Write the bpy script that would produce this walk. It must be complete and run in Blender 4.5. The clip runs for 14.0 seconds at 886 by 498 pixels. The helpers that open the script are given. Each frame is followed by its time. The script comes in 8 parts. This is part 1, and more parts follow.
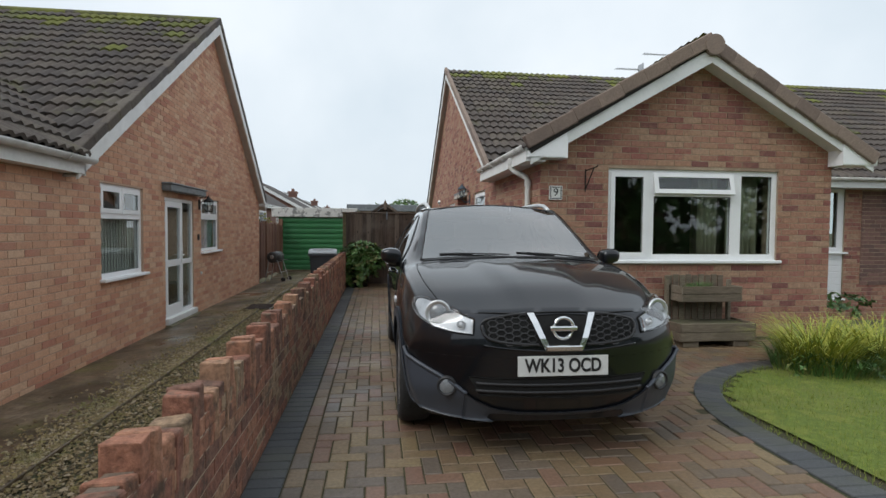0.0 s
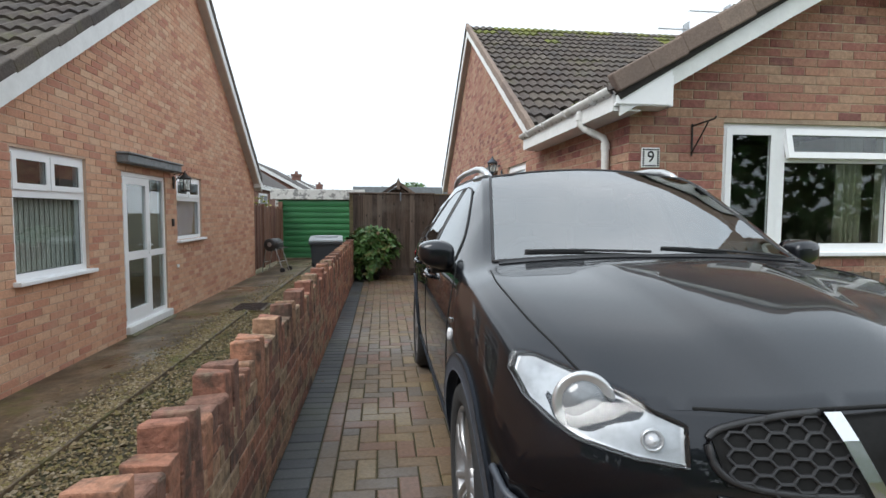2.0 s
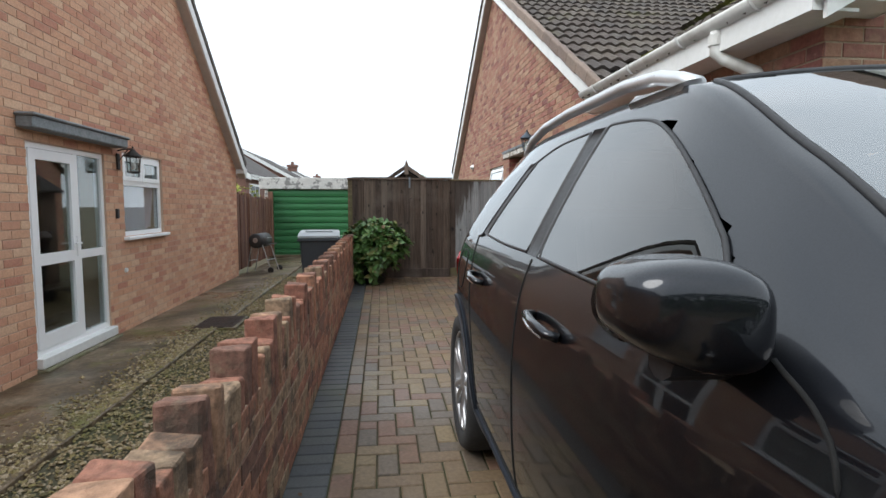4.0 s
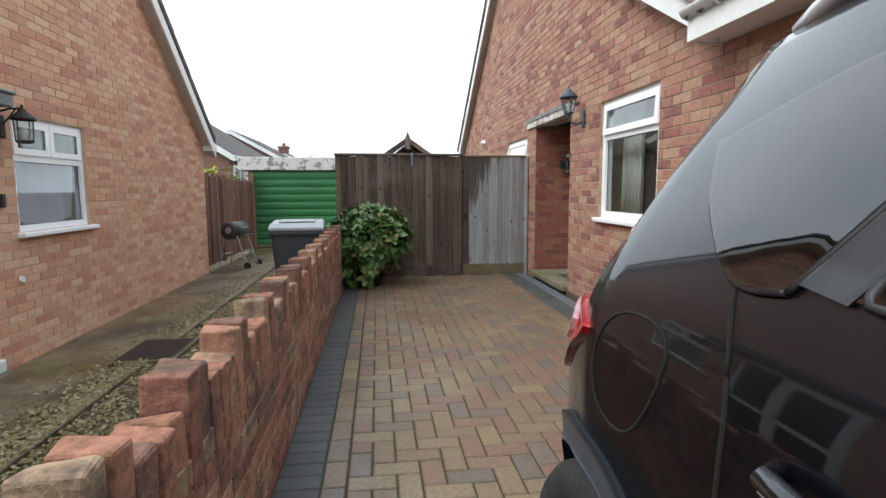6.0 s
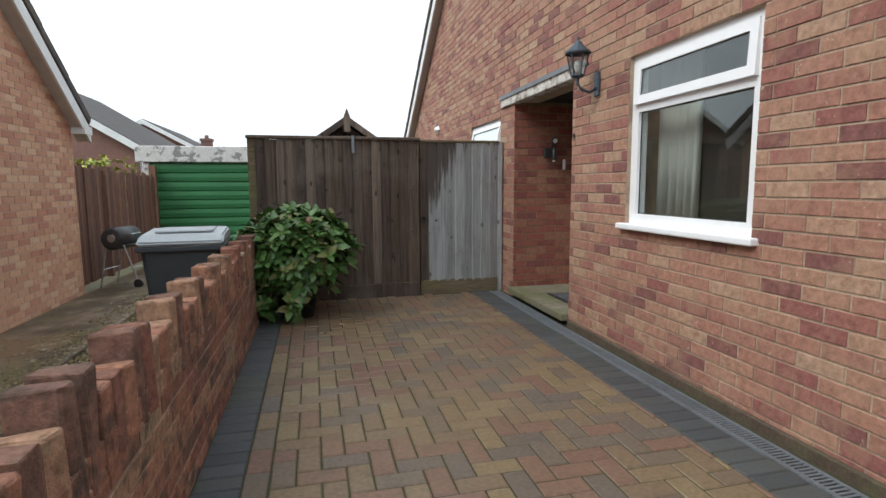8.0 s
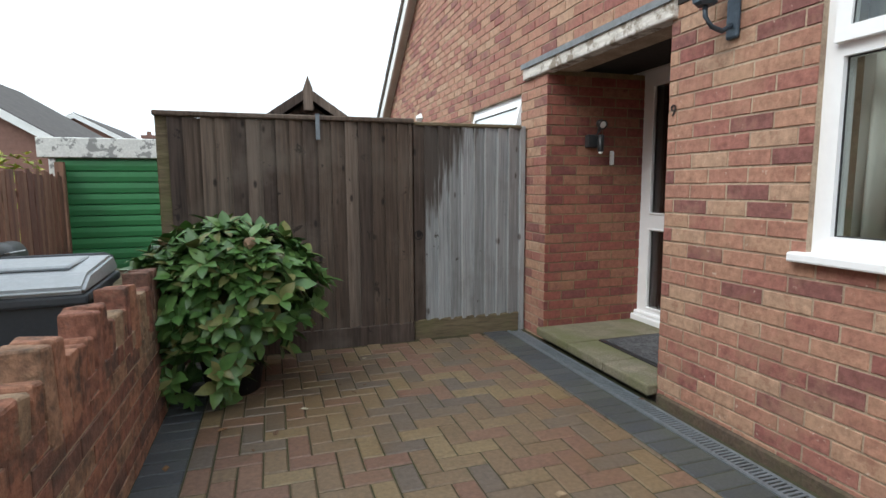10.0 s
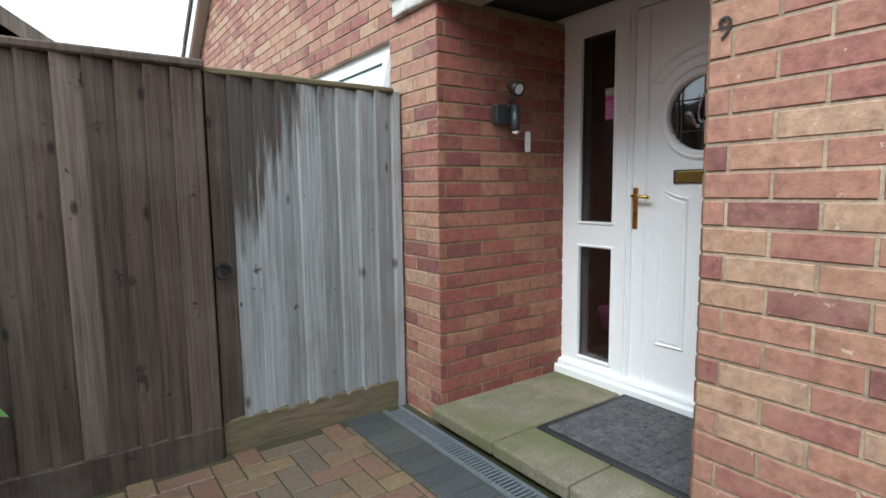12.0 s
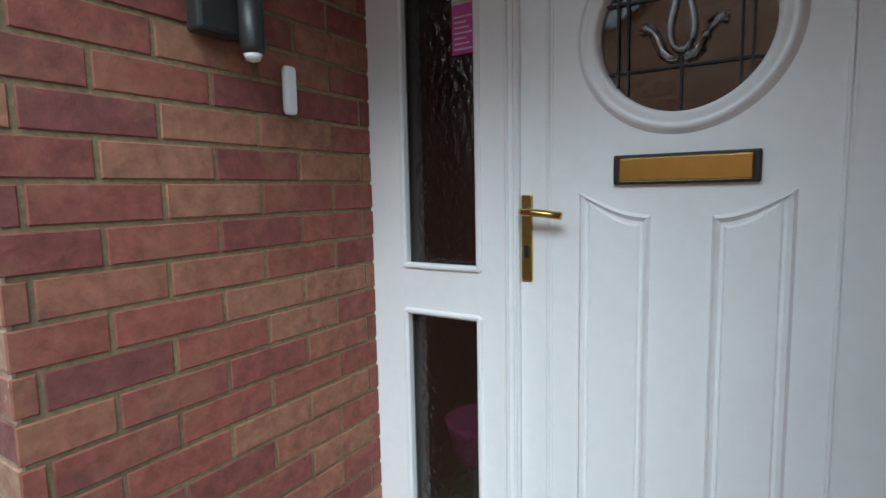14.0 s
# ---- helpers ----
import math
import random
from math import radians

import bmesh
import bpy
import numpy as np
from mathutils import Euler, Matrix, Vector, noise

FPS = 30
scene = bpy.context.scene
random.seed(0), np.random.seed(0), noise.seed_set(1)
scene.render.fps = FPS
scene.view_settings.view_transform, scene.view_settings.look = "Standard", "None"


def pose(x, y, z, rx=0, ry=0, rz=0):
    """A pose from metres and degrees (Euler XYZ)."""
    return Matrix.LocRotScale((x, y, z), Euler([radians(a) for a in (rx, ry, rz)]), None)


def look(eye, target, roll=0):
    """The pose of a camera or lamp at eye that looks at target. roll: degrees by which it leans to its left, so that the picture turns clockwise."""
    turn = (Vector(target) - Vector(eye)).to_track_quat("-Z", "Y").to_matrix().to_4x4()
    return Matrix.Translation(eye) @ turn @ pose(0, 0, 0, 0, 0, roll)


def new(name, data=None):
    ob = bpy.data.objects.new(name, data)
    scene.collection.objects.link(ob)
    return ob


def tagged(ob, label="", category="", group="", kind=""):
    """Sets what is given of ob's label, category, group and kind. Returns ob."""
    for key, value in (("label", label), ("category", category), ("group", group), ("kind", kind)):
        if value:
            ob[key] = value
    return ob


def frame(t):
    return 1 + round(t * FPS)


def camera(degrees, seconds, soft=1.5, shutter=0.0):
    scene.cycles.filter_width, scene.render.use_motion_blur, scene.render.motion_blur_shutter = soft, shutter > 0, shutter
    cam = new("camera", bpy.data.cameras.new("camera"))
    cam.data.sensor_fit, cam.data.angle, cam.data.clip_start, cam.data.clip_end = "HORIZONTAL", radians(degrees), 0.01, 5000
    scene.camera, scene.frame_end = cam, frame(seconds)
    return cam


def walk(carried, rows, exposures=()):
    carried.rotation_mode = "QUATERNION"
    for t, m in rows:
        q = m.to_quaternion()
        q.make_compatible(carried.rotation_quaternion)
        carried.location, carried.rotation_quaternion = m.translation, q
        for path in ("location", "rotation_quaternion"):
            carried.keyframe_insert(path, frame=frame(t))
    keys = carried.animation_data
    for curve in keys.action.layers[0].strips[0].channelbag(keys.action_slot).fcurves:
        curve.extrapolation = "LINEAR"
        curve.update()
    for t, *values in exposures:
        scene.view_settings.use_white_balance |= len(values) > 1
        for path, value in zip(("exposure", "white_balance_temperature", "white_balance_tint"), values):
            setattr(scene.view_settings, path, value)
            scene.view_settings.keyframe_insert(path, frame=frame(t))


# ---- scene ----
cam = camera(79.5, 14.0)
METRES, EYE, TILT, LEAN, TURN = 12.2, 1.32, 0.0, 0.0, -7.2
ROWS = [
    (0.0, 0.0, 0.0, 0.0, 0.02, -2.17, -0.47),
    (0.5, -0.0071, 0.0367, -0.0001, 0.24, -3.1, -0.37),
    (1.0, -0.0159, 0.0732, -0.003, 0.49, -3.45, -0.36),
    (1.5, -0.0232, 0.108, -0.0023, 0.56, -3.7, -0.32),
    (2.0, -0.0291, 0.1479, -0.0025, 0.65, -3.88, -0.21),
    (2.5, -0.0363, 0.1874, -0.0027, 0.6, -3.94, -0.23),
    (3.0, -0.0435, 0.2263, -0.0048, 0.34, -3.99, -0.13),
    (3.5, -0.0522, 0.2617, -0.0069, 0.51, -4.24, -0.13),
    (6.0, -0.0732, 0.4391, -0.0091, 0.24, -6.39, 0.26),
    (6.5, -0.0771, 0.4751, -0.0076, -0.37, -6.74, 0.22),
    (7.0, -0.0788, 0.5108, -0.008, -2.48, -6.75, 0.32),
    (7.5, -0.0827, 0.5468, -0.0109, -4.49, -6.78, 0.31),
    (8.0, -0.0857, 0.5813, -0.0107, -6.36, -6.77, 0.31),
    (10.5, -0.0965, 0.7561, -0.01, -14.25, -6.63, 0.38),
    (11.0, -0.0905, 0.79, -0.0098, -19.45, -6.53, 0.61),
    (11.5, -0.0824, 0.8243, -0.0116, -23.16, -6.51, 0.7),
    (12.0, -0.0699, 0.8537, -0.0129, -28.16, -6.35, 0.74),
    (12.5, -0.0536, 0.8849, -0.0126, -34.11, -6.44, 0.85),
    (13.0, -0.0358, 0.9128, -0.0105, -40.22, -6.32, 0.81),
    (13.5, -0.0123, 0.9369, -0.0106, -46.27, -6.15, 0.97),
    (14.0, 0.0128, 0.956, -0.0123, -50.33, -6.09, 1.14),
]
walk(cam, [(t, pose(0, 0, EYE, TILT, LEAN, TURN) @ pose(METRES * x, METRES * y, METRES * z, 90 + pitch, roll, yaw)) for t, x, y, z, yaw, pitch, roll in ROWS],
     [(0.0, 0.35, 6500, 9), (0.7, 0.75, 6450, 9), (1.5, 0.92, 6400, 9), (3.5, 0.95, 6400, 9), (6.0, 1.2, 6400, 8), (7.0, 1.0, 6400, 8), (8.0, 0.95, 6400, 8), (10.5, 1.28, 6250, 6), (12.0, 1.62, 5950, 3), (13.0, 1.6, 5800, 2), (14.0, 1.5, 5600, 0)])

# ---- world and light: a bright overcast day ----
world = bpy.data.worlds.new("overcast_sky")
scene.world = world
world.use_nodes = True
wn, wl = world.node_tree.nodes, world.node_tree.links
wn.clear()
w_out = wn.new("ShaderNodeOutputWorld")
w_bg = wn.new("ShaderNodeBackground")
w_sky = wn.new("ShaderNodeTexSky")
w_sky.sky_type = "NISHITA"
w_sky.sun_disc = False
w_sky.sun_elevation = radians(47)
w_sky.sun_rotation = radians(247)
w_sky.dust_density = 4.0
w_dim = wn.new("ShaderNodeMix")
w_dim.data_type = "RGBA"
w_dim.blend_type = "MULTIPLY"
w_dim.inputs["Factor"].default_value = 1.0
w_dim.inputs["B"].default_value = (0.06, 0.06, 0.06, 1)
w_cloud = wn.new("ShaderNodeTexNoise")
w_cloud.inputs["Scale"].default_value = 2.2
w_cloud.inputs["Detail"].default_value = 5.0
w_ramp = wn.new("ShaderNodeValToRGB")
w_ramp.color_ramp.elements[0].position = 0.3
w_ramp.color_ramp.elements[0].color = (0.60, 0.68, 0.75, 1)
w_ramp.color_ramp.elements[1].position = 0.68
w_ramp.color_ramp.elements[1].color = (0.80, 0.85, 0.90, 1)
w_mix = wn.new("ShaderNodeMix")
w_mix.data_type = "RGBA"
w_mix.inputs["Factor"].default_value = 0.9
wl.new(w_sky.outputs[0], w_dim.inputs["A"])
wl.new(w_cloud.outputs["Fac"], w_ramp.inputs[0])
wl.new(w_dim.outputs["Result"], w_mix.inputs["A"])
wl.new(w_ramp.outputs[0], w_mix.inputs["B"])
wl.new(w_mix.outputs["Result"], w_bg.inputs["Color"])
w_bg.inputs["Strength"].default_value = 1.0
wl.new(w_bg.outputs[0], w_out.inputs[0])

sun_data = bpy.data.lights.new("sun", "SUN")
sun_data.energy = 1.15
sun_data.angle = radians(35)
sun_data.color = (1.0, 0.985, 0.96)
sun = new("sun", sun_data)
sun.matrix_world = look((-9.5, -4, 11), (0, 0, 0))

# ---- materials ----
def link_pos(nt, scale):
    """World position, scaled per axis, for textures at real size."""
    geo = nt.nodes.new("ShaderNodeNewGeometry")
    mp = nt.nodes.new("ShaderNodeMapping")
    mp.inputs["Scale"].default_value = scale
    nt.links.new(geo.outputs["Position"], mp.inputs["Vector"])
    return mp.outputs["Vector"]


def rgb_mix(nt, fac, a, b, blend="MIX"):
    mx = nt.nodes.new("ShaderNodeMix")
    mx.data_type, mx.blend_type = "RGBA", blend
    for key, val in (("Factor", fac), ("A", a), ("B", b)):
        sock = mx.inputs[key]
        if isinstance(val, bpy.types.NodeSocket):
            nt.links.new(val, sock)
        elif isinstance(val, (tuple, list)):
            sock.default_value = (*val[:3], 1)
        else:
            sock.default_value = val
    return mx.outputs["Result"]


def ramp(nt, fac, stops, constant=False):
    r = nt.nodes.new("ShaderNodeValToRGB")
    r.color_ramp.interpolation = "CONSTANT" if constant else "LINEAR"
    while len(r.color_ramp.elements) < len(stops):
        r.color_ramp.elements.new(0.5)
    for el, (p, c) in zip(r.color_ramp.elements, stops):
        el.position = p
        el.color = (*c, 1) if len(c) == 3 else c
    nt.links.new(fac, r.inputs[0])
    return r.outputs[0]


def noise_at(nt, scale, detail=4.0, stretch=(1, 1, 1), rough=0.55):
    n = nt.nodes.new("ShaderNodeTexNoise")
    n.inputs["Scale"].default_value = scale
    n.inputs["Detail"].default_value = detail
    n.inputs["Roughness"].default_value = rough
    nt.links.new(link_pos(nt, stretch), n.inputs["Vector"])
    return n.outputs["Fac"]


def surface(name, colours, rough=0.8, grain=60.0, grain_amt=0.35, stain=1.2, stain_col=None, stain_amt=0.4, stain_edge=(0.5, 0.7),
            bump=0.3, bump_dist=0.004, stretch=(1, 1, 1), pieces=False, metal=0.0, spec=0.5, coat=0.0, wet=0.0, second=None, third=None, knots=None, tide=None):
    """A weathered surface: piece-by-piece colour, grain, stains with shapes of their own, fine relief."""
    m = bpy.data.materials.new(name)
    m.use_nodes = True
    nt = m.node_tree
    b = nt.nodes["Principled BSDF"]
    if pieces:
        info = nt.nodes.new("ShaderNodeObjectInfo")
        isl = nt.nodes.new("ShaderNodeNewGeometry")
        add = nt.nodes.new("ShaderNodeMath")
        add.operation = "ADD"
        nt.links.new(info.outputs["Random"], add.inputs[0])
        nt.links.new(isl.outputs["Random Per Island"], add.inputs[1])
        fr = nt.nodes.new("ShaderNodeMath")
        fr.operation = "FRACT"
        nt.links.new(add.outputs[0], fr.inputs[0])
        n = len(colours)
        col = ramp(nt, fr.outputs[0], [(i / max(1, n), c) for i, c in enumerate(colours)], constant=True)
    elif len(colours) > 1:
        f = noise_at(nt, stain * 2.3, 4.0, stretch)
        col = ramp(nt, f, [(0.3 + 0.4 * i / (len(colours) - 1), c) for i, c in enumerate(colours)])
    else:
        col = rgb_mix(nt, 0.0, colours[0], colours[0])
    g = noise_at(nt, grain, 5.0, stretch, 0.65)
    lo, hi = 1 - grain_amt, 1 + grain_amt
    col = rgb_mix(nt, 1.0, col, ramp(nt, g, [(0.28, (lo, lo, lo)), (0.72, (hi, hi, hi))]), "MULTIPLY")
    if stain_col:
        s = noise_at(nt, stain, 6.0, (1, 1, 1), 0.65)
        k = ramp(nt, s, [(stain_edge[0], (0, 0, 0)), (stain_edge[1], (stain_amt,) * 3)])
        col = rgb_mix(nt, k, col, stain_col)
    if second:
        colour, scale, lo2, hi2, amt = second
        s = noise_at(nt, scale, 6.0, (1, 1, 1), 0.7)
        col = rgb_mix(nt, ramp(nt, s, [(lo2, (0, 0, 0)), (hi2, (amt,) * 3)]), col, colour)
    if third:
        colour, scale, lo2, hi2, amt = third
        s = noise_at(nt, scale, 3.0, (1, 1, 1), 0.6)
        col = rgb_mix(nt, ramp(nt, s, [(lo2, (0, 0, 0)), (hi2, (amt,) * 3)]), col, colour)
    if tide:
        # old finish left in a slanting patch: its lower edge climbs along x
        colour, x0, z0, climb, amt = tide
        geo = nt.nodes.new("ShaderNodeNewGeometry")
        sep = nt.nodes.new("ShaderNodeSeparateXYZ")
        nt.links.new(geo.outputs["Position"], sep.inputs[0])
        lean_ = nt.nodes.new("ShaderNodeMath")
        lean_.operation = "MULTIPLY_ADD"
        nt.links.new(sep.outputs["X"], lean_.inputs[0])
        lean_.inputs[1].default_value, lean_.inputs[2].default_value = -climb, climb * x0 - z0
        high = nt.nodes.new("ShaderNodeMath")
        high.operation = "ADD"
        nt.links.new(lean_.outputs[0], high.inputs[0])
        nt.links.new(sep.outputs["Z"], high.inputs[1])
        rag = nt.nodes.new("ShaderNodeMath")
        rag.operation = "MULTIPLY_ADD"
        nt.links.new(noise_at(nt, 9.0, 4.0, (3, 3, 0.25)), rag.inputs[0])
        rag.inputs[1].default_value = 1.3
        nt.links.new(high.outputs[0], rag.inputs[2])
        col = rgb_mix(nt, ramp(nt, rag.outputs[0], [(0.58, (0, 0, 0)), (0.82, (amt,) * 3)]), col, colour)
    if knots:
        vor = nt.nodes.new("ShaderNodeTexVoronoi")
        vor.inputs["Scale"].default_value = 1.0
        nt.links.new(link_pos(nt, (9.5, 0.0, 4.2)), vor.inputs["Vector"])
        col = rgb_mix(nt, ramp(nt, vor.outputs["Distance"], [(0.07, (0.85,) * 3), (0.15, (0.0,) * 3)]), col, knots)
    nt.links.new(col, b.inputs["Base Color"])
    if wet:
        s = noise_at(nt, 0.9, 5.0)
        rr = ramp(nt, s, [(0.4, (rough,) * 3), (0.62, (max(0.12, rough - wet),) * 3)])
        nt.links.new(rr, b.inputs["Roughness"])
    else:
        rr = ramp(nt, g, [(0.2, (min(1, rough + 0.08),) * 3), (0.8, (max(0.05, rough - 0.08),) * 3)])
        nt.links.new(rr, b.inputs["Roughness"])
    b.inputs["Metallic"].default_value = metal
    b.inputs["Specular IOR Level"].default_value = spec
    b.inputs["Coat Weight"].default_value = coat
    b.inputs["Coat Roughness"].default_value = 0.03
    if bump:
        bp = nt.nodes.new("ShaderNodeBump")
        bp.inputs["Strength"].default_value = bump
        bp.inputs["Distance"].default_value = bump_dist
        nt.links.new(g, bp.inputs["Height"])
        nt.links.new(bp.outputs[0], b.inputs["Normal"])
    return m


def glass(name, tint=(0.9, 0.94, 0.93), ior=1.5, rough=0.0, ripple=0.0, ripple_scale=40.0):
    """A thin pane: what is behind it, tinted, under a clear reflection."""
    m = bpy.data.materials.new(name)
    m.use_nodes = True
    nt = m.node_tree
    nt.nodes.clear()
    out = nt.nodes.new("ShaderNodeOutputMaterial")
    tr = nt.nodes.new("ShaderNodeBsdfTransparent")
    tr.inputs[0].default_value = (*tint, 1)
    gl = nt.nodes.new("ShaderNodeBsdfGlossy")
    gl.inputs["Roughness"].default_value = rough
    lw = nt.nodes.new("ShaderNodeLayerWeight")
    lw.inputs["Blend"].default_value = 0.5
    pw = nt.nodes.new("ShaderNodeMath")
    pw.operation = "POWER"
    pw.inputs[1].default_value = 3.5
    nt.links.new(lw.outputs["Facing"], pw.inputs[0])
    r0 = 1.6 * ((ior - 1) / (ior + 1)) ** 2
    fr = nt.nodes.new("ShaderNodeMath")
    fr.operation = "MULTIPLY_ADD"
    fr.inputs[1].default_value = 1 - r0
    fr.inputs[2].default_value = r0
    nt.links.new(pw.outputs[0], fr.inputs[0])
    if ripple:
        bp = nt.nodes.new("ShaderNodeBump")
        bp.inputs["Strength"].default_value = ripple
        bp.inputs["Distance"].default_value = 0.01
        nt.links.new(noise_at(nt, ripple_scale, 2.0), bp.inputs["Height"])
        nt.links.new(bp.outputs[0], gl.inputs["Normal"])
    mx = nt.nodes.new("ShaderNodeMixShader")
    nt.links.new(fr.outputs[0], mx.inputs[0])
    nt.links.new(tr.outputs[0], mx.inputs[1])
    nt.links.new(gl.outputs[0], mx.inputs[2])
    nt.links.new(mx.outputs[0], out.inputs[0])
    return m


BRICKS_OURS = [(0.328, 0.160, 0.113), (0.352, 0.180, 0.124), (0.376, 0.225, 0.149), (0.246, 0.094, 0.078), (0.338, 0.165, 0.118), (0.289, 0.122, 0.095), (0.386, 0.245, 0.166), (0.318, 0.155, 0.111), (0.198, 0.082, 0.071), (0.357, 0.195, 0.131)]
BRICKS_NEXT = [(0.58, 0.325, 0.208), (0.61, 0.358, 0.230), (0.51, 0.252, 0.163), (0.62, 0.400, 0.265), (0.46, 0.212, 0.144), (0.59, 0.336, 0.216), (0.54, 0.296, 0.187)]
M_brick = surface("brick", BRICKS_OURS, 0.88, 26, 0.34, 5.5, (0.40, 0.255, 0.165), 0.6, (0.48, 0.68), 0.7, 0.006, pieces=True, second=((0.20, 0.075, 0.055), 11.0, 0.54, 0.68, 0.65), third=((0.56, 0.45, 0.36), 34.0, 0.68, 0.74, 0.7))
# redder porch bricks, also darker than M_brick: porch shade is in their colour
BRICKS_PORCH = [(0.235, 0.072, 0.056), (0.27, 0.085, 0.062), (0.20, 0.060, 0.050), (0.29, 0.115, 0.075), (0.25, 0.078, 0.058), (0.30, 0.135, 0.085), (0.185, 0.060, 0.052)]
M_brick_porch = surface("brick_porch_red_shaded", BRICKS_PORCH, 0.85, 26, 0.34, 6.0, (0.31, 0.155, 0.085), 0.6, (0.50, 0.68), 0.7, 0.006, pieces=True, second=((0.13, 0.045, 0.045), 11.0, 0.54, 0.68, 0.6))
# porch mortar, darker than M_mortar by the same painted shade
M_mortar_porch = surface("mortar_porch_shaded", [(0.30, 0.225, 0.12), (0.22, 0.165, 0.095)], 0.95, 70, 0.3, 3.0, (0.12, 0.085, 0.06), 0.6)
M_brick_next = surface("brick_neighbour", BRICKS_NEXT, 0.9, 55, 0.18, 1.8, (0.54, 0.37, 0.26), 0.4, (0.45, 0.7), 0.5, 0.004, pieces=True, second=((0.36, 0.17, 0.115), 8.0, 0.53, 0.70, 0.4))
M_brick_dark = surface("brick_brown", [(0.16, 0.085, 0.07), (0.20, 0.11, 0.09), (0.13, 0.075, 0.065)], 0.85, 55, 0.25, 2.0, (0.25, 0.15, 0.12), 0.4, pieces=True)
M_brick_low = surface("brick_low_wall", [(0.30, 0.135, 0.085), (0.34, 0.165, 0.102), (0.23, 0.100, 0.068), (0.33, 0.190, 0.118), (0.26, 0.115, 0.076), (0.18, 0.092, 0.066), (0.30, 0.205, 0.130)], 0.88, 28, 0.5, 8.0, (0.06, 0.045, 0.034), 0.85, (0.50, 0.66), 1.0, 0.012, pieces=True,
                      second=((0.26, 0.20, 0.13), 12.0, 0.58, 0.72, 0.45))
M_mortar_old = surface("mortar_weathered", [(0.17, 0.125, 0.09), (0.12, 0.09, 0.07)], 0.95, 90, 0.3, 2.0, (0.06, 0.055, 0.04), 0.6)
M_mortar = surface("mortar", [(0.47, 0.375, 0.27), (0.36, 0.275, 0.20)], 0.95, 90, 0.3, 3.2, (0.24, 0.165, 0.12), 0.75, (0.42, 0.62))
M_mortar_next = surface("mortar_neighbour", [(0.52, 0.37, 0.27), (0.46, 0.31, 0.23)], 0.95, 90, 0.2, 1.2, (0.34, 0.22, 0.16), 0.4)
M_pave = surface("paving_block", [(0.188, 0.134, 0.079), (0.172, 0.118, 0.073), (0.180, 0.107, 0.073), (0.142, 0.109, 0.080), (0.205, 0.150, 0.084), (0.126, 0.100, 0.079), (0.172, 0.121, 0.075), (0.172, 0.099, 0.070)], 0.68, 45, 0.30, 0.8, (0.17, 0.105, 0.045), 0.5, (0.48, 0.68), 0.55, 0.004, pieces=True, wet=0.36, second=((0.085, 0.07, 0.035), 5.0, 0.56, 0.72, 0.6))
M_pave_grey = surface("paving_block_grey", [(0.061, 0.066, 0.071), (0.072, 0.076, 0.078), (0.054, 0.058, 0.063), (0.068, 0.072, 0.072)], 0.7, 70, 0.25, 1.3, (0.075, 0.080, 0.045), 0.55, bump=0.4, pieces=True, wet=0.25)
M_joint = surface("joint_sand", [(0.055, 0.042, 0.024), (0.040, 0.050, 0.016)], 0.95, 120, 0.4, 1.0, (0.05, 0.045, 0.03), 0.5)
M_concrete = surface("path_concrete", [(0.115, 0.080, 0.046), (0.165, 0.120, 0.075), (0.225, 0.175, 0.12)], 0.75, 22, 0.5, 1.6, (0.055, 0.039, 0.020), 0.85, (0.45, 0.60), 0.8, 0.008, wet=0.5, second=((0.12, 0.125, 0.025), 2.6, 0.52, 0.66, 0.7))
M_slab = surface("step_concrete", [(0.22, 0.19, 0.135), (0.165, 0.15, 0.10), (0.25, 0.215, 0.16)], 0.85, 80, 0.3, 2.2, (0.115, 0.12, 0.045), 0.75, (0.42, 0.62), 0.6, 0.004, second=((0.10, 0.085, 0.06), 9.0, 0.6, 0.72, 0.5))
M_roof = surface("roof_tile", [(0.075, 0.061, 0.052), (0.062, 0.051, 0.046), (0.091, 0.073, 0.059), (0.071, 0.055, 0.047)], 0.85, 60, 0.4, 2.2, (0.13, 0.115, 0.095), 0.55, (0.52, 0.7), 0.6, 0.006, pieces=True, second=((0.13, 0.135, 0.03), 1.5, 0.56, 0.7, 0.35))
M_moss = surface("roof_tile_mossy", [(0.10, 0.11, 0.028), (0.075, 0.075, 0.04), (0.13, 0.135, 0.03), (0.075, 0.066, 0.055)], 0.95, 70, 0.45, 3.0, (0.15, 0.16, 0.03), 0.7, (0.42, 0.6), 0.8, 0.01, pieces=True)
M_verge = surface("verge_tile", [(0.22, 0.165, 0.13), (0.19, 0.14, 0.115), (0.24, 0.18, 0.145)], 0.85, 70, 0.25, 2.5, (0.13, 0.1, 0.085), 0.5, pieces=True)
M_white = surface("white_upvc", [(0.85, 0.86, 0.87)], 0.35, 30, 0.02, 1.5, (0.66, 0.66, 0.63), 0.25, (0.5, 0.8), 0.0)
M_white_old = surface("white_board", [(0.76, 0.77, 0.76), (0.68, 0.69, 0.68)], 0.5, 25, 0.05, 2.0, (0.52, 0.52, 0.48), 0.35, (0.5, 0.75), 0.1)
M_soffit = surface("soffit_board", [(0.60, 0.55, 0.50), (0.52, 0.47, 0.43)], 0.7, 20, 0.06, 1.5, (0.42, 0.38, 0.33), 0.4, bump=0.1)
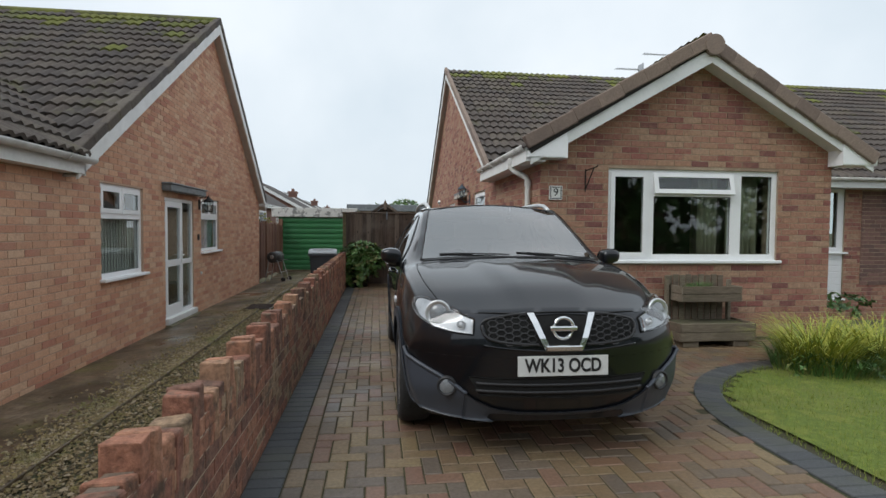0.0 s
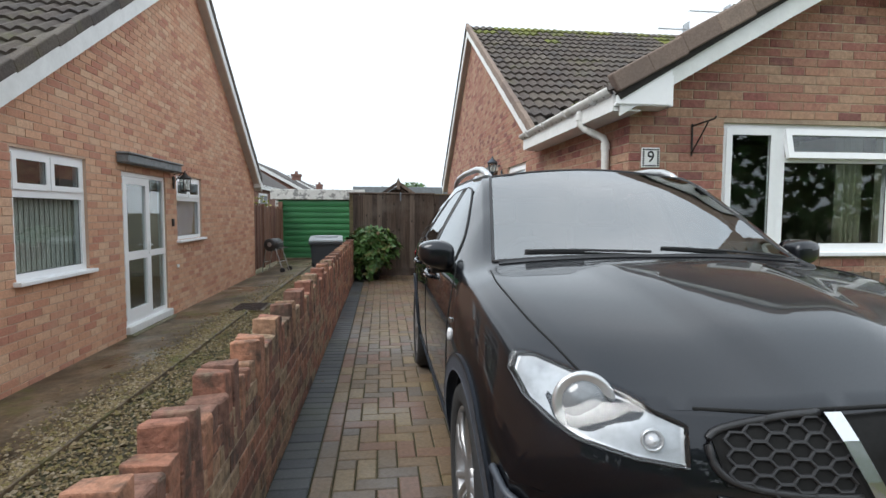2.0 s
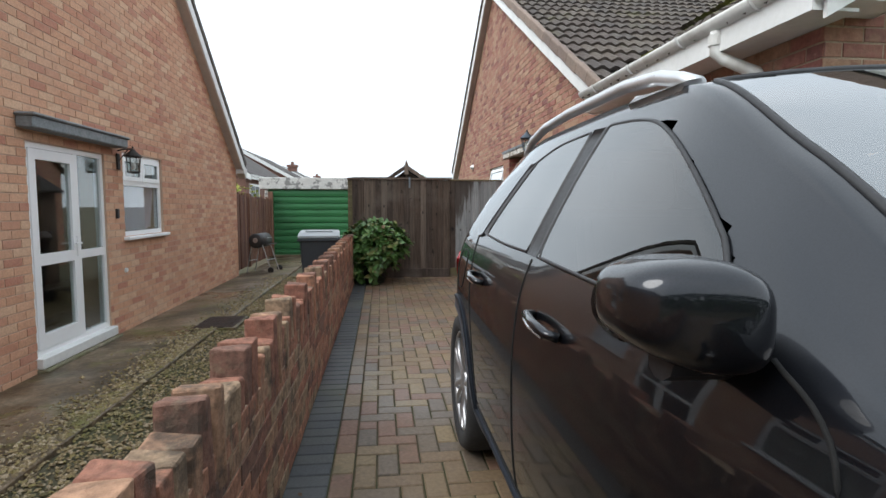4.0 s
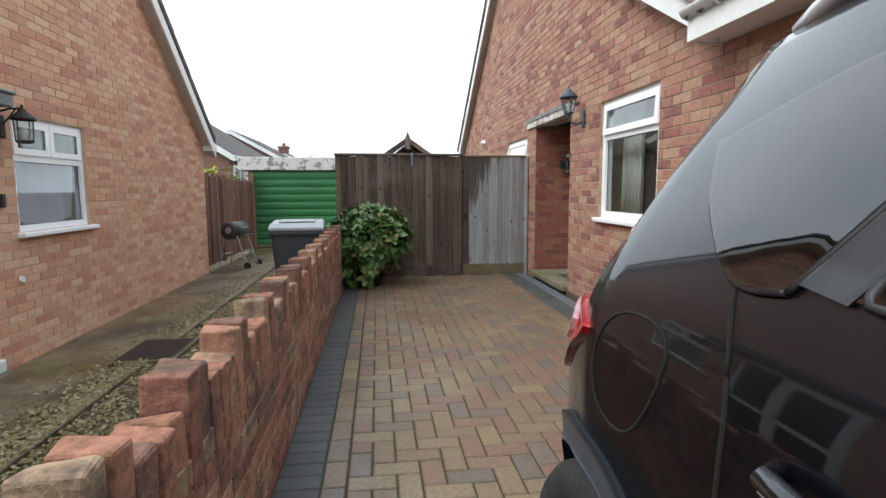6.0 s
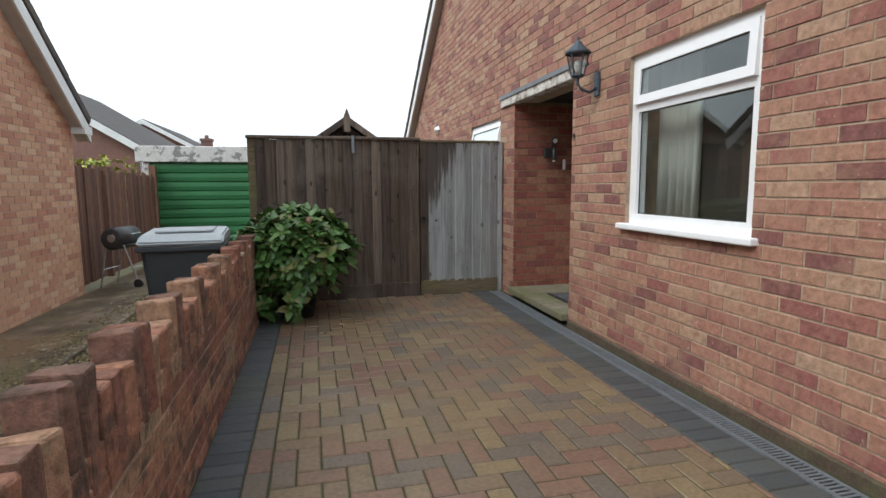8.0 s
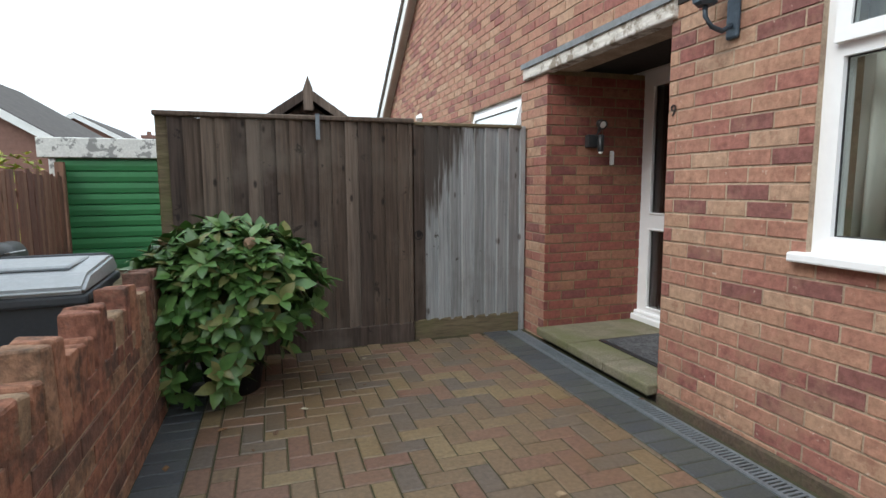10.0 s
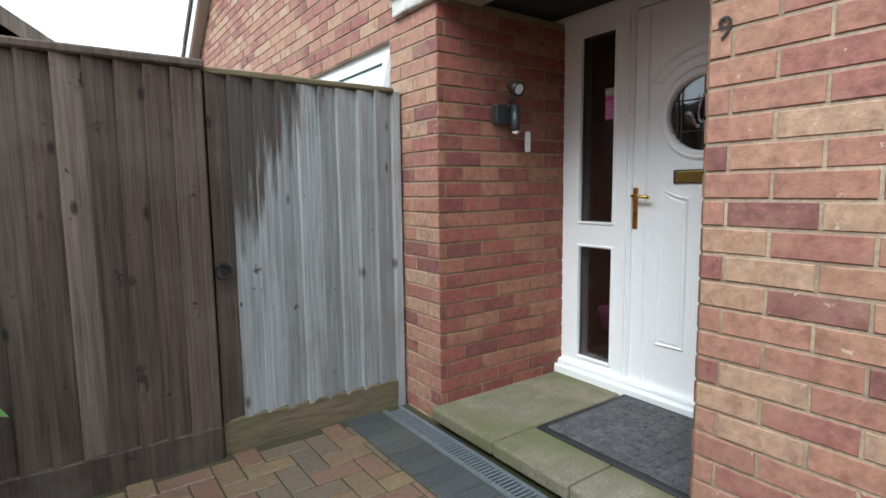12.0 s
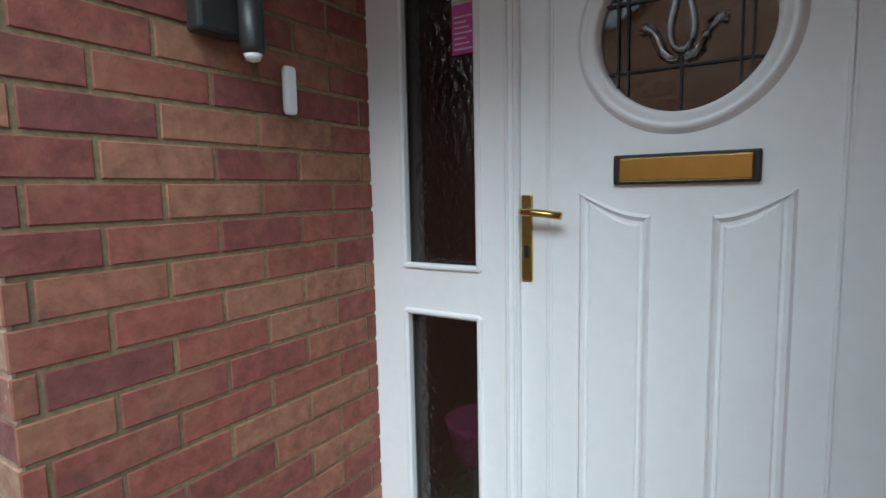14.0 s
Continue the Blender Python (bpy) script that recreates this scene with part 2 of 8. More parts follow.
M_fence = surface("fence_board_dark", [(0.100, 0.070, 0.052), (0.158, 0.118, 0.090), (0.070, 0.049, 0.039), (0.120, 0.087, 0.066), (0.185, 0.142, 0.112), (0.084, 0.060, 0.047)], 0.8, 16, 0.5, 2.0, (0.20, 0.165, 0.135), 0.5, (0.50, 0.68), 0.9, 0.008, stretch=(3, 3, 0.13), pieces=True, second=((0.025, 0.017, 0.013), 8.0, 0.62, 0.66, 0.9), third=((0.20, 0.165, 0.135), 1.7, 0.52, 0.70, 0.45), knots=(0.018, 0.013, 0.011))
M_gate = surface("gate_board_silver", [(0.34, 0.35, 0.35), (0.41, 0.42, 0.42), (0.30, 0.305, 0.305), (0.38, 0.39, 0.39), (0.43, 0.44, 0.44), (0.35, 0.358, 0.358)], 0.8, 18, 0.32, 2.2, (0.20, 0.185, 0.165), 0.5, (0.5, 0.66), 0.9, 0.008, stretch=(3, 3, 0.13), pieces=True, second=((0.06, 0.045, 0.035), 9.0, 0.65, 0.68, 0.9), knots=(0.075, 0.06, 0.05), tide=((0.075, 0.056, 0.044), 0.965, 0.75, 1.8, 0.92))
M_gravelboard = surface("gravel_board", [(0.17, 0.135, 0.08), (0.12, 0.09, 0.055)], 0.9, 30, 0.4, 3.0, (0.13, 0.14, 0.05), 0.5, bump=0.6, stretch=(0.3, 0.3, 3))
M_fence_red = surface("fence_red_brown", [(0.15, 0.068, 0.045), (0.17, 0.08, 0.052), (0.12, 0.055, 0.04), (0.19, 0.10, 0.065)], 0.85, 26, 0.4, 2.0, (0.08, 0.05, 0.04), 0.5, bump=0.5, stretch=(4, 4, 0.25), pieces=True)
M_green = surface("green_door_paint", [(0.028, 0.155, 0.052), (0.034, 0.175, 0.062)], 0.45, 18, 0.08, 1.2, (0.03, 0.115, 0.05), 0.5, bump=0.05)
M_flaky = surface("flaking_white_paint", [(0.66, 0.66, 0.63), (0.58, 0.58, 0.56)], 0.8, 30, 0.15, 5.0, (0.23, 0.23, 0.225), 0.95, (0.53, 0.57), 0.5, 0.006)
M_timber_white = surface("weathered_painted_timber", [(0.64, 0.62, 0.58), (0.54, 0.51, 0.46)], 0.85, 14, 0.3, 9.0, (0.20, 0.155, 0.11), 0.85, (0.5, 0.58), 0.6, 0.006, stretch=(3, 0.6, 3))
# near-black plaster: the dimness of the unlit rooms is put into its colour
M_room = surface("room_plaster_dimmed", [(0.06, 0.047, 0.038)], 0.9, 20, 0.08, 1.0, (0.045, 0.035, 0.03), 0.4, bump=0.05)
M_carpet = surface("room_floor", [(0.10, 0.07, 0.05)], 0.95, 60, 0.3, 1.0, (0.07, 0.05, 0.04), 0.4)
# near-black for recesses: the shade there is put into the colour
M_dark = surface("recess_shade", [(0.025, 0.022, 0.02)], 0.9, 30, 0.2, 1.0, (0.04, 0.03, 0.025), 0.4, bump=0.05)
M_soil = surface("ground_soil", [(0.10, 0.085, 0.055), (0.075, 0.075, 0.035)], 0.95, 25, 0.4, 0.8, (0.06, 0.07, 0.02), 0.5)
M_gravel = surface("gravel", [(0.27, 0.205, 0.105), (0.20, 0.150, 0.080), (0.33, 0.255, 0.145), (0.14, 0.105, 0.062), (0.24, 0.195, 0.080), (0.38, 0.31, 0.21)], 0.9, 80, 0.25, 1.8, (0.14, 0.16, 0.05), 0.6, (0.52, 0.7), 0.4, pieces=True)
M_pane = glass("window_pane", (0.80, 0.84, 0.83), 1.52)
M_leaded = glass("leaded_pane", (0.40, 0.35, 0.33), 1.75, 0.03, 0.06, 14)
M_obscure = glass("obscured_pane", (0.42, 0.40, 0.38), 1.7, 0.05, 0.6, 55)
M_black = surface("black_plastic", [(0.018, 0.018, 0.02)], 0.5, 60, 0.15, 2.0, (0.03, 0.03, 0.03), 0.3, bump=0.1)
M_iron = surface("dark_iron", [(0.03, 0.028, 0.028), (0.05, 0.04, 0.035)], 0.6, 60, 0.3, 4.0, (0.10, 0.05, 0.03), 0.5, metal=0.6)
M_zinc = surface("galvanised_steel", [(0.24, 0.27, 0.30), (0.20, 0.225, 0.25)], 0.5, 60, 0.2, 3.0, (0.13, 0.13, 0.12), 0.5, metal=0.5)
M_brass = surface("polished_brass", [(0.62, 0.43, 0.13)], 0.22, 60, 0.06, 3.0, (0.5, 0.34, 0.1), 0.3, metal=1.0, bump=0.02)
M_lead = surface("grey_lead_flashing", [(0.20, 0.22, 0.235), (0.15, 0.165, 0.175)], 0.65, 30, 0.25, 4.0, (0.30, 0.31, 0.31), 0.5)
M_gutter = surface("grey_white_gutter", [(0.70, 0.70, 0.68), (0.60, 0.60, 0.57)], 0.5, 25, 0.06, 3.0, (0.32, 0.31, 0.27), 0.5, (0.5, 0.72), 0.05)

# ---- building helpers ----
def make_mesh(name, verts, faces, material=None, smooth=False):
    me = bpy.data.meshes.new(name)
    me.from_pydata([tuple(v) for v in verts], [], faces)
    if smooth:
        me.polygons.foreach_set("use_smooth", [True] * len(me.polygons))
    if material:
        me.materials.append(material)
    me.update()
    return me


def put(name, me, parent=None, m=None, label=""):
    ob = new(name, me)
    if parent:
        ob.parent = parent
    if m is not None:
        ob.matrix_basis = m
    return tagged(ob, label)


def part(name, bm, material, parent=None, label="", smooth=False):
    me = bpy.data.meshes.new(name)
    bmesh.ops.recalc_face_normals(bm, faces=bm.faces[:])
    bm.to_mesh(me)
    bm.free()
    if smooth:
        me.polygons.foreach_set("use_smooth", [True] * len(me.polygons))
    if material:
        me.materials.append(material)
    return put(name, me, parent, None, label)


def empty(name, m, label="", category="", group=""):
    ob = new(name)
    ob.matrix_basis = m
    return tagged(ob, label, category, group)


def box(bm, x0, x1, y0, y1, z0, z1, bev=0.0, m=None, seg=1):
    mat4 = Matrix.Translation(((x0 + x1) / 2, (y0 + y1) / 2, (z0 + z1) / 2)) @ Matrix.Diagonal((x1 - x0, y1 - y0, z1 - z0, 1))
    geo = bmesh.ops.create_cube(bm, size=1.0, matrix=(m @ mat4) if m is not None else mat4)
    if bev:
        edges = {e for v in geo["verts"] for e in v.link_edges}
        bmesh.ops.bevel(bm, geom=list(edges), offset=bev, segments=seg, affect="EDGES", profile=0.5)
    return bm


def boxes(*rows, bev=0.0, seg=1):
    bm = bmesh.new()
    for r in rows:
        box(bm, *r, bev=bev, seg=seg)
    return bm


def cyl(bm, p0, p1, r0, r1=None, n=14, caps=True):
    p0, p1 = Vector(p0), Vector(p1)
    r1 = r0 if r1 is None else r1
    d = p1 - p0
    m = Matrix.Translation((p0 + p1) / 2) @ d.to_track_quat("Z", "Y").to_matrix().to_4x4()
    bmesh.ops.create_cone(bm, cap_ends=caps, segments=n, radius1=r0, radius2=r1, depth=d.length, matrix=m)
    return bm


def tube(bm, pts, r, n=10):
    """A round tube swept along points."""
    pts = [Vector(p) for p in pts]
    rings = []
    for i, p in enumerate(pts):
        d = (pts[min(i + 1, len(pts) - 1)] - pts[max(i - 1, 0)]).normalized()
        ref = Vector((0, 0, 1)) if abs(d.z) < 0.9 else Vector((1, 0, 0))
        a = d.cross(ref).normalized()
        b = d.cross(a)
        rings.append([bm.verts.new(p + r * (math.cos(2 * math.pi * k / n) * a + math.sin(2 * math.pi * k / n) * b)) for k in range(n)])
    for r0, r1 in zip(rings, rings[1:]):
        for k in range(n):
            bm.faces.new((r0[k], r0[(k + 1) % n], r1[(k + 1) % n], r1[k]))
    bm.faces.new(rings[0])
    bm.faces.new(rings[-1][::-1])
    return bm


def prism(bm, poly, a0, a1, axis="y"):
    """A polygon pushed along one axis. poly: (x, z) for y, (y, z) for x, (x, y) for z."""
    def at(p, a):
        return {"y": (p[0], a, p[1]), "x": (a, p[0], p[1]), "z": (p[0], p[1], a)}[axis]
    f = [bm.verts.new(at(p, a0)) for p in poly]
    g = [bm.verts.new(at(p, a1)) for p in poly]
    n = len(poly)
    bm.faces.new(f)
    bm.faces.new(g[::-1])
    for i in range(n):
        bm.faces.new((f[i], f[(i + 1) % n], g[(i + 1) % n], g[i]))
    return bm


def lathe(bm, prof, n=24, m=None, axis="z"):
    """(r, z) profile turned about z."""
    rings = []
    for r, z in prof:
        rings.append([bm.verts.new((m @ Vector((r * math.cos(2 * math.pi * k / n), r * math.sin(2 * math.pi * k / n), z))) if m is not None
                                   else (r * math.cos(2 * math.pi * k / n), r * math.sin(2 * math.pi * k / n), z)) for k in range(n)])
    for a, b in zip(rings, rings[1:]):
        for k in range(n):
            bm.faces.new((a[k], a[(k + 1) % n], b[(k + 1) % n], b[k]))
    return bm


def piece_mesh(name, lu, lz, depth, ch, material):
    """One brick or block, u along x, z up, its face towards -y: the face, chamfers and sides."""
    a, b = lu / 2, lz / 2
    v = [(-a + ch, -depth, -b + ch), (a - ch, -depth, -b + ch), (a - ch, -depth, b - ch), (-a + ch, -depth, b - ch),
         (-a, -depth + ch, -b), (a, -depth + ch, -b), (a, -depth + ch, b), (-a, -depth + ch, b),
         (-a, 0, -b), (a, 0, -b), (a, 0, b), (-a, 0, b)]
    f = [(0, 1, 2, 3)]
    for o in (0, 4):
        for k in range(4):
            f.append((o + k, o + 4 + k, o + 4 + (k + 1) % 4, o + (k + 1) % 4))
    return make_mesh(name, v, f, material)


def brick_wall(name, label, frame_m, u0, u1, z0, top, openings, mat_brick, mat_mortar, thick=0.26, near=None, near_z=(-9, 9), shift=0.0, category="wall", ztop=None, L=0.225, H=0.075, kinks=(), ext=(0, 0)):
    """A wall of bricks in stretcher bond. frame_m: local x runs along the wall, local -y outwards, z up. top(u): height of its upper edge."""
    rnd = random.Random(name)
    wall = new(name, None)
    wall.matrix_basis = frame_m
    # core: mortar plane set back behind the bricks, with openings through it
    us = sorted({u0, u1, *[o for op in openings for o in op[:2] if u0 < o < u1]})
    zlow = min(top(u) for u in (u0, u1))
    zs = sorted({z0, zlow, *[o for op in openings for o in op[2:] if z0 < o < zlow]})
    bm = bmesh.new()
    for ua, ub in zip(us, us[1:]):
        for za, zb in zip(zs, zs[1:]):
            uc, zc = (ua + ub) / 2, (za + zb) / 2
            if not any(o[0] < uc < o[1] and o[2] < zc < o[3] for o in openings):
                box(bm, ua, ub, 0.0, thick, za, zb)
    if ztop:
        edge = [(u, top(u)) for u in sorted({u0, u1, ztop, *kinks}, reverse=True)]
        edge = [(u, z) for u, z in edge if z > zlow + 1e-3]
        prism(bm, [(u0, zlow), (u1, zlow)] + edge, 0.0, thick)
    bmesh.ops.recalc_face_normals(bm, faces=bm.faces[:])
    me = bpy.data.meshes.new(name)
    bm.to_mesh(me)
    bm.free()
    me.materials.append(mat_mortar)
    bpy.data.objects.remove(wall)
    wall = new(name, me)
    wall.matrix_basis = frame_m
    tagged(wall, label, category, kind="structure")
    full = piece_mesh(name + "_brick", L - 0.010, H - 0.010, 0.0045, 0.002, mat_brick)
    verts, faces, singles = [], [], []
    zmax = max(top(u0), top(u1), top(ztop) if ztop else 0)
    for r in range(int((zmax - z0) / H) + 1):
        zc = z0 + (r + 0.5) * H
        off = (r % 2) * L / 2 + shift
        cuts = [(o[0], o[1]) for o in openings if o[2] - 0.02 < zc < o[3] + 0.02]
        k0 = int((u0 - off) / L) - 1
        for k in range(k0, int((u1 - off) / L) + 2):
            a, b = off + k * L + 0.005, off + (k + 1) * L - 0.005
            spans = [(max(a, u0 - ext[0]), min(b, u1 + ext[1]))]
            for c0, c1 in cuts:
                spans = [s for p, q in spans for s in ((p, min(q, c0)), (max(p, c1), q)) if s[1] - s[0] > 0.025]
            for p, q in spans:
                if q - p < 0.025 or min(top(p), top(q)) < zc + H * 0.3:
                    continue
                u, z = (p + q) / 2, zc
                if q - p > L - 0.0105 and near and near[0] <= u <= near[1] and near_z[0] <= z <= near_z[1] and len(singles) < 300:
                    singles.append((u, z))
                    continue
                d, ch, e = 0.0045 + rnd.uniform(-0.001, 0.002), 0.002, H / 2 - 0.005
                jz = rnd.uniform(-0.001, 0.001)
                n = len(verts)
                for ins, dd in ((ch, -d), (0, -d + ch), (0, 0.001)):
                    verts += [(p + ins, dd, z + jz - e + ins), (q - ins, dd, z + jz - e + ins), (q - ins, dd, z + jz + e - ins), (p + ins, dd, z + jz + e - ins)]
                faces.append((n, n + 1, n + 2, n + 3))
                for o in (0, 4):
                    for i in range(4):
                        faces.append((n + o + i, n + o + 4 + i, n + o + 4 + (i + 1) % 4, n + o + (i + 1) % 4))
    rest = put("brickwork", make_mesh("brickwork", verts, faces, mat_brick), wall)
    tagged(rest, kind="stuff")
    for u, z in singles:
        put("brick", full, wall, pose(u, rnd.uniform(-0.001, 0.0012), z, 0, rnd.uniform(-0.3, 0.3), 0))
    return wall


def face_west(x):
    """Frame of a wall in the plane x that faces -x: along = +y reversed so that -y local is -x."""
    return pose(x, 0, 0, 0, 0, -90)


def face_east(x):
    return pose(x, 0, 0, 0, 0, 90)


def face_south(y):
    return pose(0, y, 0)


def face_north(y):
    return pose(0, y, 0, 0, 0, 180)


def tile_mesh(name, w, length, material, roll=0.036, tip=0.034, n=10):
    """One interlocking tile: wavy across x, up the slope along y, its lower edge proud."""
    v, f = [], []
    for i in range(n + 1):
        s = i / n
        h = roll * (0.5 - 0.5 * math.cos(4 * math.pi * s)) ** 0.7
        x = (s - 0.5) * w
        v += [(x, 0, h - 0.004), (x, 0, h + tip), (x, length, h * 0.9)]
    for i in range(n):
        a = 3 * i
        f += [(a, a + 3, a + 4, a + 1), (a + 1, a + 4, a + 5, a + 2)]
    return make_mesh(name, v, f, material)


def tiled_slope(name, label, frame_m, width, length, material, mossy, near=None, moss_from=0.75, keep=None, tw=0.30, gauge=0.335, deck_poly=None):
    """A roof slope. frame_m: x along the eave, y up the slope, z out of it."""
    rnd = random.Random(name)
    dp = deck_poly or [(0, 0), (width, 0), (width, length), (0, length)]
    deck = new(name, make_mesh(name, [(x, y, -0.012) for x, y in dp] + [(x, y, -0.07) for x, y in dp],
                               [(0, 1, 2, 3), (7, 6, 5, 4), (0, 4, 5, 1), (1, 5, 6, 2), (2, 6, 7, 3), (3, 7, 4, 0)], M_dark))
    deck.matrix_basis = frame_m
    tagged(deck, label, "roof", kind="structure")
    one, two = tile_mesh(name + "_tile", tw, gauge + 0.06, material), tile_mesh(name + "_mossy", tw, gauge + 0.06, mossy)
    rest = {0: ([], []), 1: ([], [])}
    count = 0
    for r in range(int(length / gauge) + 1):
        for c in range(int(width / tw)):
            x, y = (c + 0.5) * tw, r * gauge
            if y + gauge * 0.4 > length or (keep and not keep(x, y)):
                continue
            q = 1 if rnd.random() < max(0.03, (y / length - moss_from) / (1 - moss_from)) else 0
            m = pose(x, y - 0.03 + rnd.uniform(-0.006, 0.006), rnd.uniform(-0.002, 0.004), rnd.uniform(-0.5, 0.3), rnd.uniform(-0.5, 0.5), rnd.uniform(-0.6, 0.6))
            if near and near(x, y) and count < 300:
                count += 1
                put("roof_tile", two if q else one, deck, m)
            else:
                vs, fs = rest[q]
                n = len(vs)
                src = two if q else one
                vs += [m @ v.co for v in src.vertices]
                fs += [tuple(n + i for i in p.vertices) for p in src.polygons]
    for q, mt in ((0, material), (1, mossy)):
        if rest[q][0]:
            tagged(put("tile_courses", make_mesh("tile_courses", *rest[q], mt), deck), kind="stuff")
    return deck


def slope_frame(p, along, up):
    """p: lower start of the eave; along: unit vector; up: unit vector up the slope."""
    a, u = Vector(along).normalized(), Vector(up).normalized()
    n = a.cross(u)
    return Matrix.Translation(p) @ Matrix((a, u, n)).transposed().to_4x4()

# ---- ground ----
LOW = -0.16      # the neighbour's path lies lower than the drive
def lawn_edge(x, y, r):
    """True inside the rounded lawn corner, r metres from the bend's centre line."""
    cx, cy = 4.15, 3.15
    if x >= cx:
        return y < cy + r
    if y <= cy:
        return x > cx - r
    return math.hypot(x - cx, y - cy) < r


ground = tagged(new("ground", make_mesh("ground", [(-400, -200, -0.30), (400, -200, -0.30), (400, 600, -0.30), (-400, 600, -0.30)], [(0, 1, 2, 3)], M_soil)), "bare dark soil ground round the bungalows", "ground", kind="structure")
bm = bmesh.new()
box(bm, -0.67, 1.92, -4.0, 12.86, -0.29, -0.006)
box(bm, 1.92, 12.0, -4.0, 6.12, -0.29, -0.0064)
drive = part("driveway", bm, M_joint, None, "herringbone block-paved driveway, buff and red, damp and mossy")
tagged(drive, category="driveway", kind="structure")
bm = prism(bmesh.new(), [(-3.17, -0.29), (-2.16, -0.29), (-2.16, LOW), (-3.17, LOW - 0.06)], -6, 30.0)
path = tagged(part("path", bm, M_concrete, None, "damp stained concrete path beside the neighbouring wall"), category="path", kind="structure")
bm = boxes(*[(-2.16, -2.07, -6 + 0.92 * i, -6 + 0.92 * i + 0.915, -0.29, LOW + 0.012) for i in range(25)], bev=0.006)
tagged(part("path_edging", bm, M_concrete, None, "narrow worn concrete edging beside a gravel strip"), category="edging", kind="structure")
bm = boxes((-2.07, -0.74, -6, 17.0, -0.29, LOW - 0.03))
bed = tagged(part("gravel_bed", bm, M_soil, None, "bed of small brown stones between path and wall"), category="gravel", kind="structure")

# ---- our bungalow ----
XW, YF, YM = 1.93, 6.12, 8.75
P_EAVE, P_RIDGE, P_REAR = (8.48, 2.27), (13.95, 5.44), (18.75, 2.10)


def gable_z(y):
    if y <= P_EAVE[0] + 0.25:
        return 2.30
    if y <= P_RIDGE[0]:
        return P_EAVE[1] + (y - P_EAVE[0]) * (P_RIDGE[1] - P_EAVE[1]) / (P_RIDGE[0] - P_EAVE[0]) - 0.06
    return P_RIDGE[1] + (y - P_RIDGE[0]) * (P_REAR[1] - P_RIDGE[1]) / (P_REAR[0] - P_RIDGE[0]) - 0.06


KW = (9.34, 10.44, 0.925, 2.03)        # kitchen window: y0, y1, z0, z1
PORCH = (11.24, 12.55, -0.3, 2.05)
BW = (12.98, 14.15, 1.05, 1.95)


def west(o):
    return (-o[1], -o[0], o[2], o[3])


wall_west = brick_wall("wall_west", "mixed red and buff brick gable wall with recessed porch", face_west(XW), -18.45, -YF - 0.01, -0.30, lambda u: gable_z(-u),
                       [west(KW), west(PORCH), west(BW)], M_brick, M_mortar, near=(-11.24, -8.9), near_z=(0.3, 1.9), ztop=-P_RIDGE[0], shift=0.07, kinks=(-P_EAVE[0] - 0.25,), ext=(0, 0.016))
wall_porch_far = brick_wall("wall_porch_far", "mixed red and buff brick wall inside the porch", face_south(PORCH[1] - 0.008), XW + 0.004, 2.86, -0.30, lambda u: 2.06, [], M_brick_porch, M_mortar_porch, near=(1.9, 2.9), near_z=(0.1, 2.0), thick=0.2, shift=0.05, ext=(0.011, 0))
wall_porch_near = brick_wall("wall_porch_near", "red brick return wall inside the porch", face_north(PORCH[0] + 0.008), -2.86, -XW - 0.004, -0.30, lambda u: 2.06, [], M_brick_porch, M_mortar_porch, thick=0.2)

APEX_X, APEX_Z, EAVE_L, EAVE_Z = 3.92, 3.42, 1.70, 2.16
def wing_z(x):
    return APEX_Z - abs(x - APEX_X) * (APEX_Z - EAVE_Z) / (APEX_X - EAVE_L) + 0.02


FW = (2.765, 5.00, 0.955, 2.065)
wall_front = brick_wall("wall_front", "mixed red and buff brick front gable wall", face_south(YF), XW + 0.003, 5.73, -0.30, wing_z, [FW], M_brick, M_mortar, near=(2.0, 5.8), near_z=(0.9, 2.0), ztop=APEX_X, shift=0.0, ext=(0.009, 0))
wall_east = brick_wall("wall_wing_east", "red brick side wall of the front wing", face_east(5.733), YF + 0.26, YM, -0.30, lambda u: 2.25, [], M_brick, M_mortar)
SD = (7.4, 8.50, 0.10, 2.14)
wall_main_front = brick_wall("wall_main_front", "red brick front wall set back beside the wing", face_south(YM), 6.0, 16.0, -0.30, lambda u: 2.25, [SD], M_brick, M_mortar)

# dark brown brick patch on the set-back wall
brick_wall("wall_patch", "dark brown brick panel on the set-back wall", face_south(YM - 0.012), 8.83, 10.2, 0.35, lambda u: 2.10, [], M_brick_dark, M_mortar, thick=0.01)


def plain_wall(name, m4, *r, material=None, label="plain inner wall in dimmed, near-black plaster"):
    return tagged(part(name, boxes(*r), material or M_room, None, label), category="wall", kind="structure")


# rooms behind the windows, closed all round; their dimness is in the plaster colour
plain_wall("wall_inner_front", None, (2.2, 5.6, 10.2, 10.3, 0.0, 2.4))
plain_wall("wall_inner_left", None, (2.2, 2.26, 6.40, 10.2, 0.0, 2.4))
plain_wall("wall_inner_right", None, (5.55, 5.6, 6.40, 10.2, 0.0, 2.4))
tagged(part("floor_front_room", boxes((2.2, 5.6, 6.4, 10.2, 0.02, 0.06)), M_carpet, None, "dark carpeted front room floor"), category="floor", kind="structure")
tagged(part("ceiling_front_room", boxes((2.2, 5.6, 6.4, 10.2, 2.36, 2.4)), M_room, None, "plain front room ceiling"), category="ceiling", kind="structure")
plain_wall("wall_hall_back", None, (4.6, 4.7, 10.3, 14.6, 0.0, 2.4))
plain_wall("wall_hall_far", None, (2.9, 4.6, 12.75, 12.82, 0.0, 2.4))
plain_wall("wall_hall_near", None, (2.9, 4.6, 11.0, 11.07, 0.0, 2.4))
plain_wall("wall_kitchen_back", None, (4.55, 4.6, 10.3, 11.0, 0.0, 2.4))
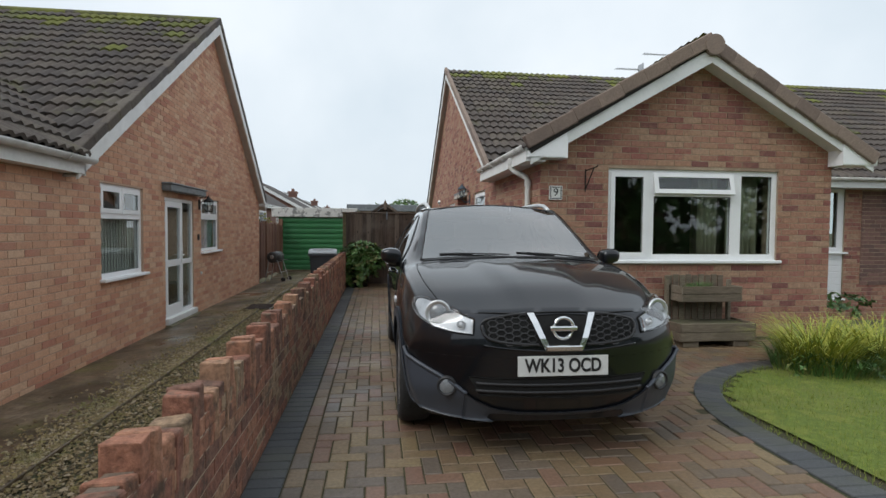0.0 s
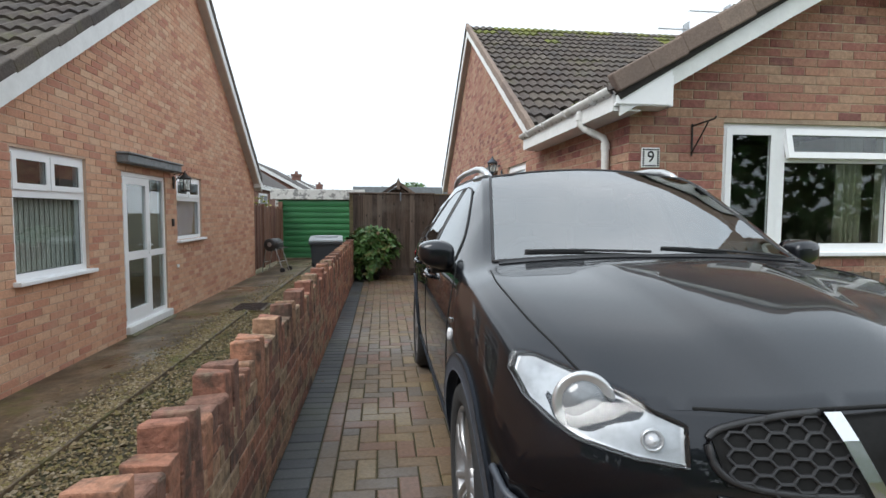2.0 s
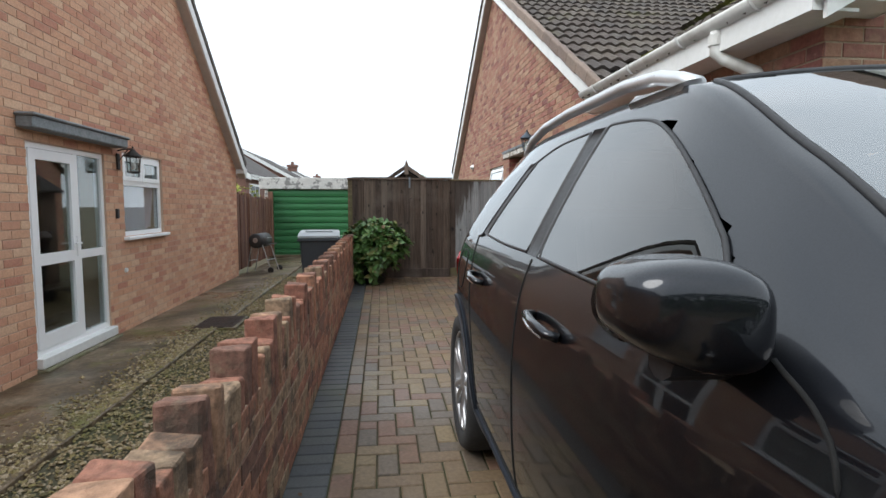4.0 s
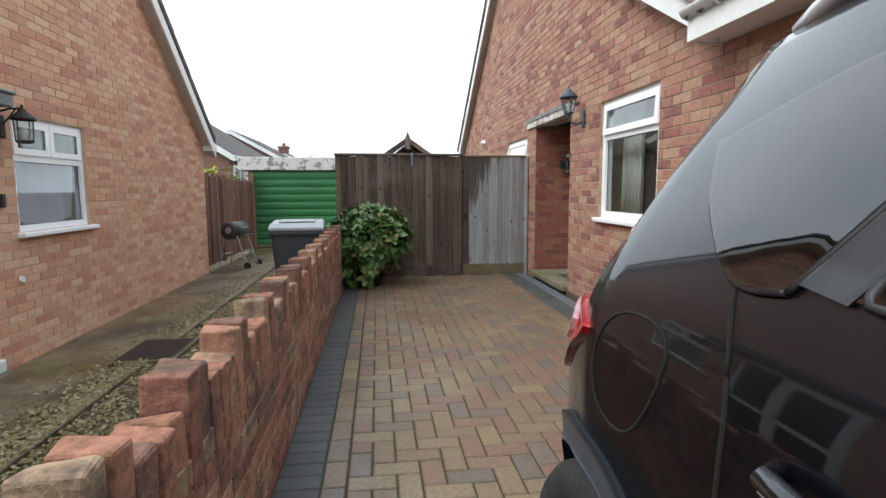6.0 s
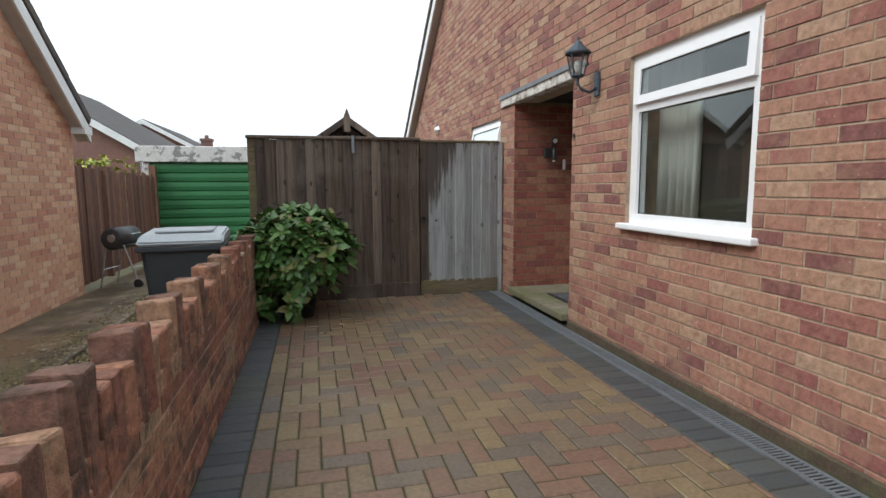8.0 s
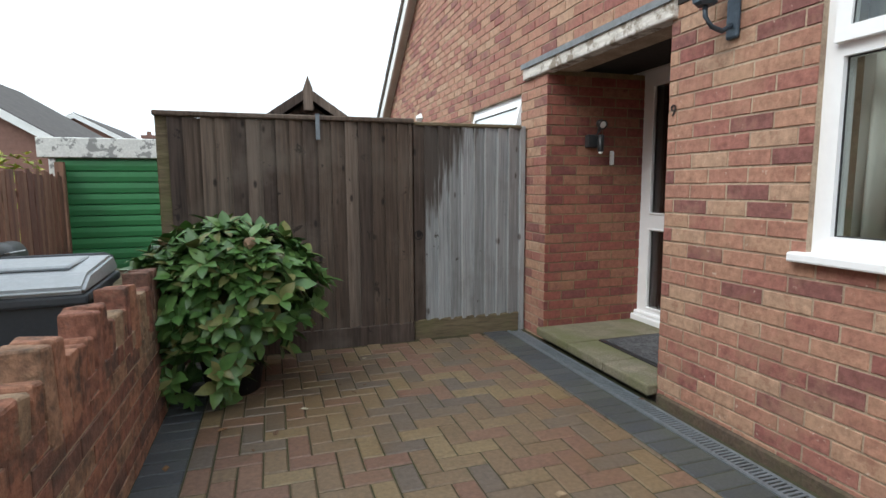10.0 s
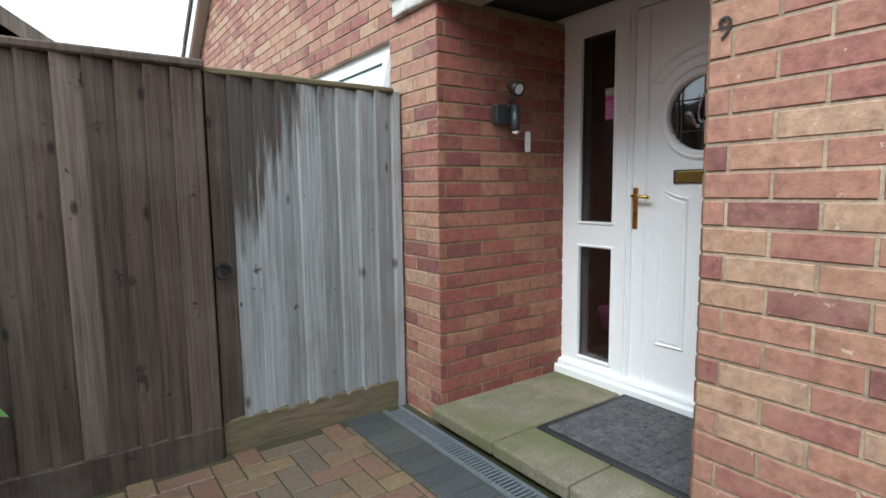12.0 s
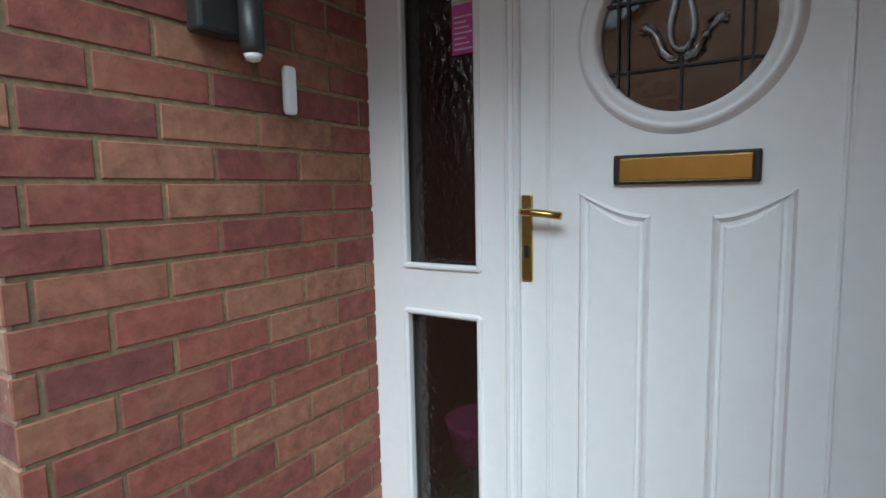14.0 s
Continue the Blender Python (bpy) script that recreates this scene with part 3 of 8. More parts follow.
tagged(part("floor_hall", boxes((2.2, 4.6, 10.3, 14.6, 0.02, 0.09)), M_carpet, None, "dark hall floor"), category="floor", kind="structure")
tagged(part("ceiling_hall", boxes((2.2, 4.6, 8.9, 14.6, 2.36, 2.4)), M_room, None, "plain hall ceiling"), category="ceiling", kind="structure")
# ceiling painted near-black for the shade inside the porch
tagged(part("ceiling_porch", boxes((1.92, 2.9, 11.0, 12.75, 2.10, 2.13)), M_dark, None, "near-black porch ceiling, shade put into its colour"), category="ceiling", kind="structure")

# roof: main slopes, wing slopes
fy, fz = P_RIDGE[0] - P_EAVE[0], P_RIDGE[1] - P_EAVE[1]
f_len = math.hypot(fy, fz)
roof_front = tiled_slope("roof_front", "dark brown wavy concrete roof tiles, mossy near the ridge", slope_frame((1.80, P_EAVE[0], P_EAVE[1]), (1, 0, 0), (0, fy, fz)), 14.0, f_len, M_roof, M_moss, near=lambda x, y: x < 4.2, moss_from=0.78,
                         keep=lambda x, y: not (1.8 + x > 1.9 + y * fz / f_len / 0.57 and 1.8 + x < 5.9 - y * fz / f_len / 0.57))
ry, rz = P_REAR[0] - P_RIDGE[0], P_REAR[1] - P_RIDGE[1]
r_len = math.hypot(ry, rz)
roof_rear = tiled_slope("roof_rear", "dark brown concrete roof tiles of the rear slope", slope_frame((15.80, P_REAR[0], P_REAR[1]), (-1, 0, 0), (0, -ry, -rz)), 14.0, r_len - 0.22, M_roof, M_moss)
ridge_caps = bmesh.new()
for i in range(31):
    cyl(ridge_caps, (1.80 + 0.45 * i, P_RIDGE[0], P_RIDGE[1] - 0.10), (2.245 + 0.45 * i, P_RIDGE[0], P_RIDGE[1] - 0.07), 0.085, n=16)
tagged(part("ridge_tiles", ridge_caps, M_moss, None, "mossy rounded ridge tiles along the main roof"), category="ridge tiles", kind="structure")
wing_up = math.hypot(APEX_X - EAVE_L, APEX_Z + 0.2 - EAVE_Z - 0.12)
tiled_slope("roof_wing_west", "dark tiled slope above the wing's gutter", slope_frame((EAVE_L, 11.0, EAVE_Z + 0.08), (0, -1, 0), (APEX_X - EAVE_L, 0, APEX_Z - EAVE_Z + 0.06)), 5.12, wing_up, M_roof, M_moss, keep=lambda x, y: 11.0 - x < 8.62 + y * 0.9, deck_poly=[(2.42, 0), (5.12, 0), (5.12, wing_up), (0.1, wing_up)])
tiled_slope("roof_wing_east", "dark tiled slope of the front wing", slope_frame((2 * APEX_X - EAVE_L, 5.88, EAVE_Z + 0.08), (0, 1, 0), (EAVE_L - APEX_X, 0, APEX_Z - EAVE_Z + 0.06)), 5.12, wing_up, M_roof, M_moss, keep=lambda x, y: 5.88 + x < 8.7 + y * 0.9)


def barge(name, label, p0, p1, depth_axis, a0, a1, h, material):
    """A sloping board from p0 to p1 (in the gable's plane), h deep below that line."""
    bm = bmesh.new()
    prism(bm, [p0, p1, (p1[0], p1[1] - h), (p0[0], p0[1] - h)], a0, a1, depth_axis)
    return tagged(part(name, bm, material, None, label), category="bargeboard", kind="structure")


# west verge of the main roof: board, soffit behind it, cloaked verge tiles in front slope
for nm, pa, pb in (("front", P_EAVE, P_RIDGE), ("rear", P_REAR, P_RIDGE)):
    barge("bargeboard_" + nm, "white painted bargeboard under the gable verge", (pa[0], pa[1] + 0.0), (pb[0], pb[1] + 0.0), "x", 1.795, 1.82, 0.20, M_white_old)
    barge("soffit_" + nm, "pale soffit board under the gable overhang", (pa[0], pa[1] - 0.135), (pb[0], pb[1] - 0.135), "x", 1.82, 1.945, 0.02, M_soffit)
def verge_caps(name, label, p0, p1, side, at, n, mat_t, size=(0.10, 0.085)):
    """A row of cloaked verge tiles along a sloping edge in the plane across the slope."""
    root = tagged(new(name), label, "verge tiles", kind="structure")
    p0, p1 = Vector(p0), Vector(p1)
    d = (p1 - p0) / n
    L = d.length
    bm = bmesh.new()
    box(bm, -size[0] / 2, size[0] / 2, 0, L * 1.02, -size[1], 0.03, bev=0.014, seg=2)
    bmesh.ops.recalc_face_normals(bm, faces=bm.faces[:])
    me = bpy.data.meshes.new("verge_tile")
    bm.to_mesh(me)
    bm.free()
    me.materials.append(mat_t)
    u = d.normalized()
    s = Vector(side)
    nn = s.cross(u)
    for i in range(n):
        base = p0 + d * i + nn * (0.008 * (i % 2))
        put("verge_tile", me, root, Matrix.Translation(base) @ Matrix((s, u, nn)).transposed().to_4x4() @ pose(0, 0, 0, 1.2, 0, 0))
    return root


verge_caps("verge_west", "brown cloaked verge tiles stepping up the west gable", (1.80, P_EAVE[0], P_EAVE[1] + 0.05), (1.80, P_RIDGE[0], P_RIDGE[1] + 0.05), (1, 0, 0), 0, 19, M_verge, (0.075, 0.09))
verge_caps("verge_west_rear", "brown cloaked verge tiles on the rear gable edge", (1.80, P_REAR[0], P_REAR[1] + 0.05), (1.80, P_RIDGE[0], P_RIDGE[1] + 0.05), (1, 0, 0), 0, 17, M_roof, (0.06, 0.07))
GY = 5.90
L_TIP, TOP, R_TIP = (EAVE_L, GY, EAVE_Z + 0.10), (APEX_X, GY, APEX_Z + 0.12), (2 * APEX_X - EAVE_L, GY, EAVE_Z + 0.10)
verge_caps("verge_front_left", "brown cloaked verge tiles on the front gable", L_TIP, TOP, (0, 1, 0), 0, 8, M_verge, (0.10, 0.125))
verge_caps("verge_front_right", "brown cloaked verge tiles on the front gable", R_TIP, TOP, (0, 1, 0), 0, 8, M_verge, (0.10, 0.125))
bm = cyl(bmesh.new(), (APEX_X, GY - 0.06, APEX_Z + 0.075), (APEX_X, GY + 0.4, APEX_Z + 0.075), 0.12, n=24)
tagged(part("ridge_end_cap", bm, M_verge, None, "rounded brown ridge end cap on the front gable"), category="ridge cap", kind="structure")
for s, nm in ((-1, "left"), (1, "right")):
    def sx(d):
        return APEX_X + s * d
    half = APEX_X - EAVE_L
    k = (APEX_Z - EAVE_Z) / half
    barge("bargeboard_gable_" + nm, "white bargeboard below the verge tiles", (sx(0), APEX_Z + 0.05), (sx(half - 0.04), EAVE_Z + 0.07), "y", GY, GY + 0.022, 0.17, M_white_old)
    barge("soffit_gable_" + nm, "white soffit board below the gable overhang", (sx(0), APEX_Z - 0.09), (sx(half - 0.3), EAVE_Z + 0.09), "y", GY + 0.022, YF + 0.01, 0.016, M_white_old)
    bm = bmesh.new()
    prism(bm, [(sx(half), EAVE_Z - 0.01), (sx(half), EAVE_Z + 0.05), (sx(half - 0.46), EAVE_Z + 0.05 + k * 0.46), (sx(half - 0.46), EAVE_Z - 0.01)], GY - 0.012, GY - 0.002, "y")
    box(bm, min(sx(half), sx(half - 0.46)), max(sx(half), sx(half - 0.46)), GY - 0.002, YF - 0.008, EAVE_Z - 0.02, EAVE_Z + 0.0)
    box(bm, sx(half - 0.46) - 0.012, sx(half - 0.46) + 0.012, GY - 0.010, YF - 0.008, EAVE_Z - 0.02, EAVE_Z + 0.22)
    tagged(part("eaves_box_" + nm, bm, M_white, None, "white boxed eaves end at the gable foot"), category="eaves box", kind="structure")

# eaves along the wing: fascia, soffit, gutter with brackets
bm = boxes((1.692, 1.765, GY + 0.03, 8.62, 2.10, 2.26), (1.765, 1.925, GY + 0.03, 8.62, 2.10, 2.115))
box(bm, 1.745, 1.99, 8.60, 8.622, 2.09, 2.30)
tagged(part("fascia_west", bm, M_white_old, None, "white fascia and soffit boards under the gutter"), category="fascia", kind="structure")


def gutter(name, label, p0, p1, r, brackets):
    """A half-round gutter from p0 to p1, with brackets on it."""
    p0, p1 = Vector(p0), Vector(p1)
    root = tagged(empty(name, Matrix.Translation(p0), label, "gutter"), kind="structure")
    d = (p1 - p0)
    side = d.normalized().cross(Vector((0, 0, 1)))
    v, f = [], []
    n = 12
    for q, t in enumerate((Vector((0, 0, 0)), d)):
        for rr in (r, r - 0.005):
            for k in range(n + 1):
                a = math.pi * k / n
                v.append(t + side * (rr * math.cos(a)) - Vector((0, 0, rr * math.sin(a))))
    m1 = n + 1
    for k in range(n):
        f += [(k, k + 1, 2 * m1 + k + 1, 2 * m1 + k), (m1 + k, 3 * m1 + k, 3 * m1 + k + 1, m1 + k + 1), (k, m1 + k, m1 + k + 1, k + 1), (2 * m1 + k, 2 * m1 + k + 1, 3 * m1 + k + 1, 3 * m1 + k)]
    f += [(0, 2 * m1, 3 * m1, m1), (n, m1 + n, 3 * m1 + n, 2 * m1 + n)]
    put("channel", make_mesh("channel", v, f, M_gutter, True), root)
    for i in range(brackets):
        c = d * ((i + 0.5) / brackets)
        bm = bmesh.new()
        pts = [c + side * ((r + 0.006) * math.cos(math.pi * k / 10)) - Vector((0, 0, (r + 0.006) * math.sin(math.pi * k / 10))) for k in range(11)]
        tube(bm, pts, 0.010, 6)
        part("bracket", bm, M_gutter, root)
    return root


gutter("gutter_west", "grey-white half-round plastic gutter", (1.69, 8.63, 2.29), (1.69, GY + 0.03, 2.28), 0.057, 4)
dp = tagged(empty("downpipe", pose(1.69, 6.62, 2.22), "grey-white plastic downpipe with swan neck", "downpipe"), kind="structure")
bm = bmesh.new()
tube(bm, [(0, 0, 0.0), (0, 0, -0.06), (0, 0, -0.12), (0.03, -0.03, -0.16), (0.13, -0.09, -0.225), (0.17, -0.12, -0.25), (0.185, -0.14, -0.30), (0.185, -0.14, -0.4), (0.185, -0.14, -2.2)], 0.034, 14)
part("pipe", bm, M_gutter, dp, smooth=True)
for z in (-0.05, -0.33, -1.3):
    bm = cyl(bmesh.new(), (0 if z > -0.1 else 0.185, 0 if z > -0.1 else -0.14, z - 0.03), (0 if z > -0.1 else 0.185, 0 if z > -0.1 else -0.14, z + 0.03), 0.041)
    part("collar", bm, M_gutter, dp)
bm = boxes((6.1, 16.0, 8.40, 8.42, 2.10, 2.28), (6.1, 16.0, 8.42, 8.75, 2.10, 2.112))
tagged(part("fascia_main", bm, M_white_old, None, "white fascia board along the set-back eaves"), category="fascia", kind="structure")
gutter("gutter_main", "grey-white half-round plastic gutter", (6.1, 8.36, 2.27), (16.0, 8.36, 2.27), 0.057, 8)

# ---- the neighbour's bungalow ----
XN = -3.18
N_EAVE, N_RIDGE, N_REAR = (5.90, 1.97), (10.98, 5.24), (15.32, 1.95)


def ngable_z(y):
    if y <= N_EAVE[0] + 0.2:
        return 2.05
    if y <= N_RIDGE[0]:
        return N_EAVE[1] + (y - N_EAVE[0]) * (N_RIDGE[1] - N_EAVE[1]) / (N_RIDGE[0] - N_EAVE[0]) - 0.06
    return N_RIDGE[1] + (y - N_RIDGE[0]) * (N_REAR[1] - N_RIDGE[1]) / (N_REAR[0] - N_RIDGE[0]) - 0.06


NW1, ND, NW2 = (6.66, 7.80, 0.69, 1.83), (8.56, 9.84, -0.13, 1.77), (10.25, 11.36, 0.86, 1.84)
wall_neighbour = brick_wall("wall_neighbour", "pale red brick gable wall of the neighbouring bungalow", face_east(XN), 0.0, 15.12, -0.40, ngable_z, [NW1, ND, NW2], M_brick_next, M_mortar_next, near=(4.6, 10.3), near_z=(0.4, 1.9), ztop=N_RIDGE[0], kinks=(N_EAVE[0] + 0.2,))
tagged(part("wall_neighbour_front", boxes((-12, XN - 0.26, 0.0, 0.26, -0.3, 2.05)), M_mortar_next, None, "plain brick-coloured front wall"), category="wall", kind="structure")
tagged(part("wall_neighbour_rear", boxes((-12, XN - 0.26, 14.86, 15.12, -0.3, 2.05)), M_mortar_next, None, "plain brick-coloured rear wall"), category="wall", kind="structure")
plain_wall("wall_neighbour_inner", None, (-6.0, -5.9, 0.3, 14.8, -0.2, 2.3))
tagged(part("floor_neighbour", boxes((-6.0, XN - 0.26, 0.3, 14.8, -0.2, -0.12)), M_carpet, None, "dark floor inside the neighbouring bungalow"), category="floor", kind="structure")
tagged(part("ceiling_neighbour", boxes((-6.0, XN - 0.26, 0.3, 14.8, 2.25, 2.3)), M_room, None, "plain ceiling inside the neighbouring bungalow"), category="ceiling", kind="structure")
ny, nz = N_RIDGE[0] - N_EAVE[0], N_RIDGE[1] - N_EAVE[1]
n_len = math.hypot(ny, nz)
tiled_slope("roof_neighbour_front", "dark weathered wavy roof tiles with moss and lichen", slope_frame((-15.05, N_EAVE[0], N_EAVE[1] + 0.07), (1, 0, 0), (0, ny, nz)), 12.0, n_len, M_roof, M_moss, near=lambda x, y: x > 7.0, moss_from=0.72)
ny2, nz2 = N_REAR[0] - N_RIDGE[0], N_REAR[1] - N_RIDGE[1]
tiled_slope("roof_neighbour_rear", "dark roof tiles of the neighbouring rear slope", slope_frame((-3.05, N_REAR[0], N_REAR[1] + 0.07), (-1, 0, 0), (0, -ny2, -nz2)), 12.0, math.hypot(ny2, nz2), M_roof, M_moss)
nw_half = 2.2
tiled_slope("roof_neighbour_wing", "dark weathered tiles above the neighbouring gutter", slope_frame((-2.98, 0.0, 2.05), (0, 1, 0), (-nw_half, 0, 1.38)), 9.6, math.hypot(nw_half, 1.38), M_roof, M_moss, near=lambda x, y: x > 2.4, keep=lambda x, y: x < 6.0 + y * 0.95, deck_poly=[(0, 0), (6.0, 0), (8.5, 2.59), (0, 2.59)])
ridge_caps = bmesh.new()
for i in range(26):
    cyl(ridge_caps, (-3.06 - 0.45 * i, N_RIDGE[0], N_RIDGE[1] + 0.04), (-3.505 - 0.45 * i, N_RIDGE[0], N_RIDGE[1] + 0.04), 0.10, n=16)
tagged(part("ridge_tiles_neighbour", ridge_caps, M_moss, None, "mossy ridge tiles of the neighbouring bungalow"), category="ridge tiles", kind="structure")
for nm, pa, pb in (("front", N_EAVE, N_RIDGE), ("rear", N_REAR, N_RIDGE)):
    barge("bargeboard_neighbour_" + nm, "white bargeboard of the neighbouring gable", (pa[0], pa[1] + 0.02), (pb[0], pb[1] + 0.02), "x", -3.045, -3.02, 0.19, M_white_old)
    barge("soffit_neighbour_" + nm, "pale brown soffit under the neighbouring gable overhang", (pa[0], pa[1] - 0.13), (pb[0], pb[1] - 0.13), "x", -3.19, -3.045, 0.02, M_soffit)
verge_caps("verge_neighbour_front", "dark mortared tile edge of the neighbouring gable", (-3.06, N_EAVE[0], N_EAVE[1] + 0.10), (-3.06, N_RIDGE[0], N_RIDGE[1] + 0.10), (1, 0, 0), 0, 17, M_roof, (0.10, 0.08))
verge_caps("verge_neighbour_rear", "dark tile edge of the neighbouring rear slope", (-3.06, N_REAR[0], N_REAR[1] + 0.10), (-3.06, N_RIDGE[0], N_RIDGE[1] + 0.10), (1, 0, 0), 0, 15, M_roof, (0.10, 0.08))
bm = boxes((-3.03, -3.01, 0.0, 6.02, 1.86, 2.04), (-3.17, -3.03, 0.0, 6.02, 1.86, 1.875), (-3.17, -3.01, 6.0, 6.02, 1.84, 2.04))
tagged(part("fascia_neighbour", bm, M_white_old, None, "white fascia and boxed eaves of the neighbouring wing"), category="fascia", kind="structure")
bm = boxes((-3.17, -3.01, 15.1, 15.34, 1.885, 1.99))
tagged(part("eaves_box_neighbour", bm, M_white_old, None, "white boxed eaves end on the neighbouring rear corner"), category="eaves box", kind="structure")
gutter("gutter_neighbour", "grey-white half-round plastic gutter", (-2.955, 0.0, 2.03), (-2.955, 6.06, 2.02), 0.055, 6)
bm = boxes((XN + 0.004, XN + 0.012, 12.30, 12.52, 1.88, 1.95), bev=0.002)
tagged(part("air_brick", bm, M_verge, wall_neighbour, "terracotta air brick"))

# ---- windows and doors ----
def cells(bm, w, h, holes, y0, y1, x_off=0.0, z_off=0.0):
    """A board w by h with rectangular holes through it."""
    xs = sorted({0, w, *[v for o in holes for v in o[:2]]})
    zs = sorted({0, h, *[v for o in holes for v in o[2:4]]})
    for xa, xb in zip(xs, xs[1:]):
        for za, zb in zip(zs, zs[1:]):
            xc, zc = (xa + xb) / 2, (za + zb) / 2
            if not any(o[0] < xc < o[1] and o[2] < zc < o[3] for o in holes):
                box(bm, x_off + xa, x_off + xb, y0, y1, z_off + za, z_off + zb)
    bmesh.ops.remove_doubles(bm, verts=bm.verts[:], dist=1e-5)
    return bm


def window(name, label, m, w, h, lights, sill=0.06, recess=0.03, pane=None, frame_w=0.055):
    """White plastic window. lights: (x0, x1, z0, z1, sash, tilt): the openings in its frame."""
    root = tagged(empty(name, m, label, "window"), kind="structure")
    bm = cells(bmesh.new(), w, h, lights, recess, recess + 0.07)
    part("window_frame", bm, M_white, root)
    for x0, x1, z0, z1, sash, tilt in lights:
        if sash:
            b, g = 0.042, 0.012
            grp = put("sash", make_mesh("sash", [], []), root, pose(x0, recess - 0.014, z1, -tilt, 0, 0))
            bm = bmesh.new()
            ww, hh = x1 - x0, z1 - z0
            cells(bm, ww + 2 * g, hh + 2 * g, [(b + g, ww + g - b, b + g, hh + g - b)], 0.0, 0.04, -g, -hh - g)
            me = bpy.data.meshes.new("sash")
            bmesh.ops.recalc_face_normals(bm, faces=bm.faces[:])
            bm.to_mesh(me)
            bm.free()
            me.materials.append(M_white)
            grp.data = me
            bm = boxes((b - 0.004, ww - b + 0.004, 0.016, 0.022, -hh + b - 0.004, -b + 0.004))
            p = part("pane", bm, pane or M_pane, grp)
            bm = bmesh.new()
            for q in ((b - 0.003, b + 0.004, -hh + b, -b), (ww - b - 0.004, ww - b + 0.003, -hh + b, -b), (b, ww - b, -hh + b - 0.003, -hh + b + 0.004), (b, ww - b, -b - 0.004, -b + 0.003)):
                box(bm, q[0], q[1], 0.011, 0.015, q[2], q[3])
            part("seal", bm, M_black, grp)
        else:
            bm = boxes((x0 - 0.004, x1 + 0.004, recess + 0.03, recess + 0.036, z0 - 0.004, z1 + 0.004))
            p = part("pane", bm, pane or M_pane, root)
            bm = bmesh.new()
            for q in ((x0, x0 + 0.005, z0, z1), (x1 - 0.005, x1, z0, z1), (x0, x1, z0, z0 + 0.005), (x0, x1, z1 - 0.005, z1)):
                box(bm, q[0], q[1], recess + 0.022, recess + 0.028, q[2], q[3])
            part("seal", bm, M_black, root)
        p.visible_shadow = False
    if sill:
        bm = boxes((-0.045, w + 0.045, -sill, recess + 0.02, -0.035, 0.004), bev=0.008, seg=2)
        part("window_sill", bm, M_white, root)
    return root


def on_west(x, o):
    """Local frame of an opening in a wall that faces -x: x runs from its far to its near edge."""
    return pose(x, o[1], o[2], 0, 0, -90)


def on_east(x, o):
    return pose(x, o[0], o[2], 0, 0, 90)


w, h = KW[1] - KW[0], KW[3] - KW[2]
window("window_1", "white plastic kitchen window with a top-hung opening light", on_west(XW, KW), w, h, [(0.07, w - 0.07, 0.07, 0.74, False, 0), (0.06, w - 0.06, 0.80, h - 0.055, True, 3)], 0.05)
w, h = FW[1] - FW[0], FW[3] - FW[2]
window("window_2", "wide white plastic front window with a tilted top light", pose(FW[0], YF, FW[2]), w, h,
       [(0.055, 0.50, 0.055, h - 0.055, True, 0), (0.60, 1.62, 0.075, 0.785, False, 0), (0.60, 1.62, 0.825, h - 0.05, True, 13), (1.755, w - 0.06, 0.075, h - 0.06, False, 0)], 0.05)
w, h = BW[1] - BW[0], BW[3] - BW[2]
# obscured pane, opaque and pale: the sky's reflection is put into its colour
M_frost = surface("frosted_pane_sky_tint", [(0.66, 0.72, 0.75)], 0.2, 60, 0.04, 3.0, (0.58, 0.64, 0.68), 0.3, bump=0.05, coat=0.6)
M_bath = surface("bathroom_blind", [(0.72, 0.76, 0.78)], 0.6, 20, 0.04, 1.0, (0.65, 0.7, 0.72), 0.3, bump=0.05)
window("window_3", "white plastic window with its obscured top light propped open", on_west(XW, BW), w, h, [(0.05, w - 0.05, 0.05, 0.42, False, 0), (0.05, w - 0.05, 0.47, h - 0.05, True, 14)], 0.05, pane=M_frost)
tagged(part("window_blind", boxes((2.06, 2.07, BW[0] + 0.02, BW[1] - 0.02, BW[2] + 0.02, BW[3])), M_bath, None, "pale roller blind drawn behind an obscured window"), category="blind")
w, h = NW1[1] - NW1[0], NW1[3] - NW1[2]
window("window_4", "white plastic window with two small top lights", on_east(XN, NW1), w, h, [(0.06, w - 0.06, 0.06, 0.72, False, 0), (0.06, w / 2 - 0.02, 0.80, h - 0.05, True, 0), (w / 2 + 0.02, w - 0.06, 0.80, h - 0.05, True, 0)], 0.07)
w, h = NW2[1] - NW2[0], NW2[3] - NW2[2]
window("window_5", "white plastic window with two small top lights", on_east(XN, NW2), w, h, [(0.06, w - 0.06, 0.06, 0.60, False, 0), (0.06, w / 2 - 0.02, 0.67, h - 0.05, True, 0), (w / 2 + 0.02, w - 0.06, 0.67, h - 0.05, True, 0)], 0.07)
w, h = SD[1] - SD[0], SD[3] - SD[2]
win6 = window("window_6", "tall white window over a boarded panel", pose(SD[0], YM, SD[2]), w, h, [(0.06, w - 0.10, 0.90, h - 0.06, True, 0)], 0.03)
for i in range(7):
    part("plank", boxes((0.02, w - 0.02, 0.016, 0.034, 0.03 + 0.115 * i, 0.138 + 0.115 * i), bev=0.005), M_white, win6)
part("window_sill", boxes((-0.02, w + 0.05, -0.05, 0.04, 0.82, 0.855), bev=0.006), M_white, win6)

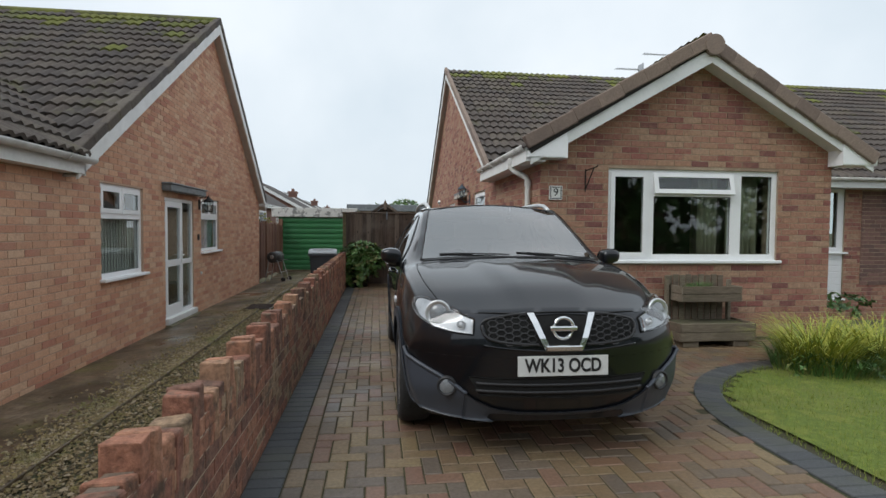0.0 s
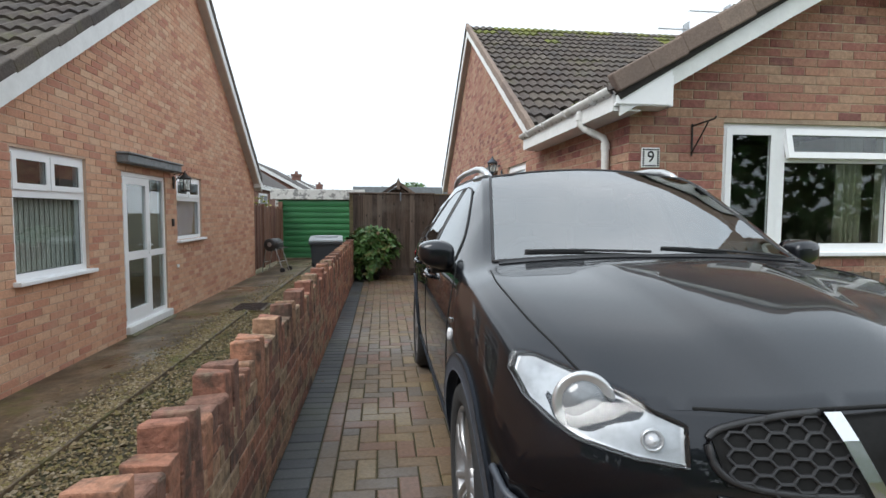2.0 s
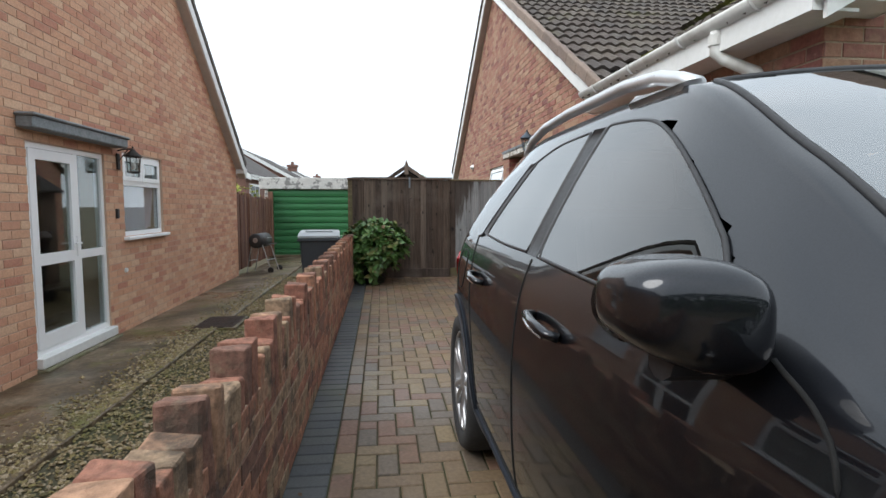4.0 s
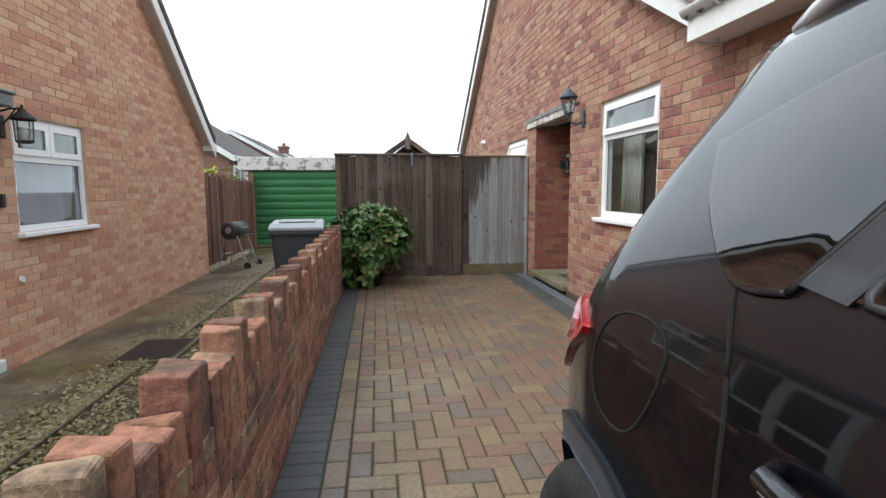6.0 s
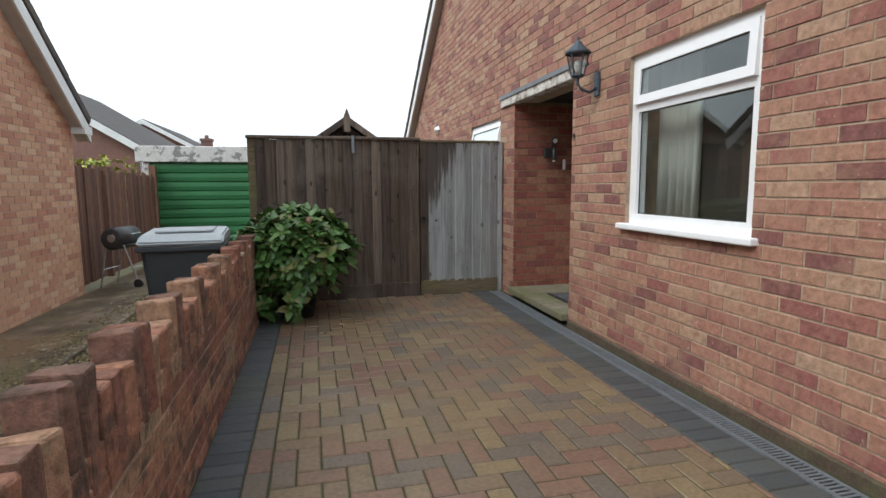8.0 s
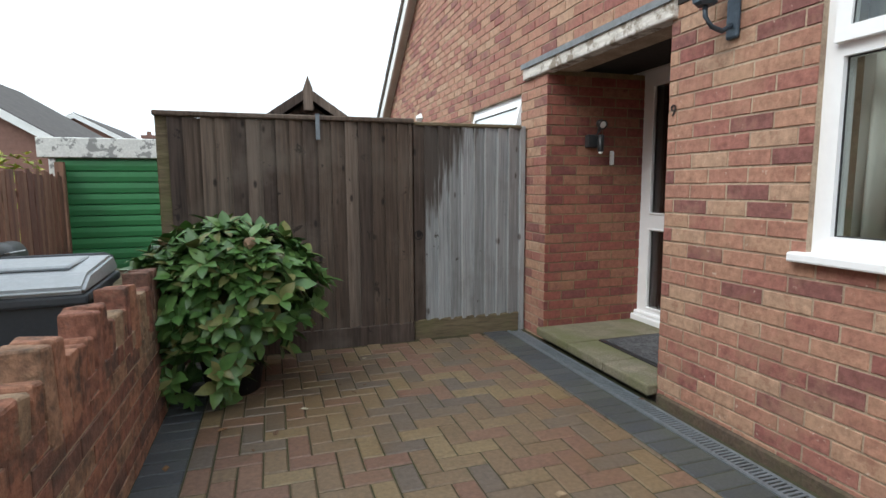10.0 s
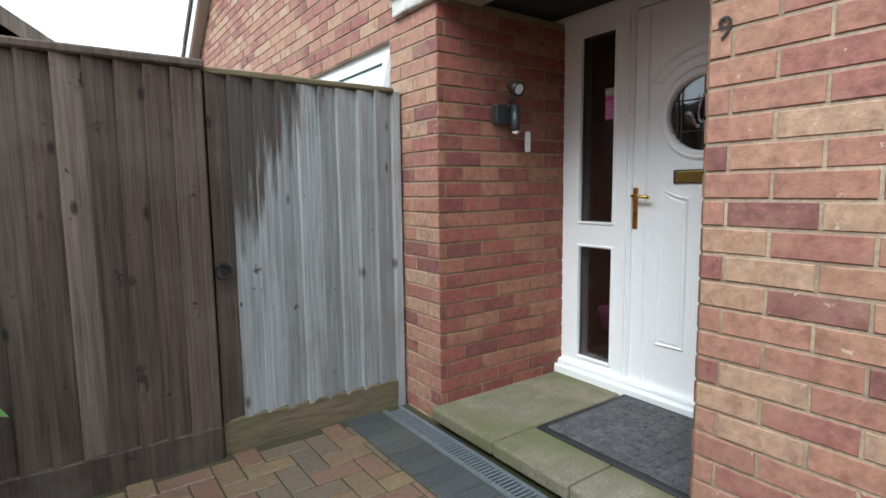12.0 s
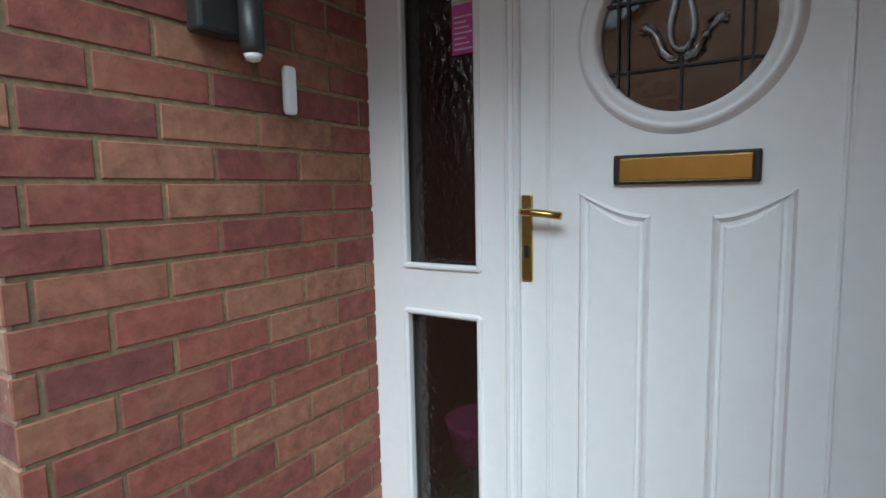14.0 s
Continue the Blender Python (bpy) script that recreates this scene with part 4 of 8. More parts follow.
# the neighbour's glazed door and its side light
w, h = ND[1] - ND[0], ND[3] - ND[2]
nd = tagged(empty("door_1", on_east(XN, ND), "white plastic glazed door with a matching side light", "door"), kind="structure")
part("door_frame", cells(bmesh.new(), w, h, [(0.05, 0.74, 0.09, h - 0.05), (0.80, w - 0.05, 0.09, 0.83), (0.80, w - 0.05, 0.91, h - 0.05)], 0.02, 0.09), M_white, nd)
leaf = part("door_leaf", cells(bmesh.new(), 0.70, h - 0.15, [(0.09, 0.61, 0.12, 0.73), (0.09, 0.61, 0.83, h - 0.24)], 0.008, 0.06, 0.045, 0.095), M_white, nd)
for z0, z1 in ((0.21, 0.83), (0.92, h - 0.14)):
    part("pane", boxes((0.13, 0.66, 0.03, 0.036, z0, z1)), M_pane, leaf).visible_shadow = False
part("door_handle", boxes((0.70, 0.725, -0.004, 0.01, 0.86, 1.06), (0.62, 0.72, -0.04, -0.02, 0.98, 1.0), (0.70, 0.72, -0.04, 0.0, 0.98, 1.0), bev=0.004), M_white, leaf)
for z0, z1 in ((0.08, 0.84), (0.90, h - 0.04)):
    part("pane", boxes((0.79, w - 0.04, 0.04, 0.046, z0, z1)), M_pane, nd).visible_shadow = False
part("threshold", boxes((-0.02, w + 0.02, -0.06, 0.05, -0.06, 0.035), bev=0.008), M_white_old, nd)
part("doorstep", boxes((-0.03, w + 0.03, -0.10, 0.0, -0.14, -0.06), bev=0.01), M_slab, nd)
tagged(part("door_canopy", boxes((XN + 0.005, XN + 0.15, 8.44, 10.08, 1.86, 1.96), (XN + 0.005, XN + 0.17, 8.42, 10.10, 1.955, 1.985), bev=0.012), M_lead, None, "weathered grey flat canopy board over the glazed door"), category="canopy")

# our front door with its side light, inside the porch
DX = 2.79
DU = (11.29, 12.562, 0.10, 2.08)
w, h = DU[1] - DU[0], DU[3] - DU[2]
fd = tagged(empty("door_2", on_west(DX, DU), "white panelled plastic front door with an oval leaded window", "door"), kind="structure")
X_ = lambda y: DU[1] - y        # place across the door from a place along the wall
Z_ = lambda z: z - DU[2]
part("door_frame", cells(bmesh.new(), w, h, [(X_(12.43), X_(12.19), Z_(0.205), Z_(0.85)), (X_(12.43), X_(12.19), Z_(0.968), h - 0.11), (X_(12.10), X_(11.37), 0.05, h - 0.06)], 0.0, 0.10), M_white, fd)
bm = bmesh.new()
for z0, z1 in ((Z_(0.205), Z_(0.85)), (Z_(0.968), h - 0.11)):
    x0, x1 = X_(12.43), X_(12.19)
    for q in ((x0 - 0.004, x0 + 0.012, z0, z1), (x1 - 0.012, x1 + 0.004, z0, z1), (x0, x1, z0 - 0.004, z0 + 0.012), (x0, x1, z1 - 0.012, z1 + 0.004)):
        box(bm, q[0], q[1], -0.008, 0.02, q[2], q[3], bev=0.005)
part("glazing_bead", bm, M_white, fd)
bm = bmesh.new()
for x in (X_(12.115), X_(12.085)):
    box(bm, x - 0.004, x + 0.004, -0.010, 0.02, 0.03, h - 0.02, bev=0.003)
part("frame_rib", bm, M_white, fd)
for z0, z1 in ((Z_(0.205), Z_(0.85)), (Z_(0.968), h - 0.11)):
    part("pane", boxes((X_(12.43) - 0.003, X_(12.19) + 0.003, 0.03, 0.036, z0 - 0.003, z1 + 0.003)), M_obscure, fd, "rippled obscured glass").visible_shadow = False
part("threshold", boxes((-0.01, w + 0.01, -0.06, 0.05, -0.02, 0.045), (-0.01, w + 0.01, -0.03, 0.05, 0.045, 0.075), bev=0.008), M_white, fd)
# the leaf: a board with a round window through it
lw, lh = X_(11.37) - X_(12.10), h - 0.12
leaf = put("door_leaf", make_mesh("door_leaf", [], []), fd, pose(X_(12.10), 0.006, 0.055))
cx, cz, cr = X_(11.735) - X_(12.10), Z_(1.487) - 0.055, 0.166
bm = bmesh.new()
NSEG = 48
ring_f = [bm.verts.new((cx + cr * math.cos(2 * math.pi * k / NSEG), 0, cz + cr * math.sin(2 * math.pi * k / NSEG))) for k in range(NSEG)]
ring_b = [bm.verts.new((v.co.x, 0.05, v.co.z)) for v in ring_f]


def to_edge(k):
    c, s = math.cos(2 * math.pi * k / NSEG), math.sin(2 * math.pi * k / NSEG)
    t = min(((lw - cx) / c if c > 1e-6 else 9), ((0 - cx) / c if c < -1e-6 else 9), ((lh - cz) / s if s > 1e-6 else 9), ((0 - cz) / s if s < -1e-6 else 9))
    return (cx + c * t, cz + s * t)


outer = [to_edge(k) for k in range(NSEG)]
for target in ((0, 0), (lw, 0), (0, lh), (lw, lh)):
    k = min(range(NSEG), key=lambda i: (outer[i][0] - target[0]) ** 2 + (outer[i][1] - target[1]) ** 2)
    outer[k] = target
out_f = [bm.verts.new((x, 0, z)) for x, z in outer]
for k in range(NSEG):
    n = (k + 1) % NSEG
    bm.faces.new((ring_f[k], ring_f[n], out_f[n], out_f[k]))
    bm.faces.new((ring_f[k], ring_b[k], ring_b[n], ring_f[n]))
bmesh.ops.recalc_face_normals(bm, faces=bm.faces[:])
me = bpy.data.meshes.new("door_leaf")
bm.to_mesh(me)
bm.free()
me.materials.append(M_white)
leaf.data = me
# turned rings round the window
turn = pose(cx, 0, cz, 90)
bm = lathe(bmesh.new(), [(cr - 0.004, -0.02), (cr, 0.012), (cr + 0.010, 0.017), (cr + 0.018, 0.010), (cr + 0.024, 0.012), (cr + 0.030, 0.016), (cr + 0.036, 0.008), (cr + 0.042, 0.002), (cr + 0.046, -0.002)], 64, turn)
part("window_ring", bm, M_white, leaf, smooth=True)
part("pane", lathe(bmesh.new(), [(0.0001, -0.012), (cr - 0.002, -0.012), (cr - 0.002, -0.018), (0.0001, -0.018)], 48, turn), M_leaded, leaf, "leaded bevelled glass").visible_shadow = False
M_leading = surface("lead_came", [(0.10, 0.105, 0.11)], 0.45, 80, 0.2, 5, (0.2, 0.2, 0.2), 0.3, metal=0.8, bump=0.05)
M_bevel = glass("bevelled_glass", (0.75, 0.8, 0.82), 2.2, 0.02)
bm = bmesh.new()
for x in (-0.125, -0.105, 0.105, 0.125, 0.0):
    z = math.sqrt(cr * cr - x * x) - 0.004
    if x == 0.0:
        tube(bm, [(cx, 0.006, cz + 0.09), (cx, 0.006, cz + z)], 0.0028, 6)
        tube(bm, [(cx, 0.006, cz - z), (cx, 0.006, cz - 0.055)], 0.0028, 6)
    else:
        tube(bm, [(cx + x, 0.006, cz - z), (cx + x, 0.006, cz + z)], 0.0028, 6)
for z in (-0.075, 0.065):
    x = math.sqrt(cr * cr - z * z) - 0.004
    tube(bm, [(cx - x, 0.006, cz + z), (cx + x, 0.006, cz + z)], 0.0028, 6)
part("leading", bm, M_leading, leaf)


bm = bmesh.new()
# the tulip: a pear-shaped drop between two curling petals, as bevelled strips
pear = [(0.030 * math.sin(a) * (0.35 + 0.65 * math.sin(a / 2) ** 2), 0.018 + 0.062 * math.cos(a)) for a in [2 * math.pi * k / 24 for k in range(25)]]
tube(bm, [(cx + x, 0.002, cz + z) for x, z in pear], 0.0065, 8)
for s in (-1, 1):
    petal = [(s * 0.006, -0.058), (s * 0.022, -0.056), (s * 0.036, -0.044), (s * 0.044, -0.022), (s * 0.052, -0.004), (s * 0.066, 0.008), (s * 0.082, 0.004)]
    tube(bm, [(cx + x, 0.002, cz + z) for x, z in petal], 0.010, 8)
part("bevelled_flower", bm, M_bevel, leaf, "clear bevelled glass tulip", smooth=True)
# raised panels with scalloped heads
for side, (ya, yb) in ((-1, (11.94, 11.785)), (1, (11.67, 11.528))):
    xa, xb = X_(ya) - X_(12.10), X_(yb) - X_(12.10)
    zb, zt0, zt1 = Z_(0.385) - 0.055, Z_(1.165) - 0.055, Z_(1.115) - 0.055
    head = []
    for k in range(9):
        f = k / 8
        x = xa + (xb - xa) * f
        g = f if side < 0 else 1 - f
        head.append((x, zt0 + (zt1 - zt0) * math.sin(g * math.pi / 2)))
    outline = [(xa, zb), (xb, zb)] + head[::-1]
    mid = (sum(p[0] for p in outline) / len(outline), (zb + zt1) / 2)
    bm = bmesh.new()
    loops = []
    for ins, dep in ((0.0, 0.001), (0.007, -0.009), (0.013, -0.003), (0.019, 0.004), (0.026, -0.006), (0.030, -0.006)):
        lp = []
        for x, z in outline:
            sx_ = 1 if x < mid[0] else -1
            sz_ = 1 if z < mid[1] else -1
            lp.append(bm.verts.new((x + sx_ * ins * (1 if abs(x - mid[0]) > 0.06 else abs(x - mid[0]) / 0.08), dep, z + sz_ * ins)))
        loops.append(lp)
    for a, b in zip(loops, loops[1:]):
        for i in range(len(a)):
            bm.faces.new((a[i], a[(i + 1) % len(a)], b[(i + 1) % len(b)], b[i]))
    bm.faces.new(loops[-1])
    part("door_panel", bm, M_white, leaf)
# arched moulding over the round window
bm = bmesh.new()
arch_in = [(0.262 * math.cos(math.radians(38 + 104 * k / 16)), 0.255 * math.sin(math.radians(38 + 104 * k / 16))) for k in range(17)]
arch_out = [(0.315 * math.cos(math.radians(36 + 108 * k / 16)), 0.300 * math.sin(math.radians(36 + 108 * k / 16))) for k in range(17)]
loop_ = arch_in + arch_out[::-1] + arch_in[:1]
tube(bm, [(cx + x, -0.001, cz + z) for x, z in loop_], 0.007, 6)
tube(bm, [(cx + 0.985 * x, -0.001, cz + 0.978 * z) for x, z in arch_out], 0.004, 6)
part("moulding", bm, M_white, leaf)
bm = bmesh.new()
for y in (12.012, 11.462):
    x = X_(y) - X_(12.10)
    box(bm, x - 0.004, x + 0.004, -0.006, 0.002, 0.01, lh - 0.01, bev=0.002)
    box(bm, x + 0.008, x + 0.011, -0.003, 0.002, 0.01, lh - 0.01)
part("sash_line", bm, M_white, leaf)
lb = part("letter_plate", boxes((X_(11.862) - X_(12.10), X_(11.588) - X_(12.10), -0.012, 0.0, Z_(1.178) - 0.055, Z_(1.240) - 0.055), bev=0.004, seg=2), M_black, leaf, "brass letter plate with black ends")
part("flap", boxes((X_(11.850) - X_(12.10), X_(11.600) - X_(12.10), -0.018, -0.010, Z_(1.183) - 0.055, Z_(1.234) - 0.055), bev=0.004, seg=2), M_brass, lb)
bm = bmesh.new()
for k in range(4):
    z = Z_(1.188 + 0.005 * k) - 0.055
    box(bm, X_(11.846) - X_(12.10), X_(11.604) - X_(12.10), -0.0195, -0.017, z, z + 0.0022)
part("rib", bm, M_brass, lb)
hp = part("door_handle", boxes((0.022, 0.05, -0.008, 0.0, Z_(0.955) - 0.055, Z_(1.16) - 0.055), bev=0.003, seg=2), M_brass, leaf, "brass lever handle on a long plate")
bm = tube(bmesh.new(), [(0.036, 0.0, Z_(1.12) - 0.055), (0.036, -0.035, Z_(1.12) - 0.055), (0.045, -0.045, Z_(1.12) - 0.055), (0.075, -0.047, Z_(1.119) - 0.055), (0.135, -0.045, Z_(1.112) - 0.055)], 0.009, 10)
part("lever", bm, M_brass, hp, smooth=True)
part("keyhole", boxes((0.031, 0.041, -0.0095, -0.007, Z_(1.01) - 0.055, Z_(1.04) - 0.055), bev=0.003), M_black, hp)
# brick and plain wall left over round the door
tagged(part("wall_porch_head", boxes((2.80, 2.95, 11.0, 12.8, 2.08, 2.40), (2.80, 2.95, 11.0, 11.29, 0.0, 2.08), (2.84, 2.95, 12.565, 12.8, 0.0, 2.08)), M_white_old, None, "white board above and beside the front door"), category="wall", kind="structure")
bm = boxes((1.895, 1.99, 11.20, 12.90, 2.035, 2.15), bev=0.012, seg=2)
lintel = tagged(part("porch_lintel", bm, M_timber_white, None, "weathered timber beam with flaking white paint over the porch"), category="beam", kind="structure")
part("flashing", boxes((1.885, 2.0, 11.19, 12.91, 2.148, 2.162), (1.882, 1.888, 11.19, 12.91, 2.12, 2.16)), M_lead, lintel, "grey lead flashing")
for i, (ya, yb) in enumerate(((11.24, 11.66), (11.665, 12.08), (12.085, 12.54))):
    tagged(part("porch_step", boxes((1.86, 2.80, ya, yb, 0.035, 0.10), bev=0.012, seg=2), M_slab, None, "mossy worn concrete slab of the porch step", ), category="step", kind="structure")
# the dark gap under the slab overhang is painted as shade
tagged(part("step_base", boxes((1.93, 2.80, 11.0, 12.8, -0.29, 0.034)), M_dark, None, "near-black base below the porch step, painted as shade"), category="step", kind="structure")
M_plinth = surface("rough_plinth", [(0.105, 0.072, 0.050), (0.070, 0.050, 0.036)], 0.95, 60, 0.35, 5.0, (0.10, 0.095, 0.045), 0.6, (0.45, 0.65), 0.8, 0.008)
bm = boxes((1.905, 1.932, 6.12, 11.225, -0.29, 0.055), bev=0.008)
tagged(part("wall_plinth", bm, M_plinth, None, "rough mortar plinth along the wall foot"), category="plinth", kind="structure")

# ---- fence, gate, low wall, garage ----
def boards(root, name, x0, x1, z0, z1, y, width, material, lean=5.0, seed=1, dark_first=None, jitter=0.006):
    """Feather-edged boards side by side: each one a thin wedge, turned so that it laps its neighbour."""
    rnd = random.Random(seed)
    n = max(1, round((x1 - x0) / width))
    w = (x1 - x0) / n
    me = None
    for i in range(n):
        v = []
        for s, t in ((-0.5, 0.042), (0.64, 0.004)):
            for zz in (0, 1):
                v += [(s * w, -t, zz), (s * w, 0.0, zz)]
        if me is None:
            f = [(0, 4, 6, 2), (1, 3, 7, 5), (0, 1, 5, 4), (2, 6, 7, 3), (0, 2, 3, 1), (4, 5, 7, 6)]
            me = make_mesh(name, v, f, material)
        m = pose(x0 + (i + 0.5) * w, y + rnd.uniform(-0.002, 0.002), z0 + rnd.uniform(-jitter, jitter), 0, rnd.uniform(-0.25, 0.25), -lean * 0.15 + rnd.uniform(-1.0, 0.4))
        ob = put(name, me if not (dark_first and i < dark_first[0]) else dark_first[1](v), root, m)
        ob.scale = (1, 1, z1 - z0)
    return root


FY = 12.86
fence = tagged(empty("fence", pose(0, FY, 0), "dark weathered timber feather-edge fence panel beside the gate", "fence"), kind="structure")
boards(fence, "board", -0.70, 0.93, 0.14, 1.665, 0, 0.098, M_fence, seed=3)
part("gravel_board", boxes((-0.70, 0.955, -0.035, -0.008, -0.02, 0.145), bev=0.006), M_fence, fence)
part("post", boxes((-0.78, -0.70, -0.015, 0.08, -0.1, 1.70), bev=0.008), M_gravelboard, fence)
part("post", boxes((0.925, 0.955, -0.03, 0.06, -0.1, 1.70), bev=0.006), M_fence, fence)
part("capping_rail", boxes((-0.79, 0.965, -0.05, 0.03, 1.665, 1.70), bev=0.008), M_fence, fence)
part("backing_rail", boxes((-0.72, 0.94, 0.02, 0.06, 0.3, 0.38), (-0.72, 0.94, 0.02, 0.06, 1.35, 1.43)), M_fence, fence)
part("strap", boxes((0.245, 0.275, -0.06, -0.052, 1.53, 1.71), (0.245, 0.275, -0.06, 0.05, 1.702, 1.71), bev=0.002), M_zinc, fence, "bent galvanised strap over the top rail")

gate = tagged(empty("gate", pose(0, FY + 0.03, 0), "silvered timber board gate with a ring latch", "gate"), kind="structure")
dark_board = lambda v: make_mesh("board", v, [(0, 4, 6, 2), (1, 3, 7, 5), (0, 1, 5, 4), (2, 6, 7, 3), (0, 2, 3, 1), (4, 5, 7, 6)], M_fence)
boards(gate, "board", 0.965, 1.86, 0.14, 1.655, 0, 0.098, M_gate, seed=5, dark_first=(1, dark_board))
part("gravel_board", boxes((0.962, 1.86, -0.034, -0.006, -0.01, 0.15), bev=0.006), M_gravelboard, gate)
part("capping_rail", boxes((0.962, 1.87, -0.04, 0.03, 1.655, 1.682), bev=0.006), M_gravelboard, gate)
# added strip behind the gap, blocks the sky between fence and gate
part("gate_stop", boxes((0.925, 1.005, 0.05, 0.075, -0.02, 1.66)), M_fence, gate)
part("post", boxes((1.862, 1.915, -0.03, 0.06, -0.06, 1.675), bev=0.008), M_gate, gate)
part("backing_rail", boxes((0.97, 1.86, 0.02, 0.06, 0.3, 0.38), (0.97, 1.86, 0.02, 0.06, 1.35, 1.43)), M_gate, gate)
latch = part("ring_latch", lathe(bmesh.new(), [(0.0, 0.006), (0.026, 0.006), (0.03, 0.0), (0.03, -0.01)], 24, pose(1.0, -0.028, 0.832, 90)), M_iron, gate, "black iron ring latch")
bm = tube(bmesh.new(), [(1.0 + 0.032 * math.cos(a), -0.042, 0.822 + 0.032 * math.sin(a)) for a in [2 * math.pi * k / 20 for k in range(21)]], 0.005, 8)
part("ring", bm, M_iron, latch)

# the low wall: stretcher courses below, bricks on edge in turns of four low and two raised
WX0, WX1, WY0, WY1 = -0.768, -0.658, -3.0, 12.50
low = brick_wall("low_wall", "weathered red brick low wall with a castellated top", face_east(WX1), WY0, WY1, -0.155, lambda u: 0.590, [], M_brick_low, M_mortar, thick=0.105, near=(1.2, 11.5), near_z=(0.05, 0.6))
rnd = random.Random(11)
cope_meshes = {}
for hgt in (0.098, 0.168):
    for var in range(5):
        bm = bmesh.new()
        box(bm, -0.058, 0.058, -0.0365, 0.0365, -0.12, hgt, bev=0.009, seg=2)
        for v in bm.verts:
            n = noise.noise_vector(v.co * 18 + Vector((var * 7.3, hgt * 50, 0)))
            v.co += n * 0.016
        me = bpy.data.meshes.new("coping_brick")
        bm.to_mesh(me)
        bm.free()
        me.materials.append(M_brick_low)
        cope_meshes[(hgt, var)] = me
k = 0
y = 4.155 - 0.424 * 17
while y < WY1 - 0.02:
    up = k % 5 in (0, 1)
    put("coping_brick", cope_meshes[(0.168 if up else 0.098, rnd.randrange(5))], low, face_east(WX1).inverted() @ pose(-0.711 + rnd.uniform(-0.005, 0.005), y, 0.588 + max(-0.06, min(0.03, (y - 4.7) * 0.016)), 0, rnd.uniform(-1.5, 1.5), rnd.uniform(-2, 2)))
    y += 0.0848
    k += 1
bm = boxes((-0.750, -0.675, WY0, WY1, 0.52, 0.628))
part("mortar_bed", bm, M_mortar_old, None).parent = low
low.children[-1].matrix_parent_inverse = face_east(WX1).inverted()

# the garage with its green up-and-over door
GYD = 19.0
garage = empty("garage", pose(-2.0, GYD, LOW), "concrete garage with flaking white fascia and green door", "garage")
part("wall", boxes((-1.42, -1.36, 0.0, 5.0, -0.1, 2.1), (1.22, 1.30, 0.0, 5.0, -0.1, 2.1), (-1.36, 1.22, 4.9, 5.0, -0.1, 2.1)), M_mortar, garage)
part("door_post", boxes((-1.42, -1.335, -0.03, 0.06, -0.05, 1.84), bev=0.006), M_flaky, garage, "white flaking post")
part("door_post", boxes((1.22, 1.30, -0.03, 0.06, -0.05, 1.84), bev=0.006), M_flaky, garage, "white flaking post")
part("fascia", boxes((-1.56, 1.35, -0.06, 0.06, 1.85, 2.17), bev=0.012), M_flaky, garage, "white flaking fascia")
part("roof", boxes((-1.5, 1.35, 0.06, 5.1, 2.08, 2.15)), M_slab, garage)
gd = put("door", make_mesh("door", [(-1.33, 0.03, -0.02), (1.22, 0.03, -0.02), (1.22, 0.03, 1.84), (-1.33, 0.03, 1.84)], [(0, 1, 2, 3)], M_green), garage)
n = 10
for i in range(n):
    hh = 1.82 / n
    bm = bmesh.new()
    z = 0.0 + i * hh
    prism(bm, [(0.028, z + 0.004), (0.004, z + 0.012), (-0.006, z + hh * 0.5), (0.004, z + hh - 0.014), (0.028, z + hh - 0.004)], -1.33, 1.22, "x")
    part("panel", bm, M_green, gd)
part("kerb", boxes((-1.4, 1.3, -0.12, 0.0, -0.04, 0.02), bev=0.01), M_concrete, garage)

left_fence = empty("red_fence", pose(-3.22, 15.16, LOW), "red-brown stained vertical board fence beside the path", "fence")
m0 = pose(0, 0, 0, 0, 0, 90)
rnd = random.Random(4)
bm = boxes((-0.048, 0.048, -0.012, 0.012, 0, 1.0), bev=0.003)
me = bpy.data.meshes.new("board")
bm.to_mesh(me)
bm.free()
me.materials.append(M_fence_red)
for i in range(34):
    ob = put("board", me, left_fence, m0 @ pose(0.05 + i * 0.108, rnd.uniform(-0.012, 0.012), 0.03, 0, rnd.uniform(-0.8, 0.8), 0))
    ob.scale = (1, 1, 1.62 + rnd.uniform(-0.04, 0.05) - 0.002 * i)
part("rail", boxes((-0.05, -0.013, 0.0, 3.7, 0.35, 0.43), (-0.05, -0.013, 0.0, 3.7, 1.25, 1.33)), M_fence_red, left_fence)
part("post", boxes((-0.09, 0.03, 3.70, 3.80, 0.0, 1.78)), M_fence_red, left_fence)
part("post", boxes((-0.03, 0.05, 1.02, 1.10, 0.0, 1.66)), M_fence_red, left_fence)

# channel drain along the house wall
drain = tagged(empty("channel_drain", pose(1.75, 0, 0), "galvanised channel drain grating along the house wall", "drain"), kind="structure")
part("channel", boxes((0.0, 0.006, 6.12, 12.84, -0.08, 0.002), (0.114, 0.12, 6.12, 12.84, -0.08, 0.002), (0.006, 0.114, 6.12, 12.84, -0.09, -0.05)), M_zinc, drain)
part("rim", boxes((0.006, 0.022, 6.12, 12.84, -0.006, 0.004), (0.098, 0.114, 6.12, 12.84, -0.006, 0.004)), M_zinc, drain)
slat = piece_mesh("slat", 0.076, 0.012, 0.006, 0.001, M_zinc)
i = 0
verts, faces = [], []
y = 6.14
while y < 12.82:
    m = pose(0.06, y, -0.002, -90, 0, 0)
    if y > 7.5 and i < 300:
        put("slat", slat, drain, m)
        i += 1
    else:
        n = len(verts)
        verts += [m @ v.co for v in slat.vertices]
        faces += [tuple(n + j for j in p.vertices) for p in slat.polygons]
    y += 0.0225
